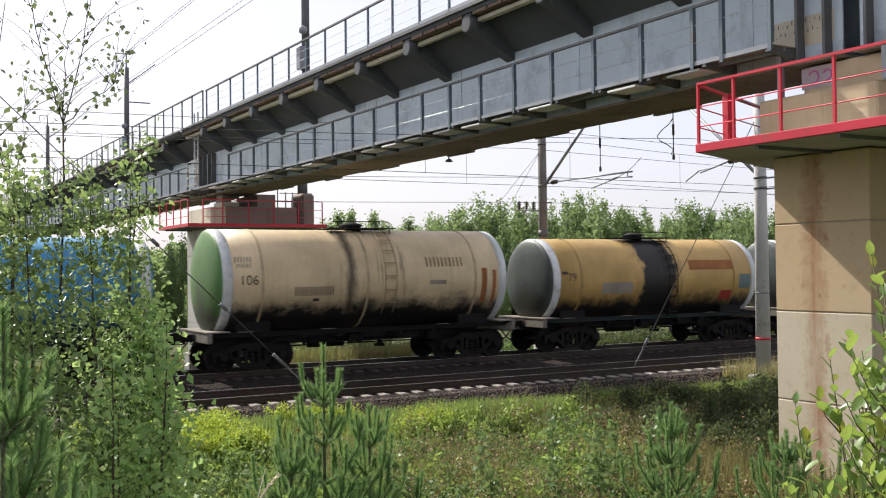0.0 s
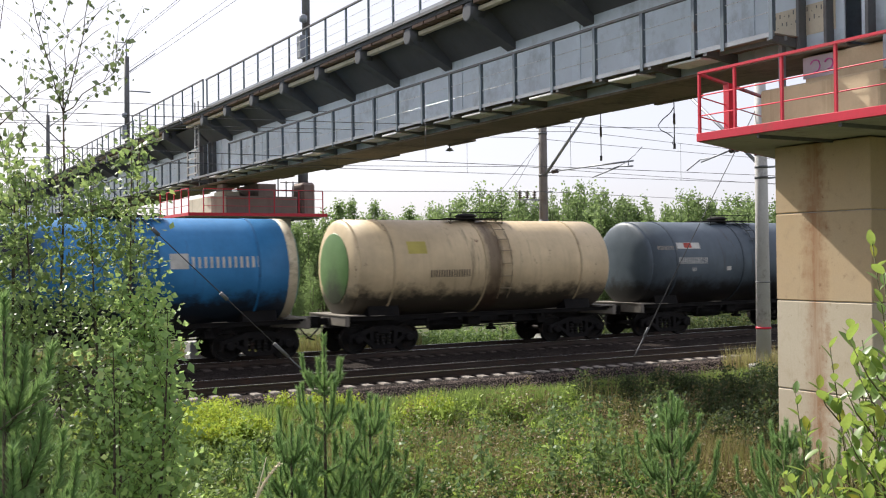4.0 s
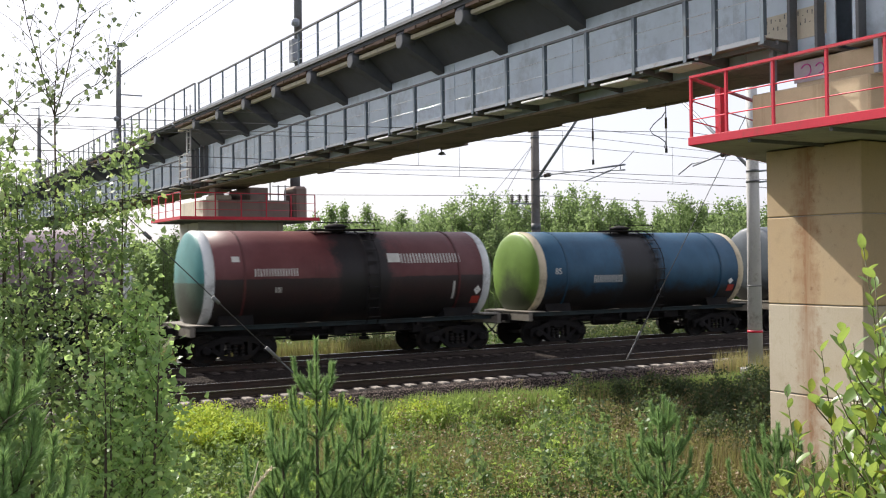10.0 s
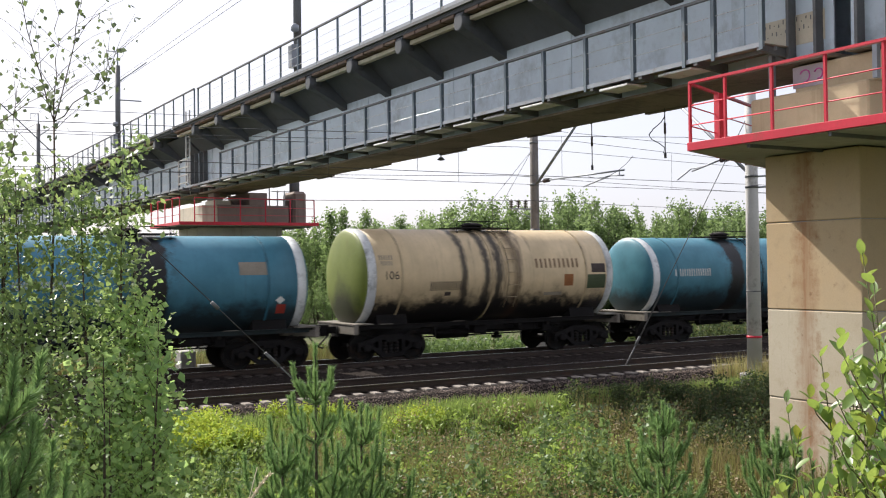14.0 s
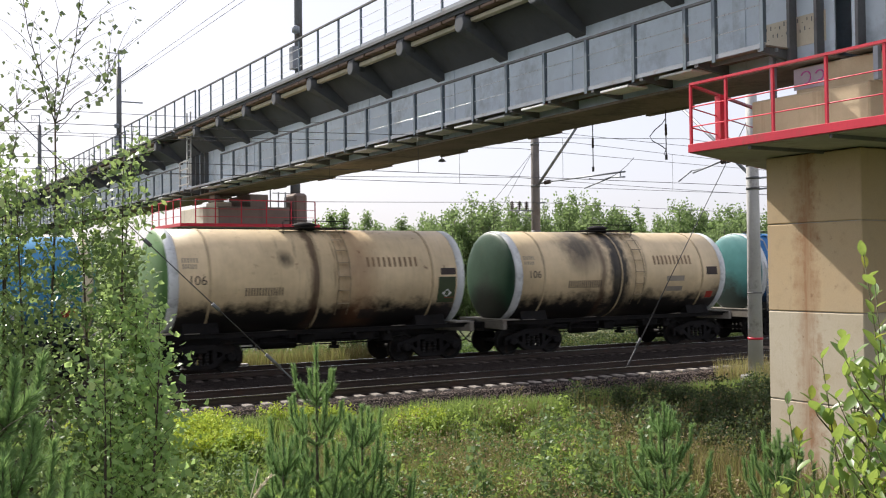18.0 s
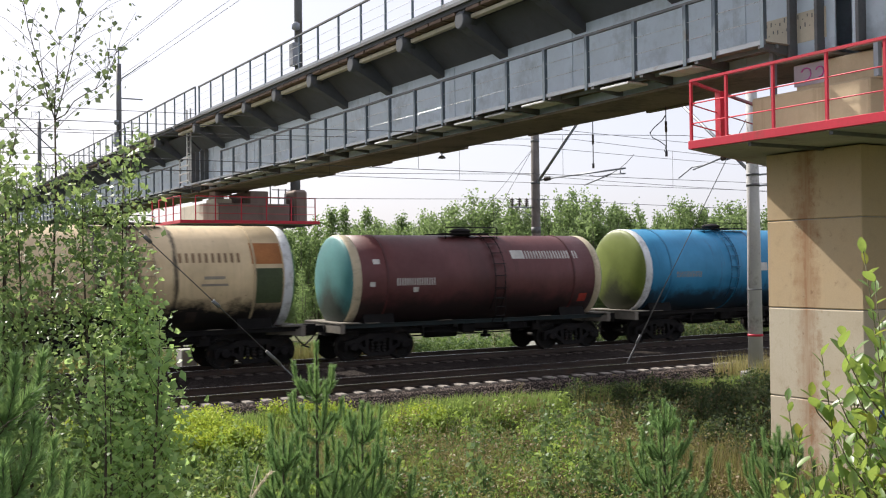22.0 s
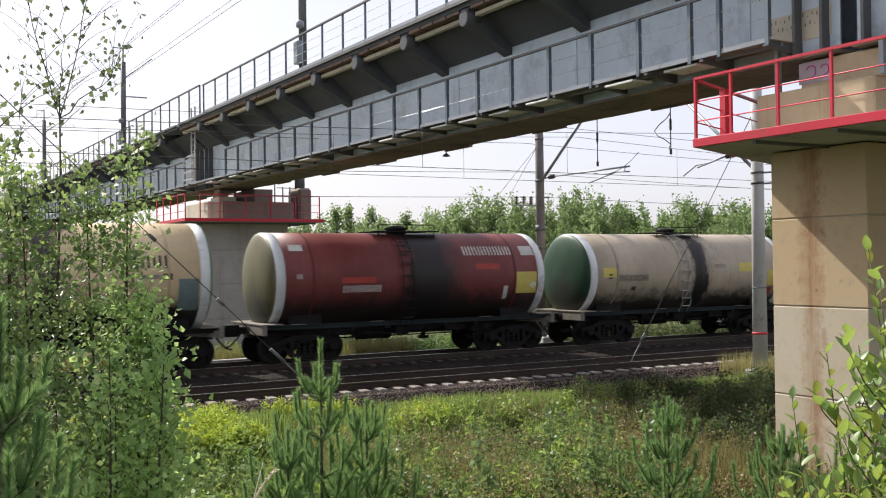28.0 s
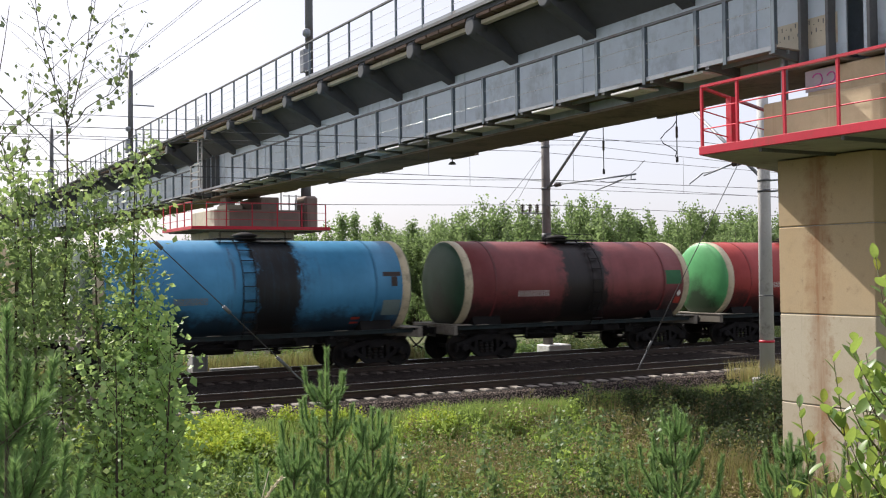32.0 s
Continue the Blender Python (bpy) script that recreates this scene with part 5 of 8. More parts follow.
wagon_kind("B", (0.056, 0.073, 0.094), (0.056, 0.073, 0.094), None, [(0.1, 0.14, 0.55, 0.1, None, GREASE)],
           None, 0.08, 0.95, 0.28, "dark slate-grey", [
               ("w", -3.64, 3.29, 1, 1.16, 0.23), ("r", -3.29, 3.32, 1, 0.39, 0.19), ("w", -3.64, 2.71, 8, 1.43, 0.25), ("s", -4.62, 3.25, 6, 0.96, 0.15), ("o", 2.66, 3.40, 1, 0.96, 0.25), ("k", 2.46, 2.93, 3, 1.16, 0.35), ("s", 2.77, 2.69, 1, 0.51, 0.11), ("s", 2.49, 2.50, 1, 1.08, 0.07), ("w", 4.02, 3.20, 1, 0.45, 0.26), ("w", 3.91, 2.94, 3, 0.69, 0.18), ("d", 4.15, 1.97, 1, 0.31, 0.32), ("r", 4.11, 1.67, 1, 0.45, 0.20), ("w", -2.98, 2.42, 2, 0.20, 0.14), ("w", -1.18, 2.43, 1, 0.23, 0.16)])
wagon_kind("B", CREAM, (0.05, 0.19, 0.05), WHITE_R, [(-0.75, 0.18, 0.92, 0.07, None, OIL), (-0.22, 0.15, 0.9, 0.07, None, OIL), (0.25, 0.15, 0.88, 0.08, None, GREASE), (1.35, 0.05, 0.9, 0.05, None, OIL)],
           None, 0.4, 1.0, 0.63, "cream", [
               ("k", -2.65, 2.28, 8, 1.31, 0.29), ("b", 1.46, 3.21, 5, 1.86, 0.28), ("106", -4.45, 2.67, 0, 0.43, 0.27), ("s", -4.49, 3.30, 3, 0.53, 0.16), ("s", -4.47, 3.13, 3, 0.47, 0.14), ("G", 3.79, 1.98, 1, 0.84, 1.05), ("u", 3.67, 3.16, 1, 0.96, 0.63), ("s", 2.19, 2.72, 1, 0.63, 0.09), ("s", 2.11, 2.52, 1, 0.81, 0.07), ("k", 1.75, 1.45, 1, 0.31, 0.32)])
wagon_kind("A", (0.115, 0.030, 0.030), H_TEAL, CREAM_R, [(-0.1, 0.4, 0.3, 0.4, None, OIL)],
           None, 0.15, 0.8, 0.28, "maroon", [
               ("w", -3.42, 2.57, 8, 1.42, 0.24), ("w", 1.17, 3.41, 1, 0.53, 0.29), ("w", 1.65, 3.40, 10, 2.37, 0.28), ("w", -4.24, 3.27, 1, 0.25, 0.16), ("w", -4.40, 2.55, 1, 0.19, 0.15), ("w", -2.81, 2.35, 1, 0.19, 0.16), ("r", 4.04, 1.85, 1, 0.35, 0.29)])
wagon_kind("B", (0.026, 0.235, 0.44), H_OLIVE, WHITE_R, [(1.0, 0.04, 0.8, 0.05, None, OIL)],
           None, 0.05, 0.8, 0.21, "bright blue", [
               ("s", -3.46, 2.48, 8, 1.27, 0.22), ("w", 0.88, 2.68, 1, 0.52, 0.32), ("w", 1.56, 2.64, 6, 1.99, 0.29), ("d", 4.21, 1.97, 1, 0.23, 0.21), ("r", 4.11, 1.73, 1, 0.31, 0.21)])
wagon_kind("B", CREAM, CREAM, None, [(-1.45, 0.14, 0.7, 0.08, None, GREASE), (-0.43, 0.24, 0.9, 0.08, None, OIL), (0.9, 0.5, 0.3, 0.4, 3.4, RUSTY)],
           None, 0.55, 1.0, 0.63, "stained cream", [
               ("k", -3.57, 2.46, 8, 1.23, 0.28), ("k", 1.57, 3.06, 3, 0.93, 0.35), ("k", 2.52, 3.05, 3, 0.93, 0.35), ("k", 2.65, 2.72, 1, 0.22, 0.16), ("y", 2.94, 2.75, 1, 0.48, 0.14), ("s", 2.43, 2.25, 1, 0.92, 0.15), ("g", 3.75, 2.54, 1, 0.84, 0.36), ("t", 3.84, 2.09, 1, 0.75, 0.42), ("r", 4.06, 1.77, 1, 0.39, 0.27), ("k", -4.48, 2.48, 1, 0.19, 0.16), ("k", -4.62, 2.28, 1, 0.21, 0.20), ("k", -4.42, 1.94, 1, 0.20, 0.17)])
wagon_kind("A", (0.205, 0.046, 0.032), (0.05, 0.15, 0.035), CREAM_R, [(0.52, 0.66, 0.95, 0.07, None, OIL)],
           None, 0.2, 0.8, 0.28, "brownish red", [
               ("s", -3.57, 2.81, 8, 1.30, 0.25), ("g", 3.85, 2.49, 1, 0.63, 0.55), ("d", 4.00, 2.24, 1, 0.33, 0.26), ("r", 4.01, 1.94, 1, 0.35, 0.22)])
wagon_kind("A", (0.017, 0.085, 0.048), (0.022, 0.105, 0.060), None, [(-0.5, 1.55, 1.0, 0.75, None, OIL)],
           None, 0.05, 1.2, 0.28, "dark green", [
               ("w", -3.70, 2.40, 7, 1.35, 0.24), ("y", 2.71, 3.19, 1, 0.93, 0.26), ("k", 1.85, 3.26, 2, 0.72, 0.29), ("d", 3.36, 2.06, 1, 0.25, 0.29), ("r", 3.35, 1.82, 1, 0.32, 0.23), ("w", -4.49, 2.52, 2, 0.30, 0.15)])
wagon_kind("B", CREAM, H_GREEN, WHITE_R, [(-0.84, 0.38, 0.92, 0.12, None, OIL), (0.05, 0.3, 0.6, 0.25, None, GREASE)],
           None, 0.3, 1.0, 0.56, "cream", [
               ("k", -2.72, 2.28, 8, 1.31, 0.28), ("b", 1.41, 3.01, 5, 1.80, 0.28), ("90", -4.48, 2.65, 0, 0.38, 0.26), ("s", -4.61, 3.26, 3, 0.50, 0.14), ("s", -4.58, 3.08, 3, 0.42, 0.13), ("g", 3.85, 2.21, 1, 0.77, 0.44), ("r", 4.12, 1.75, 1, 0.35, 0.36), ("s", 1.66, 2.53, 1, 0.67, 0.11), ("s", 1.73, 2.17, 1, 0.60, 0.10), ("k", -2.18, 2.06, 1, 0.21, 0.16)])
wagon_kind("B", CREAM, H_GREEN, CREAM_R, [(0.2, 0.3, 0.8, 0.12, None, OIL)],
           None, 0.4, 1.0, 0.63, "cream", [
               ("k", -2.92, 2.21, 8, 1.56, 0.33), ("90", -4.62, 2.61, 0, 0.43, 0.31)])
wagon_kind("B", CREAM, (0.05, 0.22, 0.10), WHITE_R, [(-0.43, 0.22, 0.85, 0.1, None, GREASE), (0.41, 0.32, 0.9, 0.1, None, OIL)],
           None, 0.6, 1.0, 0.63, "stained cream", [
               ("k", -3.68, 2.49, 8, 1.52, 0.24), ("k", 1.88, 3.01, 3, 0.86, 0.35), ("k", 2.81, 3.02, 3, 0.92, 0.36), ("k", 3.58, 2.68, 1, 0.27, 0.18), ("t", 4.03, 1.78, 1, 0.60, 0.92), ("s", 2.89, 2.71, 1, 0.65, 0.12), ("k", -4.33, 2.48, 1, 0.23, 0.13), ("k", -4.51, 2.25, 1, 0.34, 0.17), ("s", -3.27, 1.68, 1, 1.32, 0.57)])
wagon_kind("A", (0.17, 0.03, 0.025), (0.13, 0.115, 0.05), WHITE_R, [(0.35, 0.7, 0.93, 0.14, None, OIL), (1.2, 0.4, 0.5, 0.3, None, OIL)],
           None, 0.2, 0.9, 0.28, "maroon", [
               ("w", -2.75, 2.33, 8, 1.33, 0.22), ("r", -2.81, 2.62, 1, 1.21, 0.19), ("w", 1.78, 3.47, 8, 1.92, 0.30), ("w", 4.09, 3.46, 1, 0.54, 0.32), ("y", 3.79, 2.15, 1, 0.84, 0.74), ("d", 4.35, 2.31, 1, 0.27, 0.24), ("w", -4.45, 3.65, 1, 0.46, 0.20), ("w", -4.31, 2.78, 2, 0.19, 0.15), ("w", 3.28, 1.97, 1, 0.17, 0.45), ("r", 2.17, 3.00, 1, 0.96, 0.19)])
wagon_kind("A", (0.42, 0.355, 0.265), H_DARK, WHITE_R, [(0.38, 0.34, 0.96, 0.06, None, OIL)],
           None, 0.2, 0.9, 0.42, "pale greenish cream", [
               ("k", -3.65, 2.46, 8, 1.35, 0.24), ("y", 2.40, 2.74, 1, 1.26, 0.35), ("s", 1.06, 2.90, 1, 0.62, 0.15), ("r", 4.00, 1.77, 1, 0.34, 0.31), ("k", -3.06, 2.12, 1, 0.22, 0.14), ("y", 3.98, 2.16, 1, 0.63, 0.61), ("k", -4.18, 2.57, 1, 0.18, 0.17), ("y", -4.41, 2.62, 1, 0.59, 0.35)])
wagon_kind("A", SKY, SKY, CREAM_R, [(-0.15, 0.62, 0.96, 0.1, None, OIL), (-1.2, 0.5, 0.8, 0.35, 3.6, GREASE), (0.9, 0.35, 0.85, 0.3, None, RUSTY)],
           None, 0.6, 0.9, 0.49, "rusty sky-blue", [
               ("n", 2.10, 2.37, 1, 0.79, 0.80), ("n", 2.80, 2.38, 1, 1.83, 0.45), ("n", -3.45, 2.37, 1, 0.56, 0.30), ("s", -2.80, 2.38, 1, 0.61, 0.52), ("d", 3.36, 2.09, 1, 0.33, 0.23), ("r", 3.37, 1.84, 1, 0.32, 0.24)])
wagon_kind("B", CREAM, (0.05, 0.22, 0.10), CREAM_R, [(-0.1, 0.66, 0.9, 0.12, None, OIL), (1.38, 0.07, 0.5, 0.08, None, GREASE), (-0.95, 0.2, 0.5, 0.2, None, RUSTY)],
           None, 0.45, 0.9, 0.7, "oil-stained cream", [
               ("k", -3.71, 2.50, 8, 1.53, 0.25), ("k", 1.75, 3.06, 3, 0.88, 0.32), ("k", 2.69, 3.05, 3, 0.96, 0.32), ("k", 2.81, 2.32, 1, 0.29, 0.23), ("s", 2.78, 2.76, 1, 0.95, 0.17), ("g", 3.97, 2.20, 1, 0.66, 0.89), ("d", 4.03, 2.00, 1, 0.33, 0.22), ("r", 4.00, 1.77, 1, 0.38, 0.19), ("k", -4.60, 2.32, 1, 0.51, 0.15), ("k", -4.34, 1.94, 1, 0.21, 0.32), ("k", -3.24, 2.16, 1, 0.18, 0.17), ("k", -2.73, 2.97, 1, 0.40, 0.10)])
wagon_kind("A", CREAM, CREAM, None, [(0.12, 0.85, 0.97, 0.1, None, OIL)],
           None, 0.5, 0.9, 0.56, "cream and black", [
               ("g", -3.23, 2.82, 1, 0.58, 0.30), ("g", -3.75, 2.48, 1, 1.57, 0.31), ("g", -3.71, 2.16, 1, 0.63, 0.28), ("w", -3.68, 2.50, 8, 1.22, 0.23), ("k", -2.20, 2.48, 1, 0.19, 0.22), ("k", 1.01, 2.50, 1, 0.37, 0.24), ("g", 3.92, 2.65, 1, 0.70, 0.27), ("G", 3.97, 2.23, 1, 0.64, 0.40), ("d", 4.01, 2.09, 1, 0.28, 0.23), ("r", 4.01, 1.87, 1, 0.31, 0.21), ("k", -2.64, 1.83, 1, 0.64, 0.11), ("k", -4.28, 2.84, 1, 0.20, 0.15)])
wagon_kind("A", SKY, H_DARK, CREAM_R, [(0.5, 0.72, 0.95, 0.07, None, OIL)],
           None, 0.2, 0.8, 0.28, "sky-blue", [
               ("s", -2.73, 2.31, 8, 1.00, 0.20), ("k", 3.99, 3.08, 1, 0.64, 0.14), ("k", 4.28, 2.76, 1, 0.21, 0.31), ("t", 4.01, 1.83, 1, 0.62, 0.49), ("r", 3.00, 1.58, 1, 0.29, 0.21)])
wagon_kind("A", (0.20, 0.040, 0.042), H_DARK, CREAM_R, [(0.12, 0.92, 0.94, 0.08, None, OIL)],
           None, 0.15, 0.8, 0.28, "maroon", [
               ("w", -2.83, 2.30, 8, 1.28, 0.21), ("g", 3.82, 2.63, 1, 0.76, 0.52), ("d", 4.38, 2.15, 1, 0.21, 0.27), ("r", 4.33, 1.90, 1, 0.29, 0.24)])
wagon_kind("A", RED, (0.1, 0.4, 0.14), CREAM_R, [(0.2, 0.6, 0.9, 0.1, None, OIL)],
           None, 0.15, 0.8, 0.28, "red", [
               ("w", -2.80, 2.40, 8, 1.30, 0.22), ("r", 4.20, 1.90, 1, 0.32, 0.24)])
DISC_ENDS = (7, 19, 34, 44)
# ends painted in two colours: the lower one
UNDER = {12: (0.13, 0.20, 0.06), 14: H_TEAL, 15: (0.070, 0.105, 0.075)}
WAGONS, WHEELS = [], []


def flat_mat(prefix, color):
    key = prefix + "_%d_%d_%d" % tuple(round(c * 255) for c in color)
    return plain(key, color, 0.55, 0, 0.2, 2.0, 0.08, 0.003, tuple(c * 0.25 + 0.01 for c in color), 0.35)


def head_paint(color, under=None):
    key = "end_paint_%d_%d_%d" % tuple(round(c * 255) for c in color) + ("_two_tone" if under else "")
    if key not in MATS:
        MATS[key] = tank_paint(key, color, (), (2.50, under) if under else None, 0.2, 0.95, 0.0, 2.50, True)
    return MATS[key]


# wagons whose ladder stands on the other side of the hatch
LADDER_BACK = (11, 20, 33, 34, 35, 39, 40, 41, 43, 45)
LADDER_FADED = (34, 39, 41, 43)


def tank_wagon(k, spec):
    size, body, head, ring, bands, lower, rust, soot, streak, marks, words = spec
    R, zc = SIZES[size]
    end = "green-disc" if k in DISC_ENDS else ("plain" if ring is None else "ringed")
    w = tagged(new("tank_wagon"), "%s tank wagon with %s ends%s" % (words, end, ", black oil spill, rolling" if any(q[1] > 0.3 for q in bands) else ", rolling on rails"), "tank wagon", "tank wagons of the train")
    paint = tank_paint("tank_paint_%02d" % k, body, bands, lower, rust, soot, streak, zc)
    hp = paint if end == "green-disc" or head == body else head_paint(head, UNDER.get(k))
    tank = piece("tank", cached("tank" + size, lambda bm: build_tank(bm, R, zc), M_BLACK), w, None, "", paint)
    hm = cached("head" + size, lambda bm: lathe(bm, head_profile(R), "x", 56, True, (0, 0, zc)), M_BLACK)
    turn = pose(0, 0, 0, 0, 0, 180)
    for m in (None, turn):
        h = piece("end_cap", hm, w, m, "", hp)
        if end == "green-disc":
            piece("end_disc", cached("disc" + size, lambda bm: lathe(bm, head_profile(R, 0.29, R * 0.72, 0.008), "x", 40, True, (0, 0, zc)), M_BLACK), h, None, "green painted disc", head_paint(H_GREEN))
        if ring:
            piece("end_ring", cached("ring" + size, lambda bm: build_ring(bm, R, zc), M_BLACK), w, m, "", flat_mat("ring", ring))
    sm = cached("strap" + size, lambda bm: build_strap(bm, R, zc), M_BLACK)
    strap_paint = flat_mat("strap", tuple(c * 0.72 for c in body))
    for x in (-3.75, 3.75):
        piece("strap", sm, w, pose(x, 0, 0), "", strap_paint)
    if size == "B":
        piece("weld_band", sm, w, pose(-0.25, 0, 0), "", strap_paint)
    piece("hatch", cached("hatch" + size, lambda bm: build_hatch(bm, R, zc), M_BLACK), tank)
    for m in (None, turn):
        piece("top_platform", cached("topplat" + size, lambda bm: build_top_platform(bm, R, zc), M_BLACK), w, m)
    piece("top_rail", cached("toprail" + size, lambda bm: build_top_rail(bm, R, zc), M_BLACK), w)
    lad = flat_mat("ladder", tuple(c * 0.45 for c in body)) if size == "B" else M_BLACK
    lad = M_FADED if k in LADDER_FADED else lad
    at = pose(-1.0 if k in LADDER_BACK else 0.0, 0, 0)
    piece("ladder", cached("ladder" + size, lambda bm: build_ladder(bm, R, zc, 8), M_BLACK), w, at, "", lad)
    if size == "A" or k in LADDER_FADED:
        piece("lower_ladder", cached("lower_ladder" + size, lambda bm: build_lower_ladder(bm, R, zc), M_BLACK), w, at, "", lad)
    if k == 28:
        # an end ladder and a long walkway serve the top of this one
        bm = bmesh.new()
        for x in (-4.85, -4.40):
            pipe(bm, [(x, -R - 0.08, 1.2), (x, -R - 0.08, zc + 0.1), (x, -R * 0.72, zc + R * 0.78), (x, -0.5, zc + R + 0.05)], 0.022, 6)
        for z in (1.5, 1.85, 2.2, 2.55, 2.9):
            tube(bm, (-4.85, -R - 0.08, z), (-4.40, -R - 0.08, z), 0.016, 6)
        part("end_ladder", bm, M_FADED, w, "pale grey end ladder")
        bm = bmesh.new()
        box(bm, -4.9, -0.75, zc + R + 0.03, 1.0, -0.45, zc + R + 0.07)
        part("long_walkway", bm, M_BLACK, w)
    piece("centre_sill", cached("sill", build_sill, M_BLACK), w)
    sill = M_CHASSIS if size == "A" else M_BOGIE
    for y in (-1.22, 1.22):
        piece("side_sill", cached("side_sill", build_side_sill, M_BLACK), w, pose(0, y, 0, 0, 0, 0 if y < 0 else 180), "", sill)
    for m in (None, turn):
        piece("end_beam", cached("end_beam", build_end_beam, M_BUFFER), w, m)
        c = piece("coupler", cached("coupler", build_coupler, M_BOGIE), w, m)
        piece("brake_hose", cached("hose", build_hose, M_BLACK), c)
    bog, sf, spm, ws = cached("bolster", build_bolster, M_BOGIE), cached("side_frame", build_side_frame, M_BOGIE), cached("springs", build_springs, M_WHEEL), cached("wheelset", build_wheelset, M_WHEEL)
    sad = cached("saddle" + size, lambda bm: build_saddle(bm, R, zc), M_BOGIE)
    for x in (-3.9, 3.9):
        piece("saddle", sad, w, pose(x, 0, 0))
        bg = piece("bogie", bog, w, pose(x, 0, 0))
        for y, r in ((-1.03, 0), (1.03, 180)):
            piece("side_frame", sf, bg, pose(0, y, 0, 0, 0, r))
            piece("spring_set", spm, bg, pose(0, y, 0))
        for dx in (-0.925, 0.925):
            WHEELS.append((k, x + dx, dx, piece("wheelset", ws, bg, pose(dx, 0, 0.475))))
    bm = bmesh.new()
    tube(bm, (0.9, 0, 1.15), (0.9, 0, 0.55), 0.09, 10)
    box(bm, 0.78, -0.16, 0.50, 1.02, 0.16, 0.60)
    if "drain" not in MESH:
        MESH["drain"] = mesh_from("drain", bm, M_BOGIE)
        bm = bmesh.new()
        tube(bm, (-1.9, -0.55, 0.78), (-0.7, -0.55, 0.78), 0.17, 14)
        MESH["tank2"] = mesh_from("air", bm, M_BOGIE)
    piece("drain_valve", MESH["drain"], w)
    piece("brake_rigging", cached("rigging", build_rigging, M_BOGIE), w)
    piece("brake_cylinder", MESH["tank2"], w)
    # pale strips added on the sill to stand in for its sunlit glints
    for m in (pose(-4.2, -1.30, 0), pose(-1.5, -1.30, 0), pose(2.6, -1.30, 0)):
        piece("step_plate", cached("step_plate", lambda bm: box(bm, -0.22, -0.05, 1.219, 0.22, 0.10, 1.236), M_BUFFER), w, m)
    for col, x, z, n, wd, h in marks:
        bm = bmesh.new()
        z += zc - 2.74
        if col.isdigit():
            code_number(bm, col, R, zc, x, z, h)
            part("code_number", bm, M_INK if size == "B" or k in (2, 19) else M_LETTER, tank)
            continue
        if col == "d":
            diamond(bm, R, zc, x, z, wd, h)
        else:
            glyph_bars(bm, R, zc, x, z, n, wd, h)
        part("lettering" if n > 1 else "placard" if col in "dr" else "painted_mark", bm, MARKS[col], tank)
    WAGONS.append((k - 1, w))


for k, spec in enumerate(WAGON_KINDS):
    tank_wagon(k, spec)

# ---- overhead line ----
M_INSUL = plain("insulator", (0.06, 0.045, 0.04), 0.3, 0, 0.2, 5)


def tapered_pole(name, x, y, z0, z1, r0, r1, label, bands=(), mat=None):
    p = tagged(new(name), label, "pole", "overhead line poles")
    bm = bmesh.new()
    tube(bm, (x, y, z0), (x, y, z1), r0, 20, r1)
    part("shaft", bm, mat or M_POLE, p)
    for z, h, mat in bands:
        r = r0 + (r1 - r0) * (z - z0) / (z1 - z0) + 0.012
        bm = bmesh.new()
        lathe(bm, [(z, r), (z + h, r)], "z", 20, True, (x, y, 0))
        part("band", bm, mat, p)
    return p


def insulator(parent, p, q):
    p, q = Vector(p), Vector(q)
    bm = bmesh.new()
    tube(bm, p, q, 0.03, 8)
    for k in range(4):
        c = p.lerp(q, 0.2 + 0.2 * k)
        d = (q - p).normalized() * 0.02
        tube(bm, c - d, c + d, 0.085, 10)
    part("insulator", bm, M_INSUL, parent)


def strut(parent, p, q, r=0.035, name="strut", mat=None):
    bm = bmesh.new()
    tube(bm, p, q, r, 8)
    part(name, bm, mat or M_ZINC, parent)


pole_r = tapered_pole("catenary_pole", 23.72, 22.2, -0.5, 10.2, 0.225, 0.15, "grey concrete overhead line pole with a red band beside the track",
                      [(0.82, 0.07, M_RED), (5.3, 0.08, M_STEEL), (5.62, 0.07, M_STEEL), (6.0, 0.12, M_STEEL), (2.2, 0.03, M_STEEL)])
bm = bmesh.new()
box(bm, 23.4, 21.85, -0.8, 24.05, 22.55, -0.22, 0.04)
part("footing", bm, M_CONC2, pole_r)
strut(pole_r, (23.72, 22.3, 5.75), (23.72, 25.2, 8.2), 0.055)
strut(pole_r, (23.72, 22.35, 6.1), (23.72, 23.05, 6.28), 0.03)
insulator(pole_r, (23.72, 23.05, 6.28), (23.72, 23.5, 6.26))
strut(pole_r, (23.72, 23.5, 6.26), (23.72, 24.7, 6.02), 0.028)
strut(pole_r, (23.72, 24.18, 6.12), (23.72, 24.74, 6.10), 0.022)
strut(pole_r, (23.72, 24.74, 6.10), (23.72, 25.36, 5.80), 0.022)
for dz in (5.33, 5.66, 6.05):
    strut(pole_r, (23.95, 22.2, dz), (24.5, 22.2, dz + 0.05), 0.03)

pole_m = tapered_pole("catenary_pole", 24.5, 34.5, -0.5, 11.0, 0.21, 0.15, "grey concrete overhead line pole behind the train", [(8.0, 0.1, M_STEEL), (6.3, 0.1, M_STEEL), (4.3, 0.25, M_STEEL), (3.6, 0.1, M_STEEL)], M_POLE_D)
bm = bmesh.new()
box(bm, 24.2, 34.0, -0.7, 25.3, 34.9, 0.05, 0.04)
part("footing", bm, M_WHITE, pole_m, "whitewashed concrete footing")
strut(pole_m, (24.5, 34.35, 6.35), (24.5, 31.3, 8.75), 0.06)
strut(pole_m, (24.5, 34.3, 6.42), (24.5, 33.9, 6.44), 0.03)
insulator(pole_m, (24.5, 33.9, 6.44), (24.5, 33.45, 6.46))
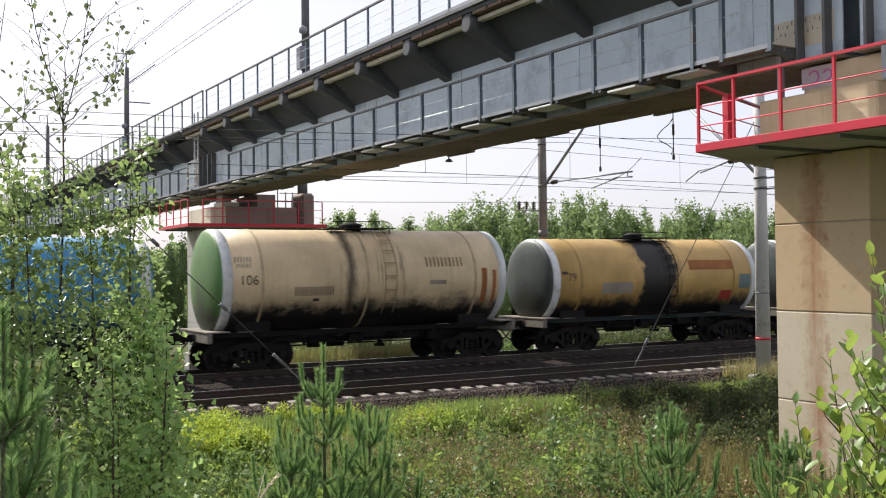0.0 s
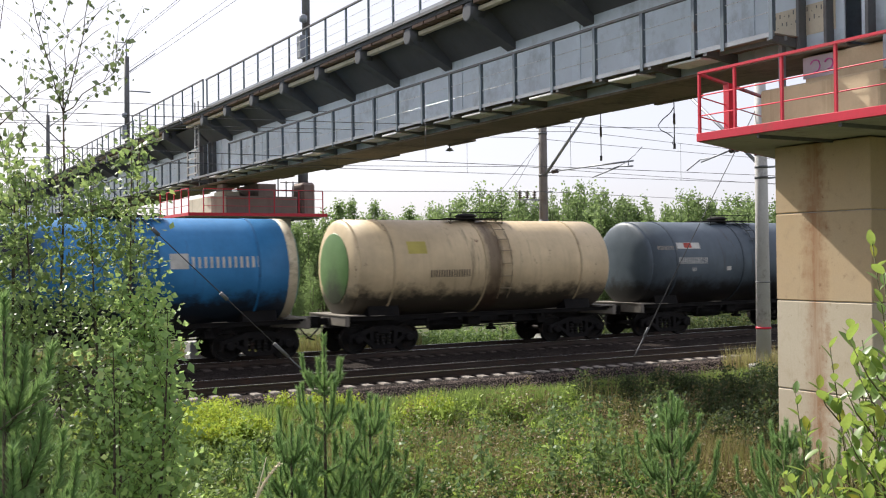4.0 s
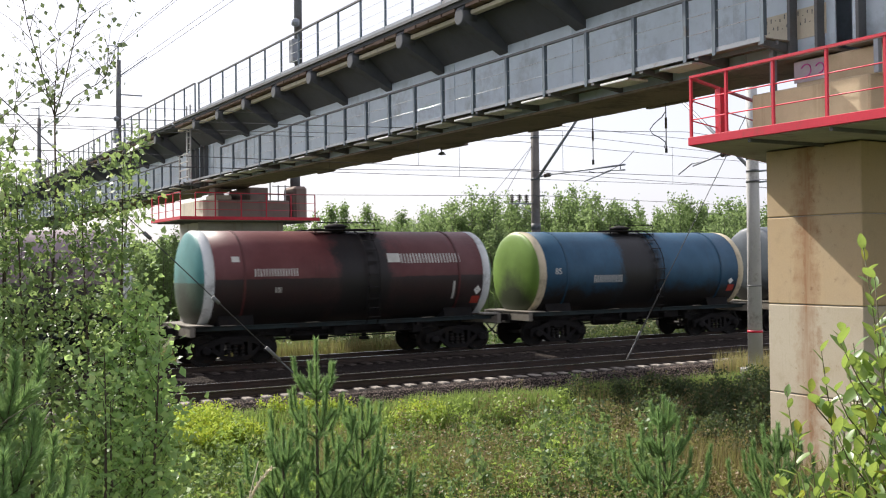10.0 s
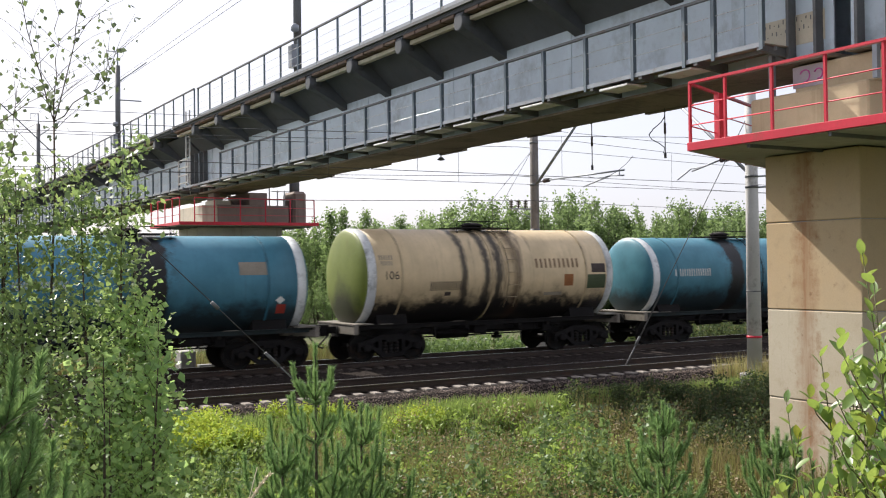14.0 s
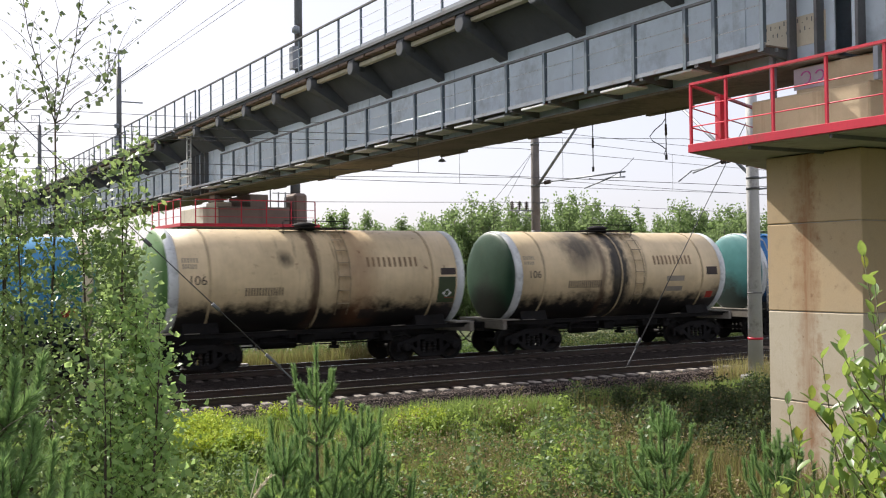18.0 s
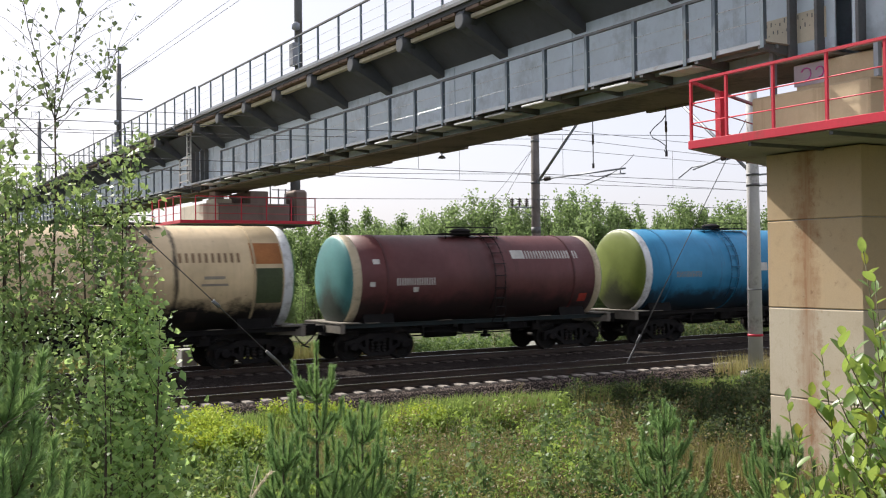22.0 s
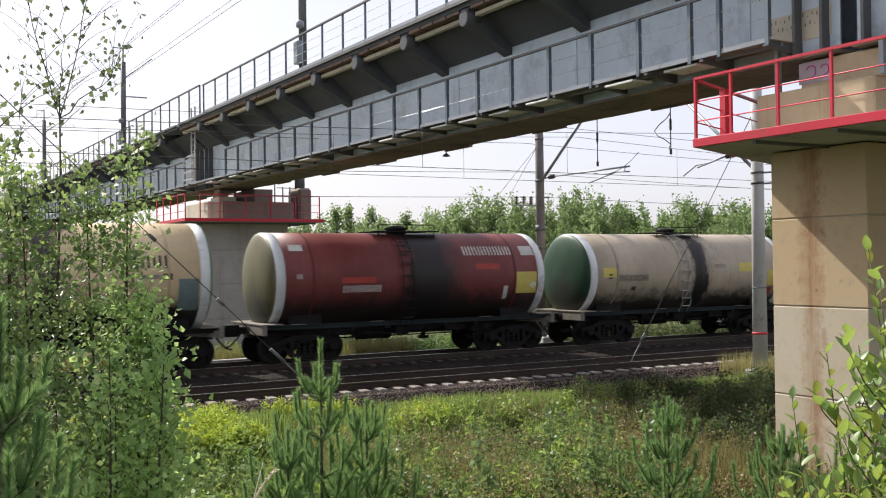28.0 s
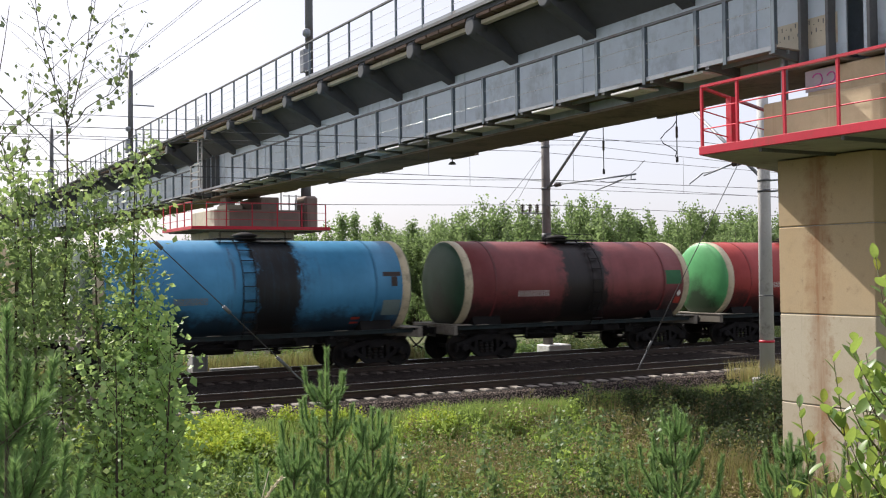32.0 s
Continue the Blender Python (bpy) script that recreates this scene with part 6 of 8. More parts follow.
strut(pole_m, (24.5, 33.45, 6.46), (24.5, 28.94, 6.46), 0.034)
strut(pole_m, (24.5, 28.95, 6.27), (24.5, 29.70, 6.32), 0.028)
strut(pole_m, (24.5, 29.20, 6.46), (24.5, 29.20, 6.28), 0.018)
strut(pole_m, (24.5, 29.70, 6.32), (24.5, 31.30, 6.03), 0.028)
strut(pole_m, (24.5, 33.9, 5.65), (24.5, 34.4, 5.65), 0.03)
for zz, yy in ((7.9, 34.9), (6.75, 35.2), (8.6, 34.3)):
    strut(pole_m, (24.5, 34.4, zz - 0.1), (24.5, yy, zz), 0.03)
strut(pole_m, (23.2, 34.5, 5.35), (24.5, 34.5, 5.35), 0.03)
for dx in (-1.15, -0.8, -0.45):
    insulator(pole_m, (24.5 + dx, 34.5, 5.37), (24.5 + dx, 34.5, 5.72))
strut(pole_m, (24.5, 34.5, 4.9), (23.5, 34.5, 5.33), 0.02)

tapered_pole("catenary_pole", -3.5, 22.2, -0.6, 10.2, 0.225, 0.15, "grey concrete overhead line pole half hidden by young birches", [(6.0, 0.1, M_STEEL)])


def wire(name, pts, r, label, group="overhead wires"):
    bm = bmesh.new()
    pipe(bm, pts, r, 5)
    return tagged(part(name, bm, M_WIRE), label, "wire", group)


def sag(x0, x1, y, z_end, drop, n=24, centre=None):
    c = 0.5 * (x0 + x1) if centre is None else centre
    h = 0.5 * (x1 - x0)
    return [(x0 + (x1 - x0) * i / n, y, z_end - drop * (1 - ((x0 + (x1 - x0) * i / n - c) / h) ** 2)) for i in range(n + 1)]


for yc, zc_, zm in ((Y_NEAR, 5.74, 7.2), (Y_FAR, 6.05, 7.75)):
    for x0, x1 in ((-36.0, 24.0), (24.0, 84.0), (84.0, 144.0)):
        wire("contact_wire", [(x0, yc, zc_), (x1, yc, zc_)], 0.009, "dark copper contact wire above the track")
        ms = sag(x0, x1, yc, zm, 0.75)
        wire("messenger_wire", ms, 0.009, "dark sagging carrier wire above the track")
        for k in (2, 5, 8, 11, 14, 17, 20, 22):
            wire("dropper", [ms[k], (ms[k][0], yc, zc_)], 0.006, "thin dropper wire between carrier and contact wire", "droppers")
for y, z, drop in ((34.9, 7.9, 0.5), (35.2, 6.75, 0.5), (33.9, 5.65, 0.35), (34.3, 8.6, 0.5)):
    wire("feeder_wire", sag(-36, 24, y, z, drop) + sag(24, 84, y, z, drop)[1:] + sag(84, 144, y, z, drop)[1:], 0.010, "dark feeder wire strung along the railway")
for x0 in (0.0, -0.9):
    wire("pole_stay", [(24.4, 34.5, 7.75), (22.2 + x0, 34.6, 4.4)], 0.009, "thin stay wire of the pole behind the train")
wire("loop_wire", [(20.0 + 0.3 * k, 25.31, 5.74 + 0.06 * (k - 1) ** 2 * 0.5) for k in range(7)], 0.010, "dark jumper wire hanging in a loop")

# stay wires with turnbuckles
for a, b, t in (((20.84, 25.0, -0.45), (23.6, 22.25, 7.4), 0.13), ((10.22, 23.4, -0.3), (0.15, 23.4, 9.3), 0.109)):
    stay = tagged(new("stay_wire"), "steel stay wire with a turnbuckle anchored in the ballast", "stay wire", "stay wires")
    a, b = Vector(a), Vector(b)
    strut(stay, a, b, 0.012, "cable", M_WIRE)
    strut(stay, a.lerp(b, t), a.lerp(b, t + 0.035), 0.04, "turnbuckle", M_STEEL)
    strut(stay, a, a.lerp(b, t), 0.018, "anchor_rod", M_STEEL)
    if b.x > 10:
        strut(stay, a + Vector((0.16, 0.1, 0)), a.lerp(b, 0.42), 0.010, "second_cable", M_WIRE)
    if b.x < 10:
        for u in (0.256, 0.411):
            strut(stay, a.lerp(b, u), a.lerp(b, u + 0.016), 0.045, "insulator", M_STEEL)

# masts on the bridge deck
for y, z1 in ((34.0, 15.2), (60.9, 14.87), (88.0, 14.9)):
    mast = tagged(new("bridge_mast"), "grey steel overhead line mast standing on the bridge", "mast", "bridge masts")
    strut(mast, (14.05, y, 9.6), (14.05, y, z1), 0.15, "shaft", M_STEEL)
    strut(mast, (14.05, y, z1 - 0.5), (14.05, y, z1 + 0.84), 0.05, "top_tube")
    strut(mast, (14.05, y, z1 + 0.80), (13.45, y, z1 + 0.80), 0.03)
    strut(mast, (13.45, y, z1 + 0.82), (13.45, y, z1 + 0.40), 0.022)
    strut(mast, (14.05, y, 12.9), (15.4, y, 12.9), 0.04)
    strut(mast, (14.05, y, 13.9), (15.7, y, 15.2), 0.035)
    bm = bmesh.new()
    box(bm, 13.75, y - 0.2, 10.1, 13.98, y + 0.15, 10.9, 0.02)
    part("equipment_box", bm, M_ZINC, mast)
    bm = bmesh.new()
    lathe(bm, [(11.3, 0.05), (11.36, 0.14), (11.55, 0.14), (11.6, 0.05)], "z", 12, True, (13.85, y - 0.25, 0))
    part("lamp_head", bm, M_ZINC, mast)
for x, z in ((15.6, 15.4), (13.45, 15.33), (14.05, 15.74), (14.05, 13.9)):
    wire("bridge_wire", [(x, -20, z), (x, 34, z - 0.05), (x, 60.7, z - 0.1), (x, 120, z)], 0.012, "dark wire strung above the bridge track")

# insulated hangers under the bridge, above the tracks
for y, z in ((20.65, 5.45), (17.98, 5.49)):
    hg = tagged(new("wire_hanger"), "thin insulated wire hanger below the bridge", "hanger", "wire hangers")
    strut(hg, (16.45, y, 6.67), (16.45, y, z), 0.012, "rod", M_WIRE)
    strut(hg, (16.45, y, 6.30), (16.45, y, 6.05), 0.028, "insulator", M_INSUL)
    strut(hg, (16.45, y, z + 0.12), (16.45, y, z), 0.03, "clamp", M_WIRE)
wire("loop_wire", [(16.45, 17.98 + 0.55 * math.sin(k * 0.5) ** 2, 6.45 - 0.12 * k) for k in range(8)], 0.012, "dark jumper wire hanging in a loop")
hook = tagged(new("hanging_lamp"), "small dark lamp hanging under the bridge", "lamp")
strut(hook, (16.45, 28.2, 6.67), (16.45, 28.2, 6.5), 0.02, "stem", M_STEEL)
bm = bmesh.new()
lathe(bm, [(6.40, 0.03), (6.42, 0.13), (6.50, 0.06)], "z", 12, True, (16.45, 28.2, 0))
part("shade", bm, M_STEEL, hook)

# concrete stub behind the far track
bm = bmesh.new()
box(bm, 9.84, 34.1, -0.75, 10.36, 34.8, 0.36, 0.03)
box(bm, 10.5, 34.2, -0.75, 12.2, 34.5, -0.12, 0.02)
tagged(part("concrete_stub", bm, M_CONC2), "pale grey concrete stub beside the far track", "concrete block")

# ---- plants ----
rng = np.random.default_rng(7)


def leaf_mat(name, a, b_, dry=None, glow=0.42, rough=0.55, through_leaf=(0.33, 0.43, 0.13), gloss=0.5):
    """Leaves: two greens mixed leaf by leaf, some light let through."""
    m = bpy.data.materials.new(name)
    m.use_nodes = True
    nt = m.node_tree
    nt.nodes.clear()
    out = nt.nodes.new("ShaderNodeOutputMaterial")
    p = nt.nodes.new("ShaderNodeBsdfPrincipled")
    t = nt.nodes.new("ShaderNodeBsdfTranslucent")
    mx = nt.nodes.new("ShaderNodeMixShader")
    geo = nt.nodes.new("ShaderNodeNewGeometry")
    c = mix(nt, geo.outputs["Random Per Island"], a, b_)
    v = coords(nt, False)
    c = mix(nt, ramp(nt, noise_out(nt, v, 0.8, 4), 0.35, 0.7, 0, 0.6), c, tuple(x * 0.6 for x in a))
    if dry:
        c = mix(nt, ramp(nt, geo.outputs["Random Per Island"], 0.90, 0.95), c, dry)
    nt.links.new(c, p.inputs["Base Color"])
    lit = mix(nt, 0.5, c, through_leaf)
    nt.links.new(lit, t.inputs["Color"])
    p.inputs["Roughness"].default_value = rough
    p.inputs["Specular IOR Level"].default_value = gloss
    mx.inputs[0].default_value = glow
    nt.links.new(p.outputs[0], mx.inputs[1])
    nt.links.new(t.outputs[0], mx.inputs[2])
    nt.links.new(mx.outputs[0], out.inputs[0])
    return m


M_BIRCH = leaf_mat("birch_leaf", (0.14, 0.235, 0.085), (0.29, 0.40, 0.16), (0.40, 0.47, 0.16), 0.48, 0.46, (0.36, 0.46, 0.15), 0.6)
# birch leaf brightened for the low trees: colour stands in for sunlight
M_BIRCH_BRIGHT = leaf_mat("brightened_birch_leaf", (0.22, 0.40, 0.13), (0.48, 0.66, 0.23), (0.58, 0.70, 0.24), 0.55, 0.46, (0.50, 0.64, 0.22), 0.6)
# birch leaf greyed and darkened in colour, as if backlit through glare
M_BIRCH_BACKLIT = leaf_mat("backlit_birch_leaf", (0.11, 0.15, 0.09), (0.19, 0.24, 0.14), None, 0.28, 0.5)
M_TREE = leaf_mat("tree_leaf", (0.115, 0.185, 0.065), (0.20, 0.275, 0.105), None, 0.55, 0.8, (0.32, 0.44, 0.16))
M_TREE2 = leaf_mat("pale_tree_leaf", (0.145, 0.215, 0.085), (0.23, 0.30, 0.13), None, 0.55, 0.8, (0.34, 0.46, 0.18))
M_NEEDLE = leaf_mat("pine_needle", (0.135, 0.28, 0.105), (0.24, 0.40, 0.16), None, 0.45)
M_GRASS = leaf_mat("meadow_grass", (0.131, 0.225, 0.041), (0.248, 0.329, 0.068), (0.38, 0.33, 0.13), 0.5)
M_LIME = leaf_mat("lime_weed_leaf", (0.216, 0.342, 0.045), (0.360, 0.450, 0.072), None, 0.5)
M_DEEP = leaf_mat("deep_green_leaf", (0.06, 0.14, 0.04), (0.12, 0.21, 0.06), None, 0.4)
M_SAPLING = leaf_mat("sapling_leaf", (0.10, 0.18, 0.06), (0.20, 0.29, 0.11), None, 0.38, 0.52, (0.33, 0.43, 0.13), 0.45)
M_STRAW = leaf_mat("dry_grass", (0.189, 0.122, 0.054), (0.306, 0.211, 0.099), (0.12, 0.14, 0.04), 0.35)
M_HAY = leaf_mat("pale_hay", (0.34, 0.25, 0.12), (0.50, 0.38, 0.20), (0.20, 0.22, 0.08), 0.4)
M_WEED = leaf_mat("weed_leaf", (0.095, 0.167, 0.041), (0.203, 0.275, 0.072), (0.24, 0.17, 0.06), 0.46)
M_YELLOWF = leaf_mat("yellow_blossom", (0.34, 0.47, 0.03), (0.66, 0.66, 0.035), (0.2, 0.34, 0.03), 0.5)
# leaf green darkened to stand in for shade; the brown leaves are withered
M_SHADE = leaf_mat("shade_darkened_leaf", (0.026, 0.048, 0.022), (0.062, 0.085, 0.038), (0.15, 0.10, 0.055), 0.25, 0.95)
M_BARK = plain("young_bark", (0.09, 0.07, 0.055), 0.9, 0, 0.3, 6, 0.3, 0.004)
M_BARK_T = plain("tree_bark", (0.14, 0.12, 0.10), 0.9, 0, 0.35, 3, 0.4, 0.01)
M_SHOOT = plain("green_shoot", (0.11, 0.10, 0.04), 0.7, 0, 0.3, 6)


def leaves(points, size, spread=0.5, up=0.3, aspect=0.72, gen=None, flat=0.0):
    """One folded leaf of four points at each place; size may be an array. flat: how far the faces turn to the sky."""
    g = gen or rng
    n = len(points)
    s = (np.ones(n) * size * g.uniform(1 - spread, 1 + spread, n))[:, None]
    d = g.normal(size=(n, 3))
    d[:, 2] -= up
    d /= np.linalg.norm(d, axis=1)[:, None] + 1e-9
    w = np.cross(d, g.normal(size=(n, 3)) + np.array([0, 0, 3.0 * flat]))
    w /= np.linalg.norm(w, axis=1)[:, None] + 1e-9
    nn = np.cross(d, w)
    a = points
    tip = points + d * s
    mid = points + d * s * 0.42
    l = mid + w * s * aspect * 0.5 + nn * s * 0.10
    r = mid - w * s * aspect * 0.5 + nn * s * 0.10
    v = np.stack([a, l, tip, r], 1).reshape(-1, 3)
    f = np.arange(4 * n).reshape(-1, 4)
    return v, f


def grow(limbs, height, branches, reach, leaf_n, leaf_size, gen, lean=(0, 0), bare=0.1, rise=0.75, r0=0.03, crown=1.0, jitter=0.10):
    """A young broadleaved tree: trunk, branches, twigs, and leaf places along them."""
    bm = bmesh.new()
    stem = bm
    bend = gen.normal(0, 0.04, 2)

    def trunk_at(t):
        return Vector((lean[0] * t + bend[0] * math.sin(t * 5) * height * 0.2, lean[1] * t + bend[1] * math.sin(t * 4) * height * 0.2, height * t))
    n = 10
    pipe(bm, [trunk_at(i / n) for i in range(n + 1)], r0, 7, r0 * 0.08)
    places = []
    for k in range(branches):
        t = bare + (0.98 - bare) * (k + gen.uniform(0, 1)) / branches
        if limbs is not None:
            bm = bmesh.new()
            limbs.append(bm)
        o = trunk_at(t)
        ang = k * 2.4 + gen.uniform(-0.5, 0.5)
        ln = reach * (1.05 - t) ** crown * gen.uniform(0.6, 1.15) + 0.08 * reach
        d = Vector((math.cos(ang), math.sin(ang), rise * gen.uniform(0.6, 1.5))).normalized()
        m = o + d * ln * 0.55
        e = o + d * ln + Vector((0, 0, ln * 0.12))
        rb = max(0.003, r0 * 0.35 * (1 - t))
        tube(bm, o, m, rb, 5, rb * 0.7)
        tube(bm, m, e, rb * 0.7, 5, rb * 0.25)
        share = max(3, int(leaf_n / branches * (0.4 + 1.2 * ln / reach)))
        for j in range(share):
            u = gen.uniform(0.15, 1.0)
            p = (o.lerp(m, u / 0.55) if u < 0.55 else m.lerp(e, (u - 0.55) / 0.45))
            q = gen.normal(0, jitter * (0.5 + ln), 3)
            places.append((p.x + q[0], p.y + q[1], p.z + q[2] * 0.8))
        for j in range(3):
            u = gen.uniform(0.35, 0.9)
            p = o.lerp(e, u)
            q = p + Vector(gen.normal(0, 0.16 * ln + 0.02, 3))
            tube(bm, p, q, rb * 0.35, 4, rb * 0.15)
    return stem, np.array(places)


def broadleaf(name, x, y, height, branches, reach, leaf_n, leaf_size, seed, mat, bark, label, category="tree", group="", lean=(0, 0), flat=0.0, **kw):
    g = np.random.default_rng(seed)
    limbs = [] if name == "young_birch" else None
    bm, places = grow(limbs, height, branches, reach, leaf_n, leaf_size, g, lean, **kw)
    t = tagged(new(name), label, category, group)
    part("trunk", bm, bark, t)
    for b in limbs or ():
        part("branch", b, bark, t)
    v, f = leaves(places, leaf_size, gen=g, flat=flat)
    c = new("crown", np_mesh("crown", v, f, mat))
    c.parent = t
    t.matrix_basis = pose(x, y, ground_height(x, y) - 0.05)
    return t


# young birches beside the camera
BIRCHES = [
    # x, y, height, branches, reach, leaves, leaf size, lean, bare
    (1.85, 9.20, 5.5, 22, 0.50, 520, 0.058, (0.32, -0.10), 0.12),
    (1.30, 9.60, 5.4, 24, 0.70, 560, 0.060, (-0.10, 0.1), 0.12),
    (1.45, 9.10, 5.1, 26, 1.05, 2300, 0.064, (-0.15, 0.1), 0.06),
    (1.80, 8.90, 5.0, 26, 0.85, 2300, 0.062, (0.0, 0.0), 0.06),
    (1.98, 8.85, 5.25, 22, 0.55, 1250, 0.060, (0.12, 0.0), 0.08),
    (2.08, 8.70, 4.00, 24, 0.80, 1900, 0.062, (0.05, 0.0), 0.05),
    (2.12, 8.65, 3.80, 22, 0.60, 1500, 0.062, (0.12, 0.0), 0.05),
    (2.24, 8.80, 3.20, 22, 0.45, 1000, 0.060, (0.10, 0.0), 0.05),
    (1.10, 9.90, 5.0, 26, 1.05, 2100, 0.066, (-0.10, 0.0), 0.05),
    (0.70, 9.30, 5.0, 26, 1.05, 2000, 0.064, (0.0, 0.0), 0.05),
    (1.75, 7.90, 2.9, 26, 0.85, 1150, 0.058, (0.0, 0.0), 0.05),
    (2.00, 8.20, 2.7, 26, 0.75, 1000, 0.058, (0.05, 0.0), 0.05),
    (2.06, 8.05, 3.55, 24, 0.60, 620, 0.080, (0.05, 0.0), 0.08),
    (2.16, 8.30, 3.30, 22, 0.45, 480, 0.080, (0.12, 0.0), 0.08),
    (1.70, 7.75, 3.20, 24, 0.65, 620, 0.076, (-0.05, 0.0), 0.08),
]
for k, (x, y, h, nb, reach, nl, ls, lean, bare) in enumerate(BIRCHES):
    broadleaf("young_birch", x, y, h, nb, reach, int(nl * (1.5 if k < 2 else 1.3 if reach > 0.84 and h > 4 else 1.0)), ls * (1.0 if k < 2 else 0.86), 100 + k, M_BIRCH if h > 4.3 else M_BIRCH_BRIGHT, M_BARK, "slender young birch with small green leaves beside the track", "tree", "young birches", lean, flat=0.55, bare=max(bare, 0.34) if y > 8.55 and h > 3.6 else bare, crown=0.55, jitter=0.105, rise=0.9)

def open_birch(x, y, fork, leaders, seed, leaf_size, twigs):
    """A tall thin birch that forks into spreading leaders, with few leaves hanging singly from long twigs.
    fork: height of the fork; leaders: (dx, dy, top height)."""
    g = np.random.default_rng(seed)
    t = tagged(new("young_birch"), "tall open young birch with few hanging leaves and bare twigs", "tree", "young birches")
    z0 = ground_height(x, y) - 0.05
    t.matrix_basis = pose(x, y, z0)
    bm = bmesh.new()
    top = Vector((0.02, 0.0, fork - z0))
    pipe(bm, [Vector((0.03 * math.sin(i), 0.02 * math.cos(i * 1.3), top.z * i / 8)) for i in range(8)] + [top], 0.020, 7, 0.008)
    places = []

    def along(pts, u):
        k = min(len(pts) - 2, int(u * (len(pts) - 1)))
        return pts[k].lerp(pts[k + 1], u * (len(pts) - 1) - k)

    def hang(p, n, spread):
        for _ in range(n):
            q = g.normal(0, spread, 3)
            places.append((p.x + q[0], p.y + q[1], p.z - abs(q[2]) - 0.01))
    stems = []
    for dx, dy, zt in leaders:
        tip = Vector((dx, dy, zt - z0))
        pts = [top.lerp(tip, i / 9) + Vector((dx * 0.12 * math.sin(i * 0.35), 0.02 * math.sin(i * 1.9), 0)) + Vector(g.normal(0, 0.012, 3)) for i in range(10)]
        pts[0] = top
        limb = bmesh.new()
        pipe(limb, pts, 0.006, 6, 0.0015)
        part("branch", limb, M_BARK, t)
        stems.append(pts)
        for i in range(13):
            hang(along(pts, 0.12 + 0.86 * i / 12), int(g.integers(0, 3)), 0.035)
    low = [Vector((0, 0, top.z * 0.62)), top]
    for k in range(twigs):
        pts = stems[k % len(stems)] if k % 3 else low
        u = g.uniform(0.05, 0.72) if k % 3 else g.uniform(0.0, 1.0)
        o = along(pts, u)
        a = k * 2.4 + g.uniform(-0.4, 0.4)
        ln = g.uniform(0.32, 0.62) * (1.0 if k % 3 else 1.25)
        d = Vector((math.cos(a), math.sin(a) * 0.8, 0.95))
        m = o + d * ln * 0.5
        e = m + Vector((d.x, d.y, 0.55)) * ln * 0.5
        limb = bmesh.new()
        pipe(limb, [o, o.lerp(m, 0.5) + Vector((0, 0, 0.015)), m, e], 0.0032, 5, 0.0010)
        part("twig", limb, M_BARK, t)
        for i in range(6):
            p = o.lerp(m, i / 3) if i < 3 else m.lerp(e, (i - 3) / 2)
            hang(p, int(g.integers(0, 4 if k % 3 == 0 else 3)), 0.03)
    part("trunk", bm, M_BARK, t)
    v, f = leaves(np.array(places), leaf_size, 0.35, 1.1, 0.8, g)
    c = new("crown", np_mesh("crown", v, f, M_BIRCH_BACKLIT))
    c.parent = t
    return t


open_birch(1.60, 9.35, 4.35, [(-0.34, 0.0, 6.1), (0.06, 0.05, 5.55), (0.30, -0.1, 5.9), (0.62, 0.0, 5.05)], 171, 0.054, 44)
open_birch(1.22, 9.5, 3.7, [(-0.20, 0.0, 4.7), (0.15, 0.05, 4.9)], 172, 0.054, 14)
open_birch(0.28, 4.9, 2.8, [(0.34, 0.0, 4.25), (0.28, 0.1, 3.75)], 173, 0.048, 9)

# sprawling saplings among the weeds
for k, (x, y, h) in enumerate(((10.15, 14.1, 2.05), (11.0, 14.0, 1.95), (10.6, 13.5, 1.5), (9.3, 15.0, 1.5), (11.7, 14.4, 1.6), (7.9, 15.5, 1.2), (12.9, 14.8, 1.5), (12.3, 13.4, 1.3), (8.6, 13.6, 1.25), (9.6, 13.3, 1.3), (11.3, 13.0, 1.1))):
    broadleaf("aspen_sapling", x, y, h, 16, 0.30, 190, 0.095, 200 + k, M_SAPLING, M_SHOOT, "thin upright sapling with pale shiny leaves in the meadow", "sapling", "saplings", bare=0.15, r0=0.014)

# bushes by the bridge; its shade is put into their leaf colour
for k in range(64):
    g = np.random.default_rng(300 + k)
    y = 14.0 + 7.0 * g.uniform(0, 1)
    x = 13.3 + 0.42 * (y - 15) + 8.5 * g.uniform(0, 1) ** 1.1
    broadleaf("roadside_bush", x, y, g.uniform(0.7, 1.7) if y < 18.5 else g.uniform(0.4, 0.8), 24, g.uniform(0.45, 0.8), 800, 0.065, 320 + k, M_SHADE, M_BARK, "dense bush by the bridge, leaves coloured dark for its shade", "bush", "bushes", bare=0.05, r0=0.02, jitter=0.16)


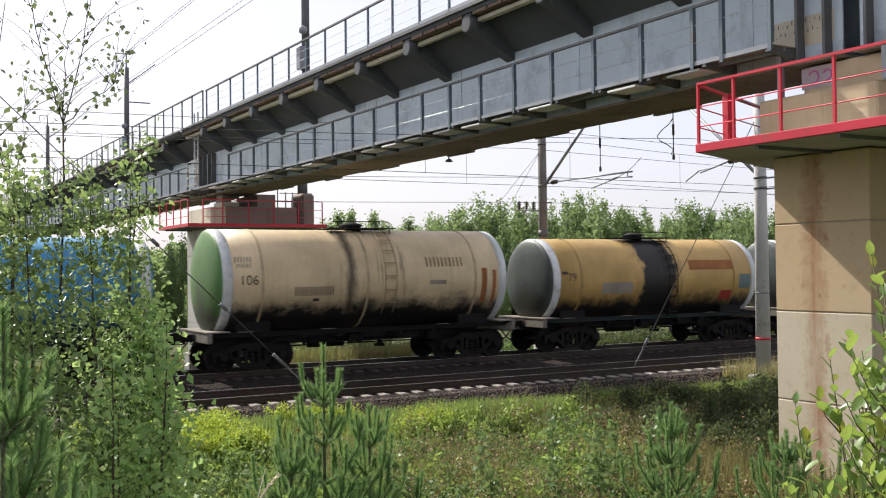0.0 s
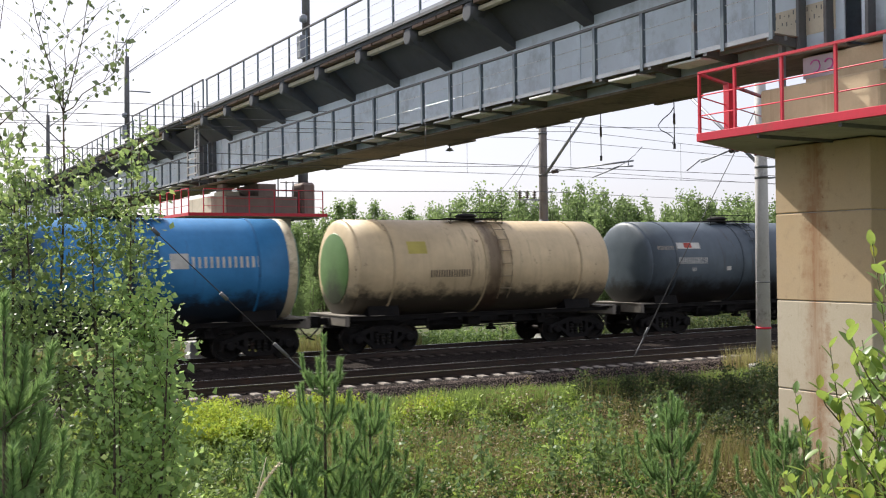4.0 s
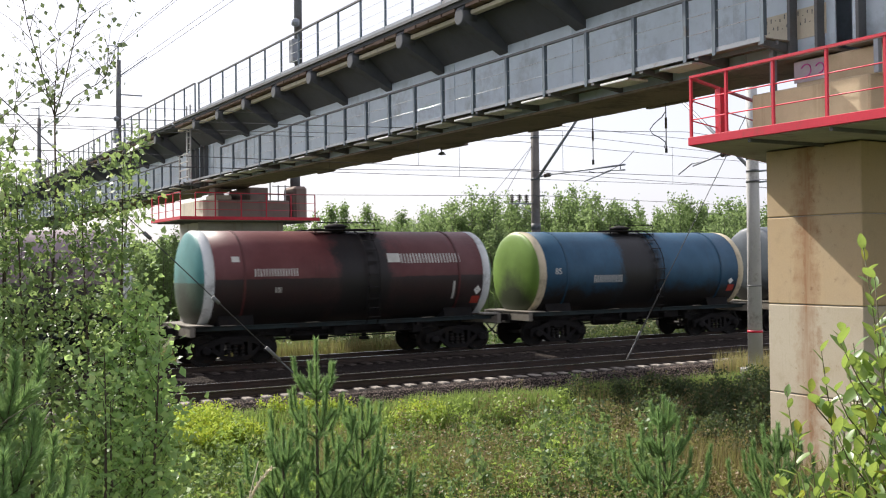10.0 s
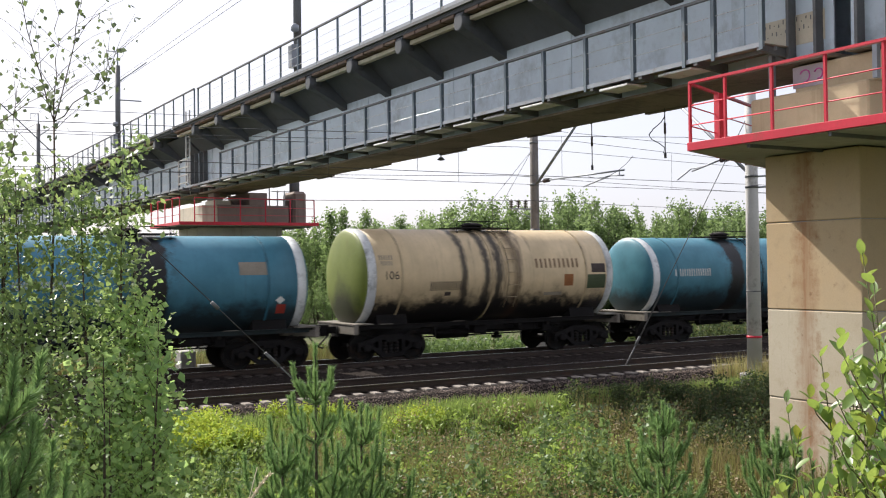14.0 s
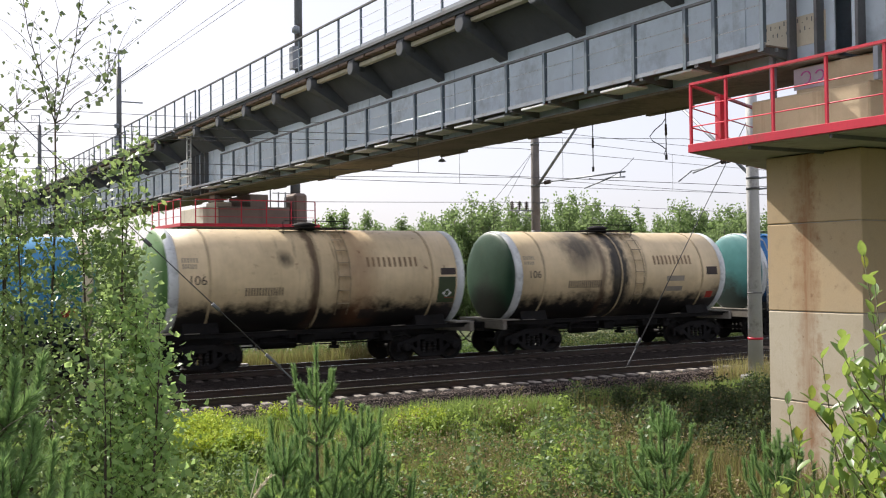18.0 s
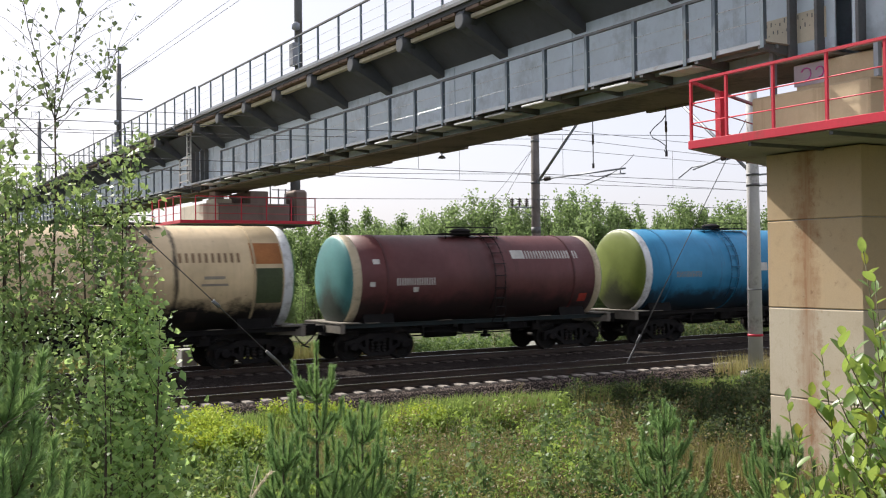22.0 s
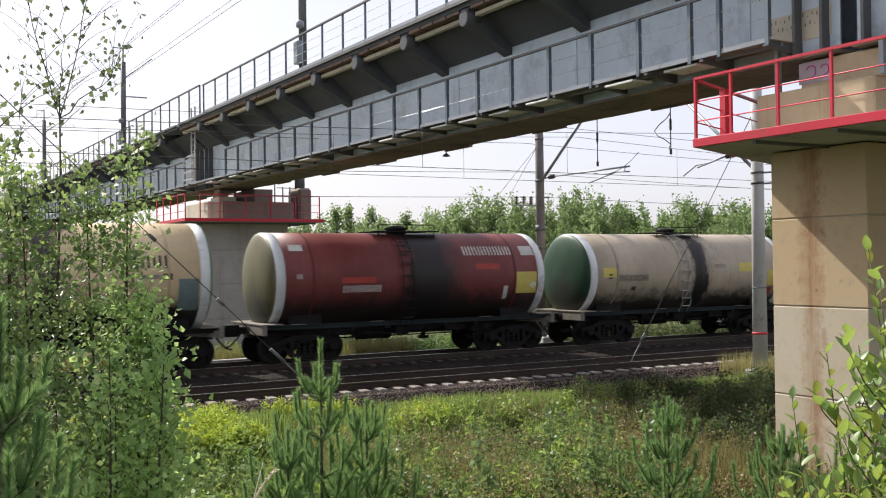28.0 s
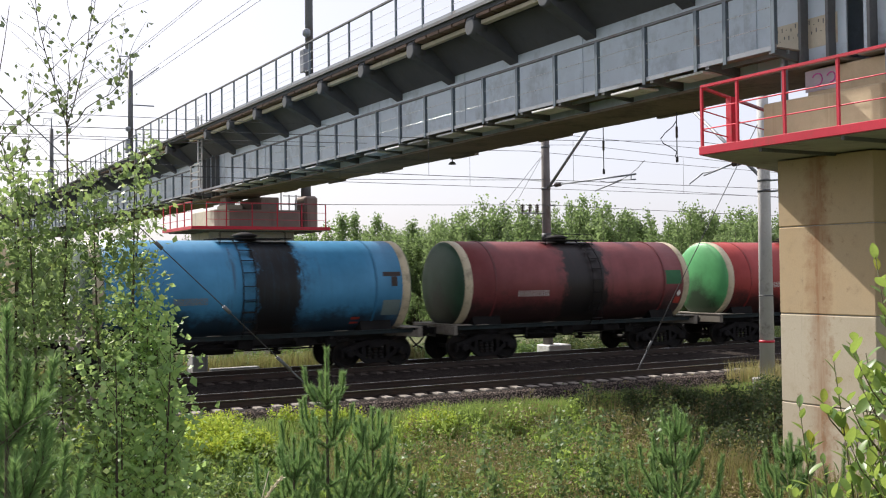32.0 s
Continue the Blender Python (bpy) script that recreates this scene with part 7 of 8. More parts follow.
def pine(name, x, y, height, whorls, reach, seed, label):
    """A young pine: leader and whorls of upturned shoots set with needles."""
    g = np.random.default_rng(seed)
    t = tagged(new(name), label, "pine", "young pines")
    t.matrix_basis = pose(x, y, ground_height(x, y) - 0.05)
    bm = bmesh.new()
    tube(bm, (0, 0, 0), (0, 0, height * 0.97), 0.035, 8, 0.010)
    pts, dirs = [], []

    def shoot(p, q, dense):
        p, q = Vector(p), Vector(q)
        d = (q - p).normalized()
        tube(bm, p, q, 0.007, 5, 0.004)
        for _ in range(int((q - p).length * dense * 1.6)):
            s = p.lerp(q, g.uniform(0.0, 1.02))
            side = Vector(g.normal(size=3))
            side = (side - d * side.dot(d)).normalized()
            pts.append(s)
            dirs.append((d * g.uniform(0.9, 1.5) + side * 0.80).normalized())
    zs = [height * (0.12 + 0.64 * i / (whorls - 1)) for i in range(whorls)]
    shoot((0, 0, zs[-1]), (0, 0, height), 900)
    for i, z in enumerate(zs):
        if i < whorls - 1:
            shoot((0, 0, z + 0.1), (0, 0, zs[i + 1]), 560)
        for j in range(5):
            a = j * 1.257 + i * 0.7 + g.uniform(-0.25, 0.25)
            ln = reach * (1 - 0.74 * (i / (whorls - 1)) ** 0.8) * g.uniform(0.7, 1.15)
            dx, dy = math.cos(a), math.sin(a)
            p0 = Vector((0, 0, z))
            p1 = Vector((dx * ln * 0.6, dy * ln * 0.6, z + ln * 0.35))
            p2 = Vector((dx * ln, dy * ln, z + ln * 0.95 + 0.05))
            shoot(p0, p1, 430)
            shoot(p1, p2, 620)
            tip = p2 + Vector((dx * 0.03, dy * 0.03, 0.16 + 0.22 * ln))
            shoot(p2, tip, 800)
            for s in (-1, 1):
                b0 = p0.lerp(p1, 0.85)
                b1 = b0 + Vector((dx * 0.18 - s * dy * 0.2, dy * 0.18 + s * dx * 0.2, 0.38)) * (0.35 + 0.8 * ln)
                shoot(b0, b1, 650)
    part("stem", bm, M_BARK, t)
    P = np.array(pts)
    D = np.array(dirs)
    n = len(P)
    w = np.cross(D, g.normal(size=(n, 3)))
    w /= np.linalg.norm(w, axis=1)[:, None] + 1e-9
    ln = g.uniform(0.06, 0.105, n)[:, None]
    v = np.stack([P - w * 0.0030, P + w * 0.0030, P + D * ln], 1).reshape(-1, 3)
    c = new("needles", np_mesh("needles", v, np.arange(3 * n).reshape(-1, 3), M_NEEDLE))
    c.parent = t
    return t


pine("young_pine", 5.52, 12.86, 3.25, 5, 0.95, 41, "young green pine with upright candle shoots in the meadow")
pine("young_pine", 6.35, 13.2, 2.35, 4, 0.9, 42, "small green pine growing close to a taller one")
pine("young_pine", 4.9, 12.5, 2.2, 4, 0.85, 45, "small green pine growing close to a taller one")
pine("young_pine", 10.75, 11.9, 2.15, 4, 0.75, 43, "small green pine among dry weeds near the bridge pier")
pine("young_pine", 12.1, 10.9, 1.75, 4, 0.8, 46, "small green pine at the foot of the bridge pier")
pine("young_pine", 0.80, 6.60, 3.2, 6, 0.85, 44, "young dark green pine beside the birches")
pine("young_pine", 0.55, 7.6, 3.9, 6, 0.9, 47, "young dark green pine beside the birches")


# willow shoots close to the camera: every leaf is a piece
def willow_leaf_mesh():
    bm = bmesh.new()
    n = 6
    left, mid, right = [], [], []
    for i in range(n + 1):
        t = i / n
        w = 0.245 * math.sin(math.pi * min(1, t * 0.93 + 0.05)) ** 0.8
        z = -0.12 * t * t
        left.append(bm.verts.new((t, w, z + 0.06 * w / 0.245)))
        mid.append(bm.verts.new((t, 0, z)))
        right.append(bm.verts.new((t, -w, z + 0.06 * w / 0.245)))
    for i in range(n):
        for a, b in ((left, mid), (mid, right)):
            f = bm.faces.new((a[i], a[i + 1], b[i + 1], b[i]))
            f.smooth = True
    return mesh_from("willow_leaf", bm, M_LEAFOBJ)


def big_leaf():
    m = bpy.data.materials.new("broad_leaf")
    m.use_nodes = True
    nt = m.node_tree
    nt.nodes.clear()
    out = nt.nodes.new("ShaderNodeOutputMaterial")
    p = nt.nodes.new("ShaderNodeBsdfPrincipled")
    t = nt.nodes.new("ShaderNodeBsdfTranslucent")
    mx = nt.nodes.new("ShaderNodeMixShader")
    oi = nt.nodes.new("ShaderNodeObjectInfo")
    c = mix(nt, oi.outputs["Random"], (0.115, 0.215, 0.055), (0.25, 0.355, 0.095))
    c = mix(nt, ramp(nt, oi.outputs["Random"], 0.93, 0.96), c, (0.34, 0.30, 0.03))
    tc = nt.nodes.new("ShaderNodeTexCoord")
    c = mix(nt, ramp(nt, noise_out(nt, tc.outputs["Object"], 6, 4), 0.4, 0.75, 0, 0.4), c, (0.07, 0.15, 0.03))
    nt.links.new(c, p.inputs["Base Color"])
    lit = mix(nt, 0.5, c, (0.46, 0.55, 0.10))
    nt.links.new(lit, t.inputs["Color"])
    p.inputs["Roughness"].default_value = 0.38
    mx.inputs[0].default_value = 0.45
    nt.links.new(p.outputs[0], mx.inputs[1])
    nt.links.new(t.outputs[0], mx.inputs[2])
    nt.links.new(mx.outputs[0], out.inputs[0])
    return m


M_LEAFOBJ = big_leaf()
LEAF_ME = willow_leaf_mesh()


def willow_shoot(x, y, top, seed, n, size):
    """A leafy shoot from the ground at x, y to its tip, with short side twigs."""
    g = np.random.default_rng(seed)
    t = tagged(new("willow_shoot"), "leafy green willow shoot close by, with broad shiny leaves", "willow", "willow shoots")
    z0 = ground_height(x, y) - 0.03
    t.matrix_basis = pose(x, y, z0)
    tip = Vector((top[0] - x, top[1] - y, top[2] - z0))
    bm = bmesh.new()
    pts = [Vector((tip.x * s ** 1.5, tip.y * s ** 1.5, tip.z * s)) for s in [i / 12 for i in range(13)]]
    pipe(bm, pts, 0.007, 6, 0.0015)

    def on_stem(s):
        i = min(11, int(s * 12))
        return pts[i].lerp(pts[i + 1], s * 12 - i)

    def leaf(p, lift, turn, ln):
        m = Matrix.Translation(p) @ Euler((g.uniform(-0.7, 0.7), radians(-lift), turn)).to_matrix().to_4x4() @ Matrix.Scale(ln, 4)
        piece("leaf", LEAF_ME, t, m)
    for k in range(n):
        s = 0.30 + 0.70 * (k + 0.5) / n
        leaf(on_stem(s), 22 + 32 * s + g.uniform(-25, 22), k * 2.4 + g.uniform(-0.4, 0.4), size * g.uniform(0.75, 1.2) * (1.0 if s < 0.9 else 0.75))
    for k in range(n // 4):
        s = 0.35 + 0.55 * (k + g.uniform(0, 1)) / (n // 4)
        a = k * 2.1 + g.uniform(-0.4, 0.4)
        p = on_stem(s)
        q = p + Vector((math.cos(a) * 0.5, math.sin(a) * 0.5, 0.85)) * g.uniform(0.12, 0.24)
        pipe(bm, [p, p.lerp(q, 0.5) + Vector((math.cos(a), math.sin(a), 0)) * 0.012, q], 0.003, 5, 0.001)
        for j in range(7):
            u = 0.25 + 0.75 * j / 6
            leaf(p.lerp(q, u), 30 + 30 * u + g.uniform(-20, 20), j * 2.4 + a, size * g.uniform(0.6, 1.05))
    part("stem", bm, M_SHOOT, t)


g5 = np.random.default_rng(5)
# tip of each shoot, and its leaves
for k, (tx, ty, tz, n) in enumerate((
        (2.61, 2.18, 2.79, 26), (2.53, 1.96, 3.10, 30), (2.84, 2.52, 2.60, 22), (2.58, 2.08, 2.86, 24), (2.46, 1.87, 3.02, 30), (2.58, 2.06, 2.68, 24),
        (2.66, 2.27, 2.46, 22), (2.39, 1.82, 2.88, 26), (2.40, 1.80, 2.72, 26), (2.63, 2.16, 2.55, 24), (2.40, 1.81, 2.48, 24), (2.61, 2.18, 2.36, 20),
        (2.48, 1.92, 2.58, 24), (2.52, 2.00, 2.42, 22), (2.34, 1.76, 2.62, 24), (2.72, 2.36, 2.36, 18), (2.86, 2.60, 2.34, 16), (2.47, 1.95, 2.82, 26))):
    willow_shoot(tx + 0.10 + g5.uniform(-0.04, 0.08), ty - 0.14 + g5.uniform(-0.06, 0.06), (tx, ty, tz), 500 + k, int(n * 1.75), 0.066)


M_REED = plain("dry_reed", (0.66, 0.58, 0.40), 0.8, 0, 0.2, 60.0, 0.2, 0.002, (0.46, 0.38, 0.25), 0.3)


def reed(x, y, lean, top, seed):
    """A tall dry grass stalk with a drooping seed head."""
    g = np.random.default_rng(seed)
    t = tagged(new("reed_stalk"), "single tall dry reed stalk with a tan drooping seed head", "reed")
    base = ground_height(x, y) - 0.03
    height = top - base
    t.matrix_basis = pose(x, y, base)
    pts = [Vector((lean * (i / 10) ** 2.2, 0.02 * math.sin(i), height * (i / 10) * (1 - 0.02 * (i / 10) ** 6))) for i in range(11)]
    bm = bmesh.new()
    pipe(bm, pts, 0.0035, 6, 0.0014)
    part("stalk", bm, M_REED, t)
    bm = bmesh.new()
    pipe(bm, [pts[9].lerp(pts[10], i / 6) + Vector((0.0012 * i * i, 0, -0.0006 * i * i)) for i in range(7)], 0.0052, 7, 0.0030)
    part("seed_head", bm, M_REED, t, "tan seed head")
    v, f = leaves(np.array([pts[9].lerp(pts[10], u) + Vector((0.043 * u * u, 0, -0.022 * u * u)) + Vector(g.normal(0, 0.0022, 3)) for u in g.uniform(0, 1, 130)]), 0.010, 0.4, -0.6, 0.4, g)
    c = new("bristles", np_mesh("bristles", v, f, M_REED))
    c.parent = t


reed(0.912, 3.0, 0.18, 2.505, 61)


# meadow
def scatter(x0, x1, y0, y1, n, keep, gen):
    p = np.stack([gen.uniform(x0, x1, n), gen.uniform(y0, y1, n)], 1)
    return np.array([(x, y, ground_height(x, y)) for x, y in p if keep(x, y)])


def blades(points, lo, hi, width, gen, droop=0.45):
    n = len(points)
    h = gen.uniform(lo, hi, n)[:, None]
    a = gen.uniform(0, 2 * math.pi, n)
    d = np.stack([np.cos(a), np.sin(a), np.zeros(n)], 1)
    w = np.stack([-np.sin(a), np.cos(a), np.zeros(n)], 1) * width * gen.uniform(0.6, 1.4, n)[:, None]
    upv = np.array([[0, 0, 1.0]])
    dr = gen.uniform(0.1, droop, n)[:, None]
    m = points + upv * h * 0.6 + d * h * dr * 0.3
    t = points + upv * h + d * h * dr
    v = np.stack([points - w, points + w, m + w * 0.7, m - w * 0.7, t], 1).reshape(-1, 3)
    base = np.arange(n)[:, None] * 5
    quads = base + np.array([[0, 1, 2, 3]])
    tris = base + np.array([[3, 2, 4, 4]])
    return v, quads, tris[:, :3]


def grass(name, points, lo, hi, width, mat, label, gen, droop=0.45):
    v, q, t = blades(points, lo, hi, width, gen, droop)
    # two triangles per lower half, one for the tip
    f = np.concatenate([q[:, [0, 1, 2]], q[:, [0, 2, 3]], t])
    ob = new(name, np_mesh(name, v, f, mat))
    return tagged(ob, label, "grass", kind="stuff")


def seen(x, y):
    """Inside the wedge of land that the camera faces."""
    a = math.degrees(math.atan2(x, y))
    return 2 < a < 58 and x * x + y * y > 60


gm = np.random.default_rng(11)
def shady(x, y):
    """The darker, bushy strip beside the bridge."""
    return x > 13.2 + 0.45 * (y - 15) and y < 20.8


patch = lambda x, y: noise.noise((x * 0.45, y * 0.45, 3.1))
tuft = lambda x, y: noise.noise((x * 1.1, y * 1.1, 7.7))
grass("meadow_grass", scatter(3, 32, 11, 21.9, 90000, lambda x, y: seen(x, y) and not shady(x, y) and tuft(x, y) > (-0.2 if x < 9 else 0.02) and (y < 21.2 or x < 10), gm), 0.20, 0.46, 0.008, M_GRASS, "dense sunlit green meadow grass", gm)
grass("verge_grass", scatter(3, 24, 21.2, 22.6, 26000, lambda x, y: tuft(x, y) > -0.35 and y < 22.7 - 0.03 * x, gm), 0.16, 0.40, 0.008, M_GRASS, "short green grass on the verge of the ballast", gm)
grass("hay_grass", np.concatenate([scatter(21.8, 33, 20.4, 23.6, 15000, lambda x, y: x > 22.9 + 0.9 * tuft(x, y) - 0.3 * (22 - y) and patch(x * 1.7, y * 1.7) > -0.25, gm), scatter(4.5, 8.5, 34.6, 36.2, 2600, lambda x, y: True, gm)]), 0.25, 0.85, 0.007, M_HAY, "pale tan dry grass standing beside the pole and the track", gm, 0.3)
grass("dry_grass", np.concatenate([
    scatter(10.5, 16, 11, 14.5, 5000, lambda x, y: seen(x, y) and patch(x + 9, y) > 0.1, gm),
    scatter(7.5, 15, 13, 20, 12000, lambda x, y: patch(x + 9, y) > 0.14, gm), scatter(13, 21, 14.5, 20.8, 9000, lambda x, y: shady(x, y) and patch(x + 3, y - 5) > 0.05, gm),
    scatter(5, 19, 34.7, 36.8, 11000, lambda x, y: patch(x, y) > -0.35, gm)]), 0.35, 0.95, 0.007, M_STRAW, "pale dry grass stalks by the track", gm, 0.3)


def weeds(name, points, lo, hi, per, leaf, mat, label, gen, top=None):
    """Upright leafy stems; top: blossom material for the upper part."""
    n = len(points)
    h = gen.uniform(lo, hi, n)
    P = np.repeat(points, per, 0)
    H = np.repeat(h, per)
    s = gen.uniform(0.2, 1.0, n * per)
    off = gen.normal(0, 0.06, (n * per, 3)) * (1.1 - 0.5 * s)[:, None]
    tilt = np.repeat(gen.normal(0, 0.10, (n, 2)), per, 0)
    Q = P + np.stack([tilt[:, 0] * s * H, tilt[:, 1] * s * H, s * H], 1) + off
    sel = s > 0.40 if top else np.zeros(n * per, bool)
    v, f = leaves(Q[~sel], leaf, gen=gen, up=0.1, aspect=0.45)
    sv, sq, st = blades(points, lo, hi * 0.95, 0.006, gen, 0.15)
    tagged(new(name, np_mesh(name, v, f, mat)), label, "weeds", kind="stuff")
    if top:
        v, f = leaves(Q[sel], leaf * 0.6, gen=gen, up=-0.3, aspect=0.6)
        tagged(new("goldenrod_blossom", np_mesh("goldenrod_blossom", v, f, top)), "bright yellow goldenrod blossom heads", "flowers", kind="stuff")


weeds("goldenrod", scatter(4.0, 12.0, 20.4, 22.4, 2300, lambda x, y: patch(x * 0.8, y) > -0.12 - 0.06 * (8 - x) and y < 22.4 - 0.2 * max(0, x - 7), gm), 0.30, 0.58, 44, 0.09, M_GRASS, "tall green goldenrod stems at the foot of the ballast", gm, M_YELLOWF)
weeds("tall_weeds", scatter(4, 28, 11.5, 20.3, 5200, lambda x, y: seen(x, y) and tuft(x + 4, y - 3) > (-0.05 if x < 9 else 0.12) and not shady(x, y), gm), 0.30, 0.72, 26, 0.095, M_WEED, "tall leafy green weeds filling the meadow", gm)
weeds("pale_weeds", scatter(4, 20, 11.5, 20.6, 3000, lambda x, y: seen(x, y) and tuft(x - 14, y + 8) > 0.10 and not shady(x, y), gm), 0.35, 0.75, 28, 0.10, M_LIME, "tall yellow-green weeds standing in clumps", gm)
weeds("dark_weeds", scatter(4, 18, 11.5, 19.6, 4800, lambda x, y: seen(x, y) and tuft(x + 30, y + 18) > (0.12 if x < 8.5 else -0.05) and not shady(x, y), gm), 0.30, 0.68, 26, 0.09, M_DEEP, "dark green leafy weeds in the meadow", gm)
weeds("brown_weeds", scatter(8, 21, 11.5, 20.5, 4600, lambda x, y: seen(x, y) and patch(x - 6, y + 2) > (0.02 if shady(x, y) else 0.0), gm), 0.45, 0.95, 24, 0.06, M_STRAW, "withered brown weeds standing in the grass", gm)
# right-hand weeds take the shade-darkened leaf colour
weeds("shaded_trackside_weeds", scatter(26, 66, 36.0, 41, 1900, lambda x, y: tuft(x, y) > -0.25, gm), 0.3, 0.9, 26, 0.13, M_SHADE, "rank weeds behind the far track, leaves coloured dark for shade", gm)
weeds("trackside_weeds", scatter(6, 26, 36.0, 41, 1000, lambda x, y: tuft(x, y) > -0.25, gm), 0.3, 0.9, 26, 0.13, M_DEEP, "rank green weeds behind the far track", gm)
weeds("track_weeds", scatter(4, 34, 22.0, 24.0, 160, lambda x, y: patch(x * 2, y) > 0.1, gm), 0.12, 0.40, 24, 0.05, M_STRAW, "low dry weeds growing in the ballast edge", gm)

# loose stones on the ballast shoulder
sp = scatter(3, 36, 21.7, 24.25, 34000, lambda x, y: True, gm)
sp[:, 2] = np.where(sp[:, 1] > 23.56, -0.235, np.maximum(sp[:, 2], -0.235 - (23.56 - sp[:, 1]) * 0.54)) + gm.uniform(-0.01, 0.02, len(sp))
sr = gm.uniform(0.014, 0.036, len(sp))[:, None]
octa = np.array([(1, 0, 0), (0, 1, 0), (-1, 0, 0), (0, -1, 0), (0, 0, 0.8), (0, 0, -0.8)])
jig = gm.uniform(0.6, 1.3, (len(sp), 6, 3))
sv = (sp[:, None, :] + octa[None] * jig * sr[:, None]).reshape(-1, 3)
of = np.array([(0, 1, 4), (1, 2, 4), (2, 3, 4), (3, 0, 4), (1, 0, 5), (2, 1, 5), (3, 2, 5), (0, 3, 5)])
sf_ = (np.arange(len(sp))[:, None, None] * 6 + of[None]).reshape(-1, 3)
tagged(new("ballast_stones", np_mesh("ballast_stones", sv, sf_, M_STONE)), "loose brown-grey ballast stones on the track shoulder", "stones", kind="stuff")


# ---- trees behind the railway ----
def tree_model(seed, height, kind):
    g = np.random.default_rng(seed)
    t = tagged(new("background_tree"), {"b": "leafy green birch tree behind the railway", "p": "pale green willow tree behind the railway", "s": "slim pointed green tree behind the railway", "h": "low green thicket behind the railway"}[kind], "tree", "trees behind the railway")
    bm = bmesh.new()
    pts = []
    stems, nb, wide, apart = {"b": (4, 22, 0.18, 1.0), "p": (5, 20, 0.19, 1.3), "s": (1, 50, 0.15, 0.0), "h": (7, 14, 0.19, 2.4)}[kind]
    for q in range(stems):
        hq = height * (1.0 if q == 0 else g.uniform(0.66, 0.96))
        a = q * 2.4 + g.uniform(-0.5, 0.5)
        base = Vector((math.cos(a), math.sin(a), 0)) * (0 if q == 0 else apart * g.uniform(0.6, 1.1))
        foot = base * 0.15
        top = base * 1.15 + Vector((0, 0, hq))
        tube(bm, foot, top, 0.07, 7, 0.01)
        for k in range(nb):
            u = 0.10 + 0.88 * (k + g.uniform(0, 1)) / nb
            a = k * 2.4 + g.uniform(-0.6, 0.6)
            ln = wide * height * (1.04 - u) ** 0.8 * g.uniform(0.45, 1.25)
            o = foot.lerp(top, u)
            e = o + Vector((math.cos(a) * ln, math.sin(a) * ln, ln * g.uniform(0.5, 1.2)))
            tube(bm, o, e, 0.022 * (1.1 - u), 5, 0.006)
            for j in range(7):
                ctr = np.array(o.lerp(e, g.uniform(0.15, 1.05))) + g.normal(0, 0.06 * ln + 0.05, 3)
                pts.append(ctr + g.normal(0, 0.16, (7, 3)) * np.array([1, 1, 1.4]))
    part("trunk", bm, M_BARK_T, t)
    v, f = leaves(np.concatenate(pts), 0.16, gen=g, aspect=0.8)
    c = new("crown", np_mesh("crown", v, f, M_TREE2 if kind == "p" else M_TREE))
    c.parent = t
    return t


MODELS = [tree_model(900 + i, 8.0, k) for i, k in enumerate("bbppsshh")]
gt = np.random.default_rng(77)
used = set()


def plant(kind, x, y, height):
    m = MODELS[kind]
    s = height / 8.0
    if kind in used:
        m = copy_thing(m, pose(0, 0, 0))
    used.add(kind)
    w = s * gt.uniform(0.85, 1.2)
    m.matrix_basis = pose(x, y, ground_height(x, y) - 0.1, 0, 0, gt.uniform(0, 360)) @ Matrix.Diagonal((w, w, s, 1))


# single trees that stand out of the skyline: kind, x, y, height
for kind, x, y, h in ((4, 29.0, 64.6, 7.9), (5, 30.4, 65.7, 8.0), (4, 34.3, 70.1, 8.2), (5, 35.6, 67.0, 7.7), (0, 34.7, 61.9, 7.2), (1, 37.6, 64.1, 8.0), (2, 38.6, 64.1, 8.3), (2, 37.8, 60.8, 8.8), (3, 41.5, 65.3, 8.9), (1, 38.8, 59.6, 8.6),
                      (2, 41.2, 61.4, 8.6), (3, 42.9, 61.7, 8.5), (2, 43.5, 60.2, 8.5), (3, 45.3, 60.9, 8.9), (1, 47.0, 61.5, 9.5)):
    plant(kind, x, y, h)
for kind, x, y, h in ((2, 49.0, 62.7, 9.3), (3, 45.5, 56.9, 8.7), (4, 48.8, 58.9, 8.1), (5, 49.8, 58.7, 7.6), (1, 47.9, 55.0, 7.0), (0, 46.8, 52.1, 7.3), (2, 54.1, 58.6, 8.6), (1, 50.0, 53.1, 8.3), (3, 50.5, 52.9, 8.1), (5, 55.2, 56.4, 7.9),
                      (0, 53.8, 53.5, 8.0), (1, 53.4, 52.2, 8.1), (2, 56.1, 53.8, 8.1), (3, 51.3, 48.0, 7.6), (0, 56.9, 52.0, 7.7), (1, 29.3, 67.7, 7.5), (0, 27.1, 65.5, 7.2), (5, 27.8, 71.4, 7.4), (1, 27.0, 74.6, 7.4)):
    plant(kind, x, y, h)
for k in range(86):
    a = radians(gt.uniform(6, 54))
    d = gt.uniform(66, 110)
    x, y = d * math.sin(a), d * math.cos(a)
    if y < 50:
        continue
    plant(int(gt.integers(0, 6)), x, y, gt.uniform(0.82, 1.08) * (6.6 + (d - 70) * 0.041))
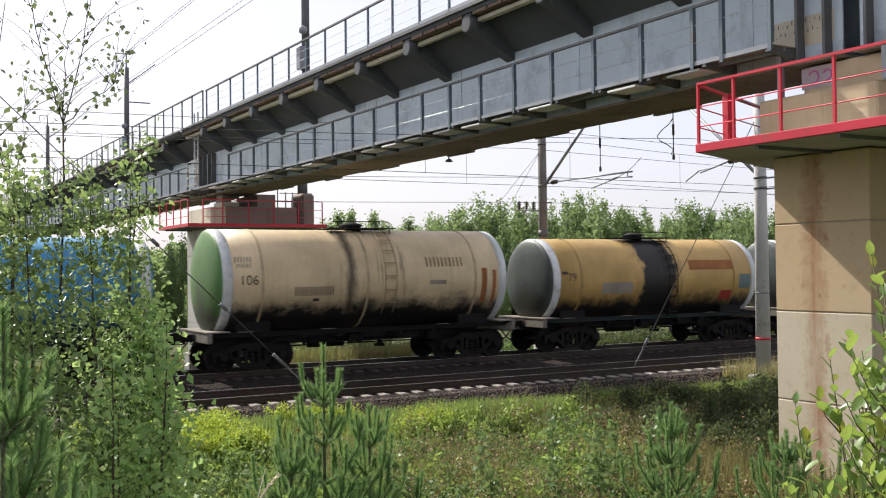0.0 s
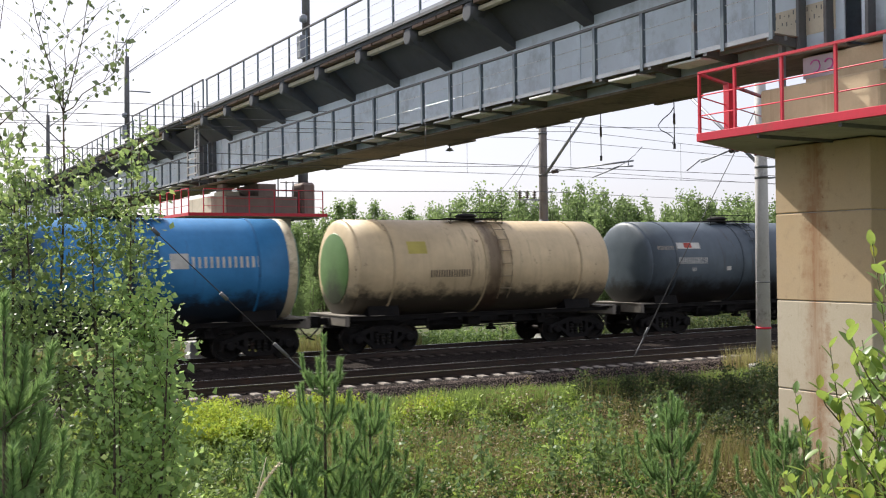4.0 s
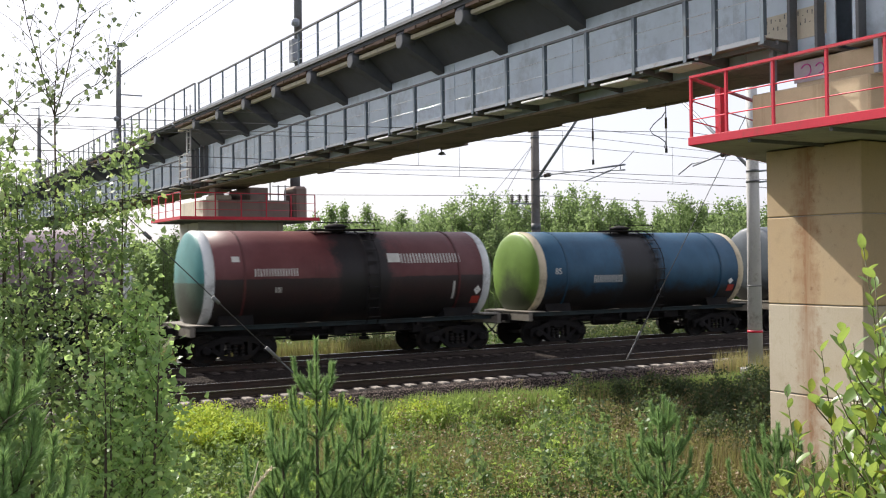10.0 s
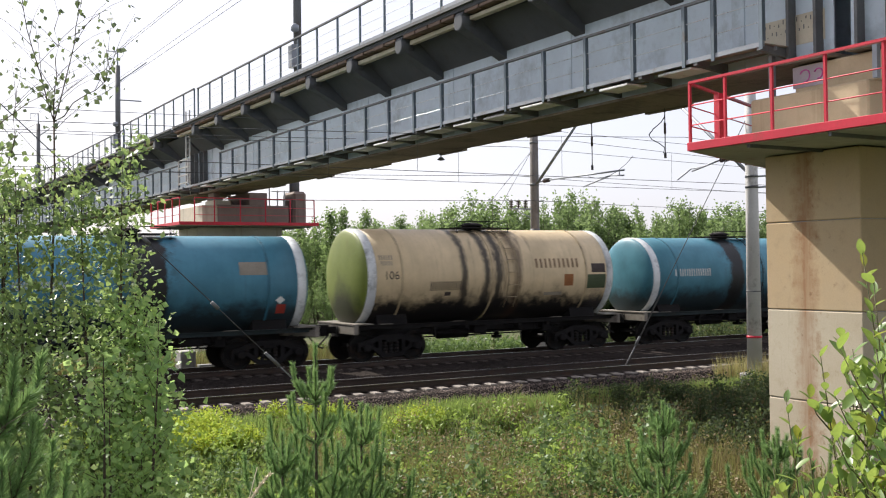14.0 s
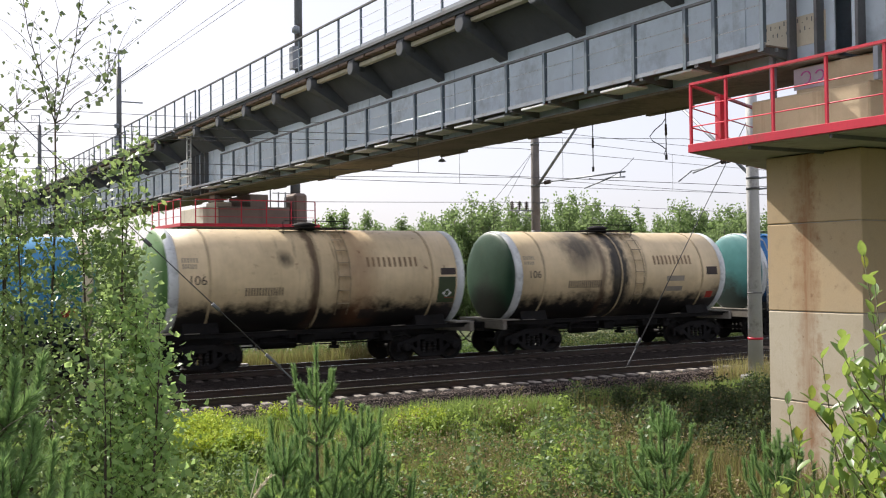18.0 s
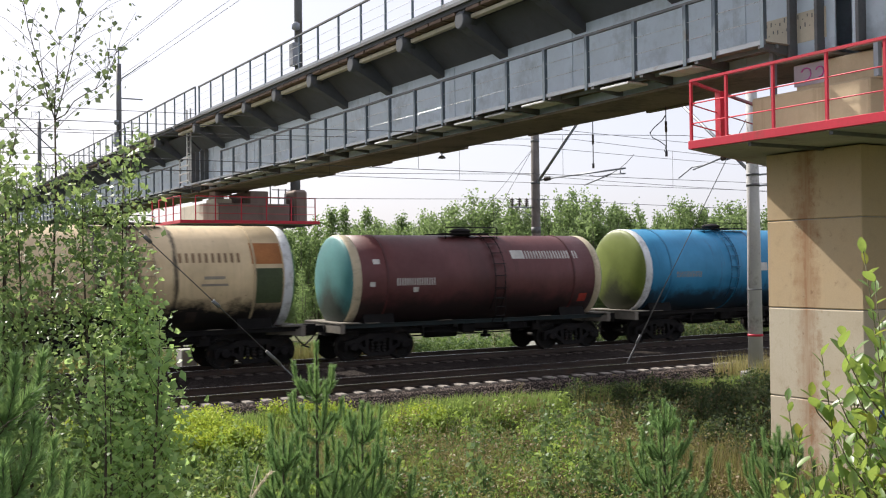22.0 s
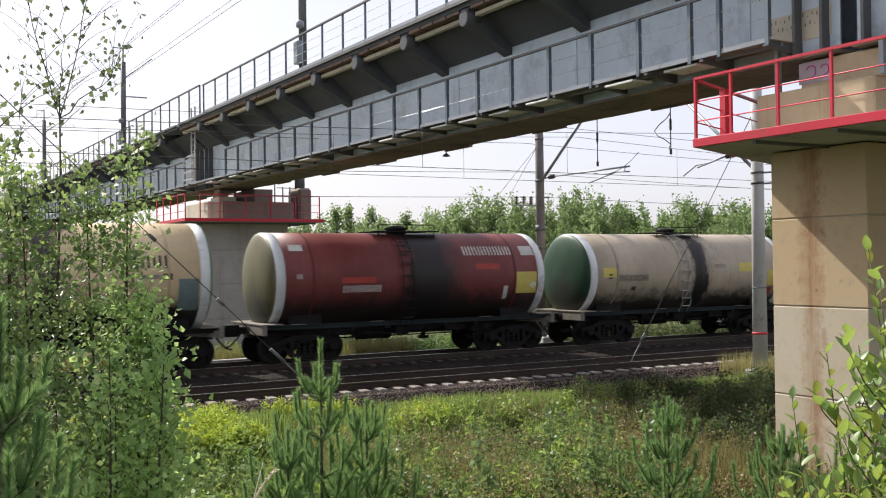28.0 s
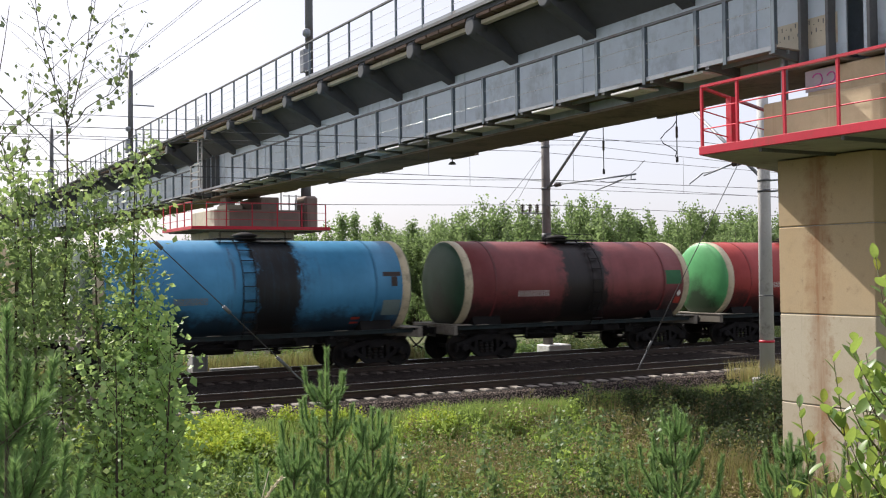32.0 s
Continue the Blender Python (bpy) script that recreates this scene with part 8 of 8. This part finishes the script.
for k in range(88):
    a = radians(30.35 + gt.uniform(-5.5, 17.5))
    d = gt.uniform(68, 84)
    x, y = d * math.sin(a), d * math.cos(a)
    plant((0, 1, 2, 3, 2, 3)[k % 6], x, y, (5.9 + 1.4 * noise.noise((math.degrees(a) * 0.33, 0, 5))) * gt.uniform(0.92, 1.12) * d / 72 + 0.5)
for k in range(48):
    x = gt.uniform(8, 75)
    y = gt.uniform(43, 58) + 0.12 * x
    plant(6 + int(gt.integers(0, 2)), x, y, gt.uniform(2.2, 4.2))
for k in range(40):
    x = 14 + 68 * (k + gt.uniform(0, 1)) / 40
    plant(6 + k % 2, x, gt.uniform(60, 72) + 0.10 * x, gt.uniform(4.6, 6.0))

# the woods further back, seen only between the trees in front
fb = np.radians(gt.uniform(4, 56, 52000))
fd = gt.uniform(86, 108, 52000)
fh = np.array([(5.2 + 1.3 * noise.noise((math.degrees(q) * 0.8, 0, 9)) + 0.7 * noise.noise((math.degrees(q) * 3.0, 0, 2))) for q in fb]) * fd / 84
fp = np.stack([fd * np.sin(fb), fd * np.cos(fb), -0.9 + fh * gt.uniform(0, 1, 52000) ** 0.8], 1)
fv, ff = leaves(fp, 0.42, gen=gt, aspect=0.8)
tagged(new("far_woods", np_mesh("far_woods", fv, ff, M_TREE)), "hazy green woods behind the railway", "woods", kind="stuff")


# ---- what moves ----
def motions():
    for n, w in WAGONS:
        walk(w, [(t, pose(train_x(t) + WAGON * (n + 0.5), Y_FAR, 0)) for t in range(0, 33, 4)])
    # wheels roll while their wagon is near; one turn is 2.98 m of track
    for k, along, dx, ws in WHEELS:
        off = WAGON * (k - 1 + 0.5) + along
        times = [f / FPS for f in range(0, 32 * FPS + 1) if -2.0 < train_x(f / FPS) + off < 42.0]
        if not times:
            continue
        rows = [] if times[0] == 0 else [(0.0, 0.0)]
        a0 = train_x(times[0]) / 0.475
        rows += [(t, train_x(t) / 0.475 - a0) for t in times]
        if times[-1] < 32.0:
            rows.append((32.0, rows[-1][1]))
        walk(ws, [(t, pose(dx, 0, 0.475, 0, math.degrees(a), 0)) for t, a in rows])


motions()
